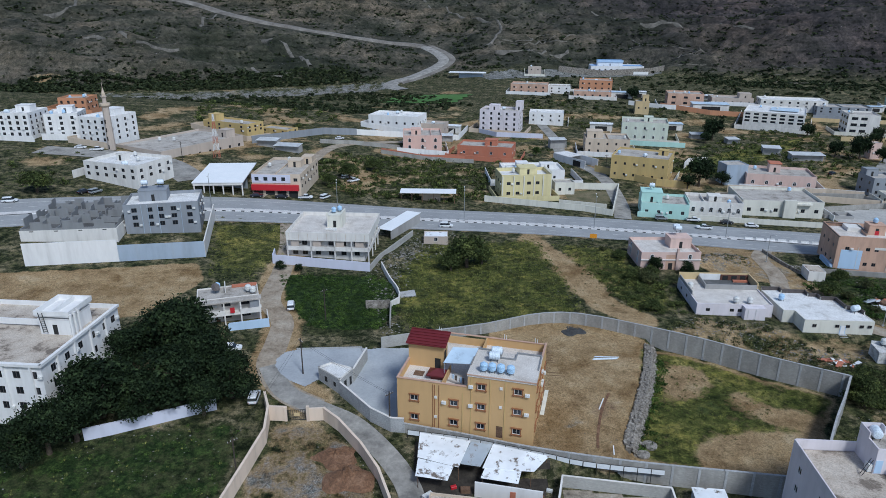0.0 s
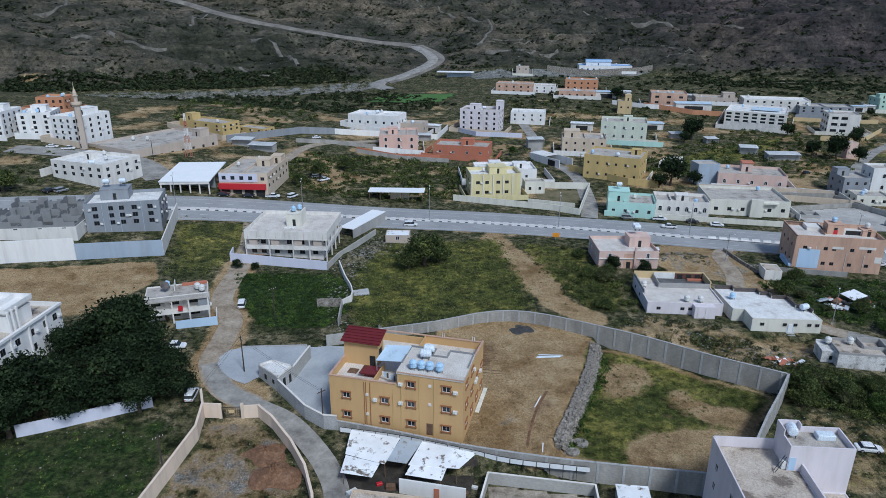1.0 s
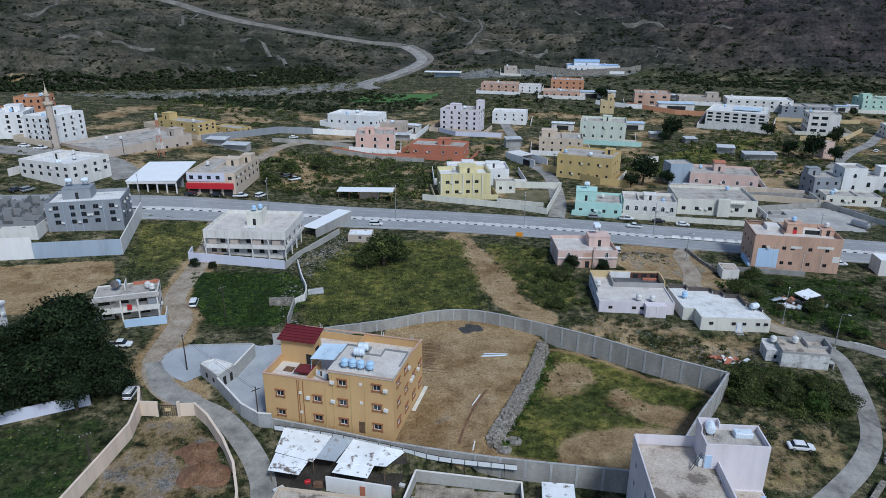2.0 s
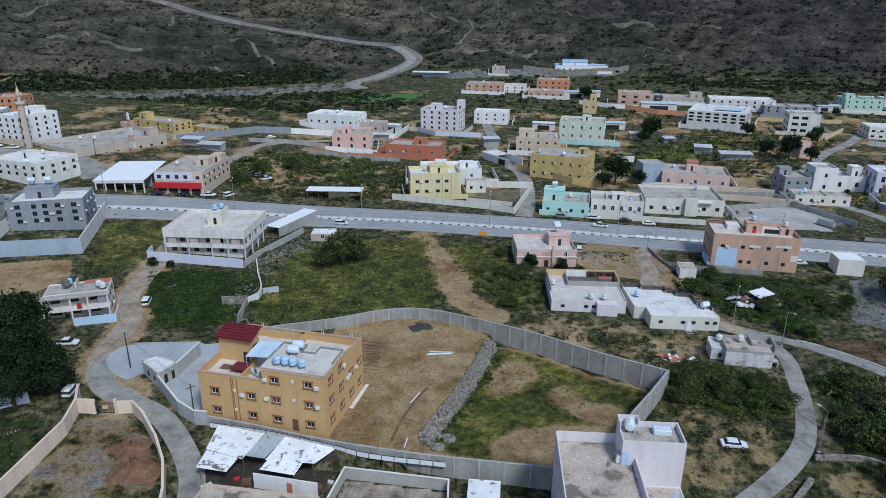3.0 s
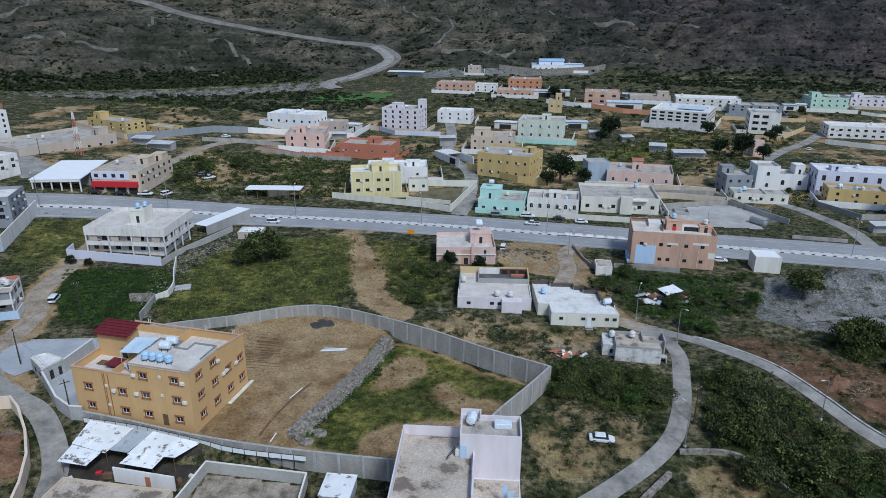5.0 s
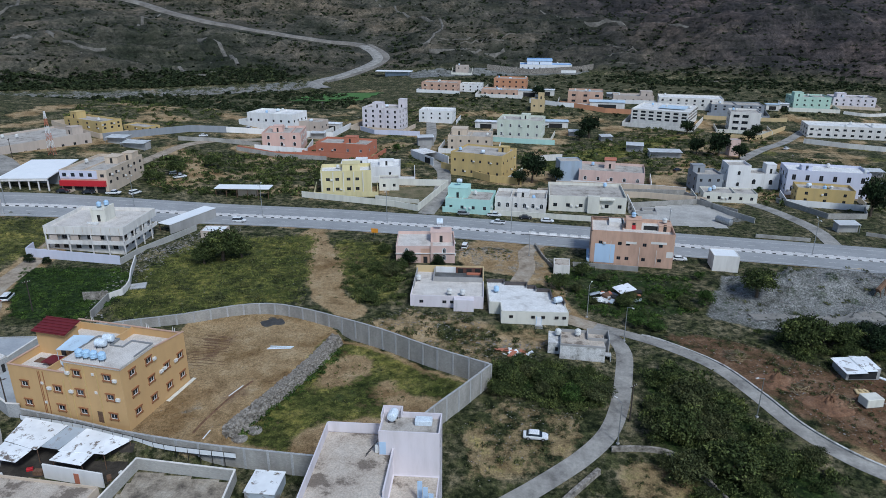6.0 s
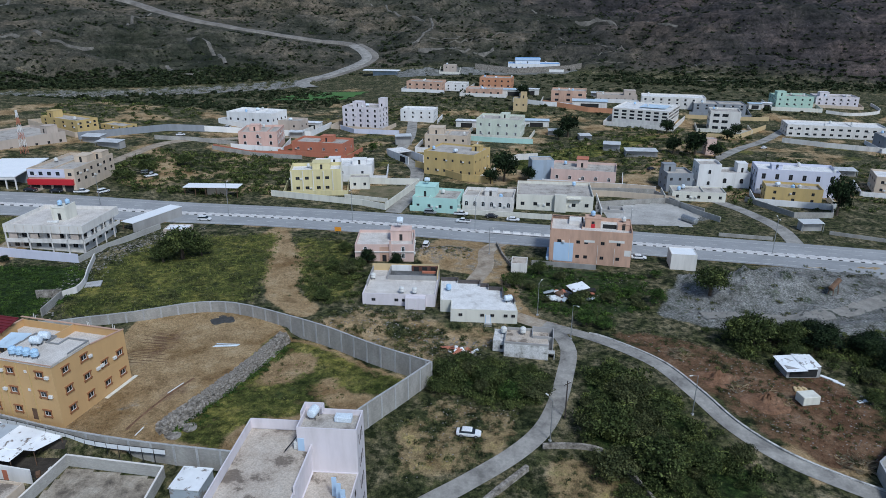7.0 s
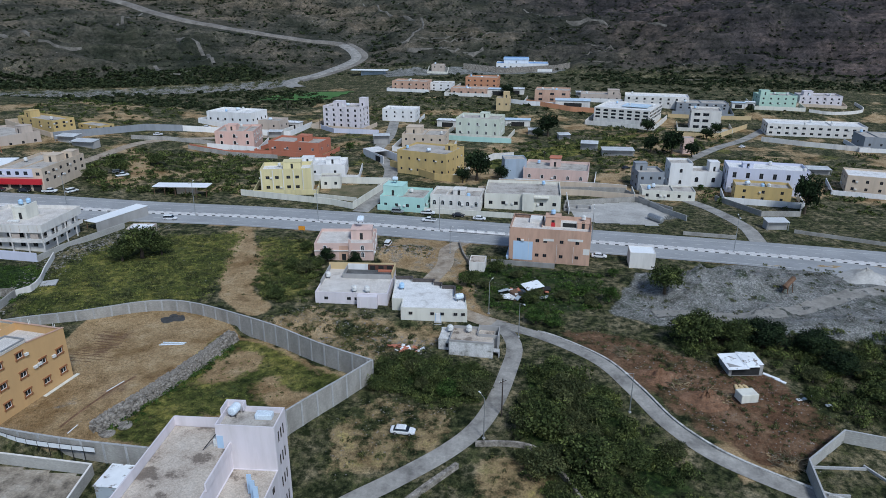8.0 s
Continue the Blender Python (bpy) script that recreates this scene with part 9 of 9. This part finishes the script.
for k, (x, y, s) in enumerate(((3.5, 88.2, 0.8), (-2.5, 86.6, 0.9), (0.2, 86.4, 0.6), (15.6, 87.4, 0.6), (17.2, 88.6, 0.5), (1.6, 88.9, 0.5))):
    bm = box(B(), -s, s, -s * 0.6, s * 0.6, 0, s, 0.05)
    ob = part("crate", bm, (M_WOOD, M_ACWHITE, M_RED)[k % 3])
    ob.matrix_basis = pose(x, y, gz(x, y), 0, 0, 40 * k)
    tagged(ob, ("old wooden crate in a pen", "white plastic crate in a pen", "red plastic crate in a pen")[k % 3], "crate")
FEN = thing("panel_fence", "row of white sheet panels in dark frames", "fence", 0, 0, 0)
fl = along([(-5.4, 100.2), (4.3, 98.2), (16, 94.6), (24, 92.0), (37, 89.9)], 2.2)
for k, (x, y, a) in enumerate(fl):
    m = pose(x, y, -0.75 - 0.012 * k, 0, 0, a)
    pn = shared("panel", cached(("panel",), lambda: box(B(), -1.02, 1.02, -0.03, 0.03, 0.05, 1.0), M_TIN), FEN, m)
    shared("panel_frame", cached(("panel_frame",), lambda: box(box(box(B(), -1.1, -1.02, -0.05, 0.05, -2.2, 1.05), -1.02, 1.02, -0.045, 0.045, 1.0, 1.06), -1.02, 1.02, -0.045, 0.045, -0.02, 0.05), M_IRON), pn, Matrix())
wall_run("courtyard_wall", [(5.0, 87.4), (15.6, 85.6)], 2.8, 0.25, M_WHITE, "white courtyard wall with a red door", smooth=False)
dr = part("red_door", box(B(), -0.45, 0.45, -0.2, -0.13, 0.05, 2.0), M_BRICKRED)
dr.matrix_basis = pose(11.0, 86.4, gz(11, 86.4), 0, 0, -9.6)
tagged(dr, "dull red door in a white wall", "door")
wall_run("lot_wall", [(16.2, 78), (19.4, 89.8), (36.6, 87.6), (36.2, 76)], 2.2, 0.25, M_BLOCKL, "pale block wall round a stony lot", smooth=False, cap=M_OFFWHITE)
patch("lot_floor", [(17, 78), (19.8, 89.3), (36.2, 87.2), (36, 77)], mottled("stony_lot_ground", [(0.35, (0.09, 0.075, 0.06)), (0.5, (0.28, 0.24, 0.19)), (0.7, (0.42, 0.38, 0.32))], 0.3, 0.95, 0.3, 3), 0.06, "stony trodden lot floor", "yard")
house("low beige house with a parapeted flat roof", 6.5, 79.2, -9, 19, 9.5, -0.6, M_BEIGE, 1, (3, 1, 0, 1), parapet=0.4, style="dark", roof=M_ROOFT, ac=0.0)
TB = thing("sheet_hut", "small hut clad in pale sheet metal", "hut", 42.2, 85.0, gz(42.2, 85), -6)
part("sheet_roof", box(B(), -2.6, 2.6, -2.8, 2.8, 2.3, 2.42), M_TIN, TB)
part("wall", box(B(), -2.45, 2.45, -2.65, 2.65, -0.5, 2.3), M_TINGREY, TB)

patch("crop_field", P_FIELD, M_CROP, 0.35, "bright green irrigated crop field", "field", 4.0)
patch("lawn", [(47, 245), (60, 240.5), (70, 264), (50, 265)], mottled("patchy_lawn", [(0.35, (0.07, 0.075, 0.03)), (0.5, (0.14, 0.12, 0.06)), (0.7, (0.22, 0.18, 0.11))], 0.2, 0.95, 0.3, 3), 0.1, "patchy dry lawn inside cream walls", "lawn", 1.5)
# pen soil coloured almost black: the roofs' shade is painted into it
patch("pen_floor", [(-5, 99.4), (18, 93), (16, 86.4), (5, 87.8), (-5, 85)], mottled("shade_dark_soil", [(0.35, (0.018, 0.015, 0.012)), (0.65, (0.06, 0.05, 0.04))], 0.5, 0.95, 0.4, 3), 0.08, "pen floor with the shade under its roofing sheets painted in", "yard")
# pipes, trench and slab on the levelled plot
for k in range(3):
    ob = part("plastic_pipe", rod(B(), (-2.6, 0, 0.12), (2.6, 0.0, 0.12), 0.11, 10), M_PLASTIC)
    ob.matrix_basis = pose(34.6 + 0.3 * k, 127.2 + 0.3 * k, gz(34.6, 127.2) + 0.02 + (0.0 if k < 2 else 0.2), 0, 0, 4 - 3 * k)
    tagged(ob, "long white plastic pipe on bare ground", "pipe", "pipes on the plot")
for x, y, a, ln in ((30.2, 110.2, 66, 4.2), (29.2, 96.0, 80, 2.6)):
    ob = part("plank", box(B(), -ln / 2, ln / 2, -0.1, 0.1, 0.03, 0.12), M_WHITE)
    ob.matrix_basis = pose(x, y, gz(x, y), 0, 0, a)
    tagged(ob, "pale timber plank lying on bare ground", "plank")
strip("trench", [(32.5, 114), (29.8, 108), (27.6, 101), (26.6, 96.5)], [-0.25, 0, 0.25], M_REDSOIL, 0.05, 1.0, "line of red trench spoil", "trench")
for k in range(22):
    ob_x, ob_y = 16.5 + RND.uniform(0, 5.5), 120 + k * 0.62
    ob = part("steel_bar", rod(B(), (-3.0, 0, 0.06), (3.0, 0, 0.06), 0.05, 5), M_WOOD)
    ob.matrix_basis = pose(ob_x, ob_y, gz(ob_x, ob_y), 0, 0, -8 + RND.uniform(-3, 3))
    tagged(ob, "long brown reinforcing bar on bare ground", "steel bar", "bars on the plot")
heap("ash_patch", "dark burnt patch of ash by a wall", 30, 140.2, 3.0, 0.2, M_KERBB, 21, 0.7)
for x, y in ((34.6, 97.2), (36.6, 99.6)):
    bm = B()
    bmesh.ops.create_circle(bm, segments=24, radius=1.2)
    bm2 = lathe(B(), [(1.15, 0), (1.3, 0.02), (1.3, 0.35), (1.15, 0.35)], 24)
    bm.free()
    ob = part("well_ring", bm2, M_RUBBLE)
    ob.matrix_basis = pose(x, y, gz(x, y))
    tagged(ob, "low stone ring in weeds", "stone ring")

# field walls and small ruins
wall_run("field_wall", [(-17.5, 175), (-14.4, 165), (-11.8, 158), (-11.2, 152.5), (-13.2, 149.5)], 1.7, 0.3, M_OFFWHITE, "crumbling pale field wall", gap=2)
wall_run("field_wall", [(-13.2, 149.5), (-19, 148.5)], 2.2, 0.3, M_RUBBLE, "crumbling stone field wall", smooth=False)
wall_run("field_wall", [(-13, 149), (-12.4, 139)], 2.0, 0.3, M_BLOCK, "grey field wall", smooth=False)
ob = part("concrete_slab", box(B(), -2.0, 2.0, -1.4, 1.4, 0, 0.35, 0.04), M_CONC)
ob.matrix_basis = pose(-9.3, 157.5, gz(-9.3, 157.5) + 0.1, 8, -4, 12)
tagged(ob, "tilted concrete slab in the grass", "slab")
SH3 = thing("lean_to", "long lean-to with a white sheet roof", "shed", -14.5, 208.5, gz(-14.5, 208.5), 66)
part("sheet_roof", box(B(), -10.5, 10.5, -2.6, 2.6, 3.0, 3.14), M_TINWHITE, SH3)
part("wall", box(B(), -10.3, 10.3, -2.5, -2.2, -0.6, 3.0), M_BLOCKL, SH3)
for k in range(5):
    part("post", box(B(), -10 + 5 * k - 0.1, -10 + 5 * k + 0.1, 2.2, 2.4, -0.6, 3.0), M_WOOD, SH3)
house("small flat-roofed store room beside rubble", -2.5, 199, 0, 7.5, 5.5, 3.3, M_TAN, 1, (1, 1, 0, 0), parapet=0.2, roof=M_TIN, ac=0.0, category="outbuilding")
for x, y, w, d, t, c in ((104.5, 175.5, 4.5, 5.5, 1.6, M_OFFWHITE), (152.6, 180, 7.2, 6.2, 3.0, M_OFFWHITE)):
    house("small roadside hut with a white roof" if t > 2.5 else "small roofless rubble outbuilding", x, y, -8, w, d, t, c, 1, (0, 1, 0, 0), parapet=0.12, roof=M_TINWHITE if t > 2.5 else M_ROOFT, ac=0.0, category="hut", name="hut")
wall_run("rubble_edge", [(99.5, 196), (100.5, 186), (102.2, 178)], 1.0, 0.4, M_RUBBLE, "low rubble wall beside a dirt track", gap=1.5)

# junk, shack and loading trestle on the waste ground
JUNK = thing("junk_pile", "pile of scrap sheets and old furniture", "junk", 117, 157, gz(117, 157), 10)
for k in range(26):
    rr = random.Random(k)
    s = rr.uniform(0.5, 1.6)
    bm = box(B(), -s, s, -s * 0.6, s * 0.6, 0, rr.uniform(0.05, 0.6), 0.02)
    part("scrap_piece", bm, rr.choice((M_TIN, M_WOOD, M_BRICKRED, M_TINGREY, M_ACWHITE, M_DARK)), JUNK, at=pose(rr.uniform(-6.5, 6), rr.uniform(-3, 3), rr.uniform(0.0, 0.7), rr.uniform(-20, 20), rr.uniform(-20, 20), rr.uniform(0, 180)))
part("shelter_roof", box(B(), -2.4, 2.6, -1.8, 2.2, 2.2, 2.3), M_TIN, JUNK, at=pose(1.5, 1.0, 0, 4, -5, 12))
for sx, sy in ((-2.2, -1.6), (2.4, -1.6), (2.4, 2.0), (-2.2, 2.0)):
    part("shelter_post", box(B(), 1.5 + sx - 0.06, 1.5 + sx + 0.06, 1.0 + sy - 0.06, 1.0 + sy + 0.06, -0.3, 2.2), M_WOOD, JUNK)
JUNK2 = thing("junk_pile", "heap of broken red and white panels", "junk", 86.7, 128.6, gz(86.7, 128.6), -10)
for k in range(18):
    rr = random.Random(k + 50)
    s = rr.uniform(0.4, 1.2)
    part("scrap_piece", box(B(), -s, s, -s * 0.5, s * 0.5, 0, 0.08), rr.choice((M_TIN, M_BRICKRED, M_ACWHITE, M_WOOD)), JUNK2, at=pose(rr.uniform(-4, 4), rr.uniform(-1.6, 1.6), rr.uniform(0.0, 0.5), rr.uniform(-25, 25), rr.uniform(-25, 25), rr.uniform(0, 180)))
SHACK = thing("shack", "block shack under rust-spotted white roofing sheets", "shack", 158.0, 121.0, gz(158, 120), 2)
part("wall", box(B(), -3.5, 3.6, -2.4, 2.6, -0.6, 2.1), M_BLOCKL, SHACK)
for x0, x1, y0, y1, z, rx, ry in ((-4.1, 0.3, -3.4, 2.9, 2.2, 3, -2), (-0.1, 4.0, -1.9, 3.1, 2.32, 3, 2), (0.2, 2.6, -3.0, 0.6, 2.38, 5, -3)):
    part("sheet_roof", box(B(), x0, x1, y0, y1, 0.0, 0.06), M_TIN, SHACK, at=pose(0, 0, z, rx, ry, 0))
part("opening", box(B(), -2.9, 2.9, -2.46, -2.403, 0.1, 1.8), M_DARK, SHACK)
PEN = thing("pen_fence", "low rough rail fence round a dusty pen", "fence", 161.5, 114.5, gz(161.5, 114.5), -8)
for k in range(6):
    part("post", cyl(B(), 0.06, 0.05, -0.3, 1.2, 6, -4.5 + 1.5 * k, -2.5), M_WOOD, PEN)
for z in (0.5, 1.0):
    part("rail", rod(B(), (-4.6, -2.5, z), (3.1, -2.5, z + 0.1), 0.04), M_WOOD, PEN)
for x, y, a, ln in ((163.4, 118.2, -40, 3.4), (164.6, 116.6, -45, 2.2), (166, 110.5, 20, 2.4), (168.4, 111.6, 5, 1.2), (170.4, 108.6, 8, 1.3)):
    ob = part("scrap_board", box(B(), -ln / 2, ln / 2, -0.35, 0.35, 0.02, 0.2, 0.02), M_TIN)
    ob.matrix_basis = pose(x, y, gz(x, y), 3, 4, a)
    tagged(ob, "pale scrap board lying on bare ground", "board")
BOXC = thing("storage_box", "pale battered box trailer on bare ground", "trailer", 154.8, 110.0, gz(154.8, 110), 8)
part("box", box(B(), -1.8, 1.8, -1.3, 1.3, 0.25, 2.1, 0.1), M_CREAM, BOXC)
part("skid", box(B(), -1.6, 1.6, -1.1, 1.1, -0.1, 0.25), M_WOOD, BOXC)
for k in range(6):
    ob = part("sack", box(B(), -0.55, 0.55, -0.35, 0.35, 0, 0.45, 0.15), M_SAND)
    ob.matrix_basis = pose(154.6 + 0.9 * (k % 3), 113.6 + 0.9 * (k // 3), gz(155, 114), 0, 0, 25 * k)
    tagged(ob, "bulging pale sack on bare ground", "sack", "sacks by the shack")
TRES = thing("loading_trestle", "weathered timber and iron loading trestle", "trestle", 185.2, 158, gz(185.2, 158), 30)
part("chute", rod(B(), (-1.5, 0, 1.6), (1.8, 0, 3.6), 0.7, 6), M_WOOD, TRES)
for sx in (-1.0, 1.2):
    for sy in (-0.7, 0.7):
        part("leg", rod(B(), (sx, sy, -0.2), (sx * 0.8, sy * 0.6, 2.2 + 0.5 * sx), 0.12), M_WOOD, TRES)
LT = thing("storage_tank", "long grey steel tank lying on the ground", "tank", 169.0, 221.5, gz(169, 221.5), 118)
bm = lathe(B(), [(0.6, -3.2), (1.1, -3.0), (1.15, -2.9), (1.15, 2.9), (1.1, 3.0), (0.6, 3.2)], 16)
bmesh.ops.rotate(bm, matrix=Matrix.Rotation(radians(90), 3, "Y"), verts=bm.verts)
bmesh.ops.translate(bm, vec=(0, 0, 1.15), verts=bm.verts)
part("vessel", bm, M_STEEL, LT)
for x0, y0, x1, y1 in ((159.2, 91.8, 168, 91.5), (168, 92.2, 171.5, 86.2), (158.6, 85.6, 162, 85.4)):
    wall_run("footing_beam", [(x0, y0), (x1, y1)], 0.45, 0.3, M_CONC, "low concrete footing beam in an open plot", smooth=False)
for x, y, w, d, h in ((146.6, 386, 9, 6, 3.0), (160.8, 372, 7, 6, 3.0), (169.5, 343.5, 9, 7, 4.0), (181, 330, 16, 7, 3.4), (207.6, 214, 7.5, 4.5, 3.2), (-80, 303, 10, 6, 3.4), (-70, 298, 12, 6, 3.0), (1, 362, 8, 5, 3.5), (60, 352, 9, 6, 5.0), (196, 508, 10, 6, 3.5), (262, 292, 10, 6, 3)):
    ob = thing("open_shed", "open shed with a white sheet roof", "shed", x, y, gz(x, y), RND.uniform(-15, 10), "sheet-roofed sheds")
    bm = B()
    vs = [bm.verts.new(p) for p in ((-w / 2, -d / 2, h - 0.3), (w / 2, -d / 2, h - 0.3), (w / 2, d / 2, h + 0.2), (-w / 2, d / 2, h + 0.2))]
    bmesh.ops.solidify(bm, geom=[bm.faces.new(vs)], thickness=0.12)
    part("sheet_roof", bm, M_TINWHITE, ob)
    part("back_wall", box(B(), -w / 2 + 0.3, w / 2 - 0.3, -d / 4, d / 2 - 0.4, -0.5, h - 0.35), M_BLOCKL, ob)
    for sx in (-1, 1):
        part("post", box(B(), sx * (w / 2 - 0.3) - 0.08, sx * (w / 2 - 0.3) + 0.08, -d / 2 + 0.1, -d / 2 + 0.26, -0.5, h - 0.34), M_STEEL, ob)

# concrete barriers closing the median gap
for k, (x, y, a) in enumerate([p for p in along(HIGHWAY, 3.4) if 99 < p[0] < 135]):
    if k == 0:
        BAR = thing("road_barrier", "white concrete road barrier", "barrier", x, y, gz(x, y) + 0.08, a, "barriers on the median")
        bm = B()
        prof = [(-0.4, 0), (0.4, 0), (0.34, 0.25), (0.14, 0.5), (0.11, 0.9), (-0.11, 0.9), (-0.14, 0.5), (-0.34, 0.25)]
        ends = [[bm.verts.new((sx, py, pz)) for py, pz in prof] for sx in (-1.2, 1.2)]
        for i in range(8):
            bm.faces.new((ends[0][i], ends[1][i], ends[1][(i + 1) % 8], ends[0][(i + 1) % 8]))
        bm.faces.new(ends[0])
        bm.faces.new(ends[1][::-1])
        bmesh.ops.recalc_face_normals(bm, faces=bm.faces)
        part("body", bm, M_KERBW, BAR)
    else:
        copy_thing(BAR, pose(x, y, gz(x, y) + 0.08, 0, 0, a))
SIGN = thing("road_sign", "blank orange warning sign on a short post", "road sign", 48.0, 203.2, gz(48, 203.2), -8)
part("board", box(B(), -1.1, 1.1, -0.05, 0.0, 1.1, 2.5), M_SIGNY, SIGN)
part("post", box(B(), -0.06, 0.06, 0.003, 0.1, -0.3, 2.3), M_STEEL, SIGN)

# ---- poles and lamps ----
for x, y in ((-28.5, 118.5), (-9.7, 102.3), (-27.7, 141.5), (-33.6, 89.2), (106.2, 104.4), (-104, 262), (74, 300), (140, 300), (230, 300), (20, 390), (-10, 440)):
    pole("pole", x, y, RND.uniform(0, 180))
for x, y, a in ((102.5, 98.1, 120), (130.9, 106, 200), (112.2, 133.6, -60), (106, 145.4, 60), (96.5, 187, -60)):
    pole("lamp", x, y, a)
for x, y, a in ((-76.5, 211.5, 12), (-36, 217.3, 8), (7, 220.3, 0), (51, 216, -8), (93, 208.8, -11), (142, 199, -11), (184, 190, -13), (226, 180, -14)):
    pole("double", x, y, a)

# wires between the lane poles
for a, b in (((-28.5, 118.5), (-9.7, 102.3)), ((-33.6, 89.2), (-28.5, 118.5)), ((-28.5, 118.5), (-27.7, 141.5))):
    bm = B()
    for s in (-0.8, 0.3):
        last = None
        for k in range(9):
            t = k / 8
            p = Vector((a[0] + (b[0] - a[0]) * t + s * 0.5, a[1] + (b[1] - a[1]) * t, (gz(*a) * (1 - t) + gz(*b) * t) + 7.8 - 1.6 * t * (1 - t)))
            if last is not None:
                rod(bm, last, p, 0.02, 3)
            last = p
    tagged(part("overhead_wire", bm, M_IRON), "dark overhead wire between poles", "wire")

# ---- vehicles ----
for kind, x, y, a in (("suv", -36.0, 109.6, 93), ("pickup", -45.6, 126.2, 6), ("suv", -37.0, 147.2, 100), ("white", 87.8, 99.2, -8), ("silver", 77.6, 228.0, -8), ("pickup", 88.6, 226.6, -9), ("dark", 99.6, 224.4, -9), ("white", 106.9, 221.0, -12),
                      ("dark", -66.0, 228.0, 8), ("dark", -57.6, 229.4, 6), ("pickup", -49.6, 231.2, 5), ("suv", -43.0, 234.0, 60), ("suv", 0.8, 213.6, 0), ("suv", 77.2, 192.5, 80), ("white", 141.5, 185.0, -10), ("pickup", 89.3, 218.0, 170),
                      ("suv", -138.4, 205.5, 18), ("dark", -121, 217.5, 60), ("silver", -117.5, 218.4, 60), ("white", -147, 268, 10), ("pickup", -139.8, 266.6, 10), ("white", -52.6, 336, 20), ("white", -38.4, 367, -15), ("suv", -39.1, 262.5, 30),
                      ("pickup", -36, 259, 40), ("dark", 178, 300, 30), ("white", 154, 262, 60), ("white", 252, 350, 40)):
    car(kind, x, y, a)
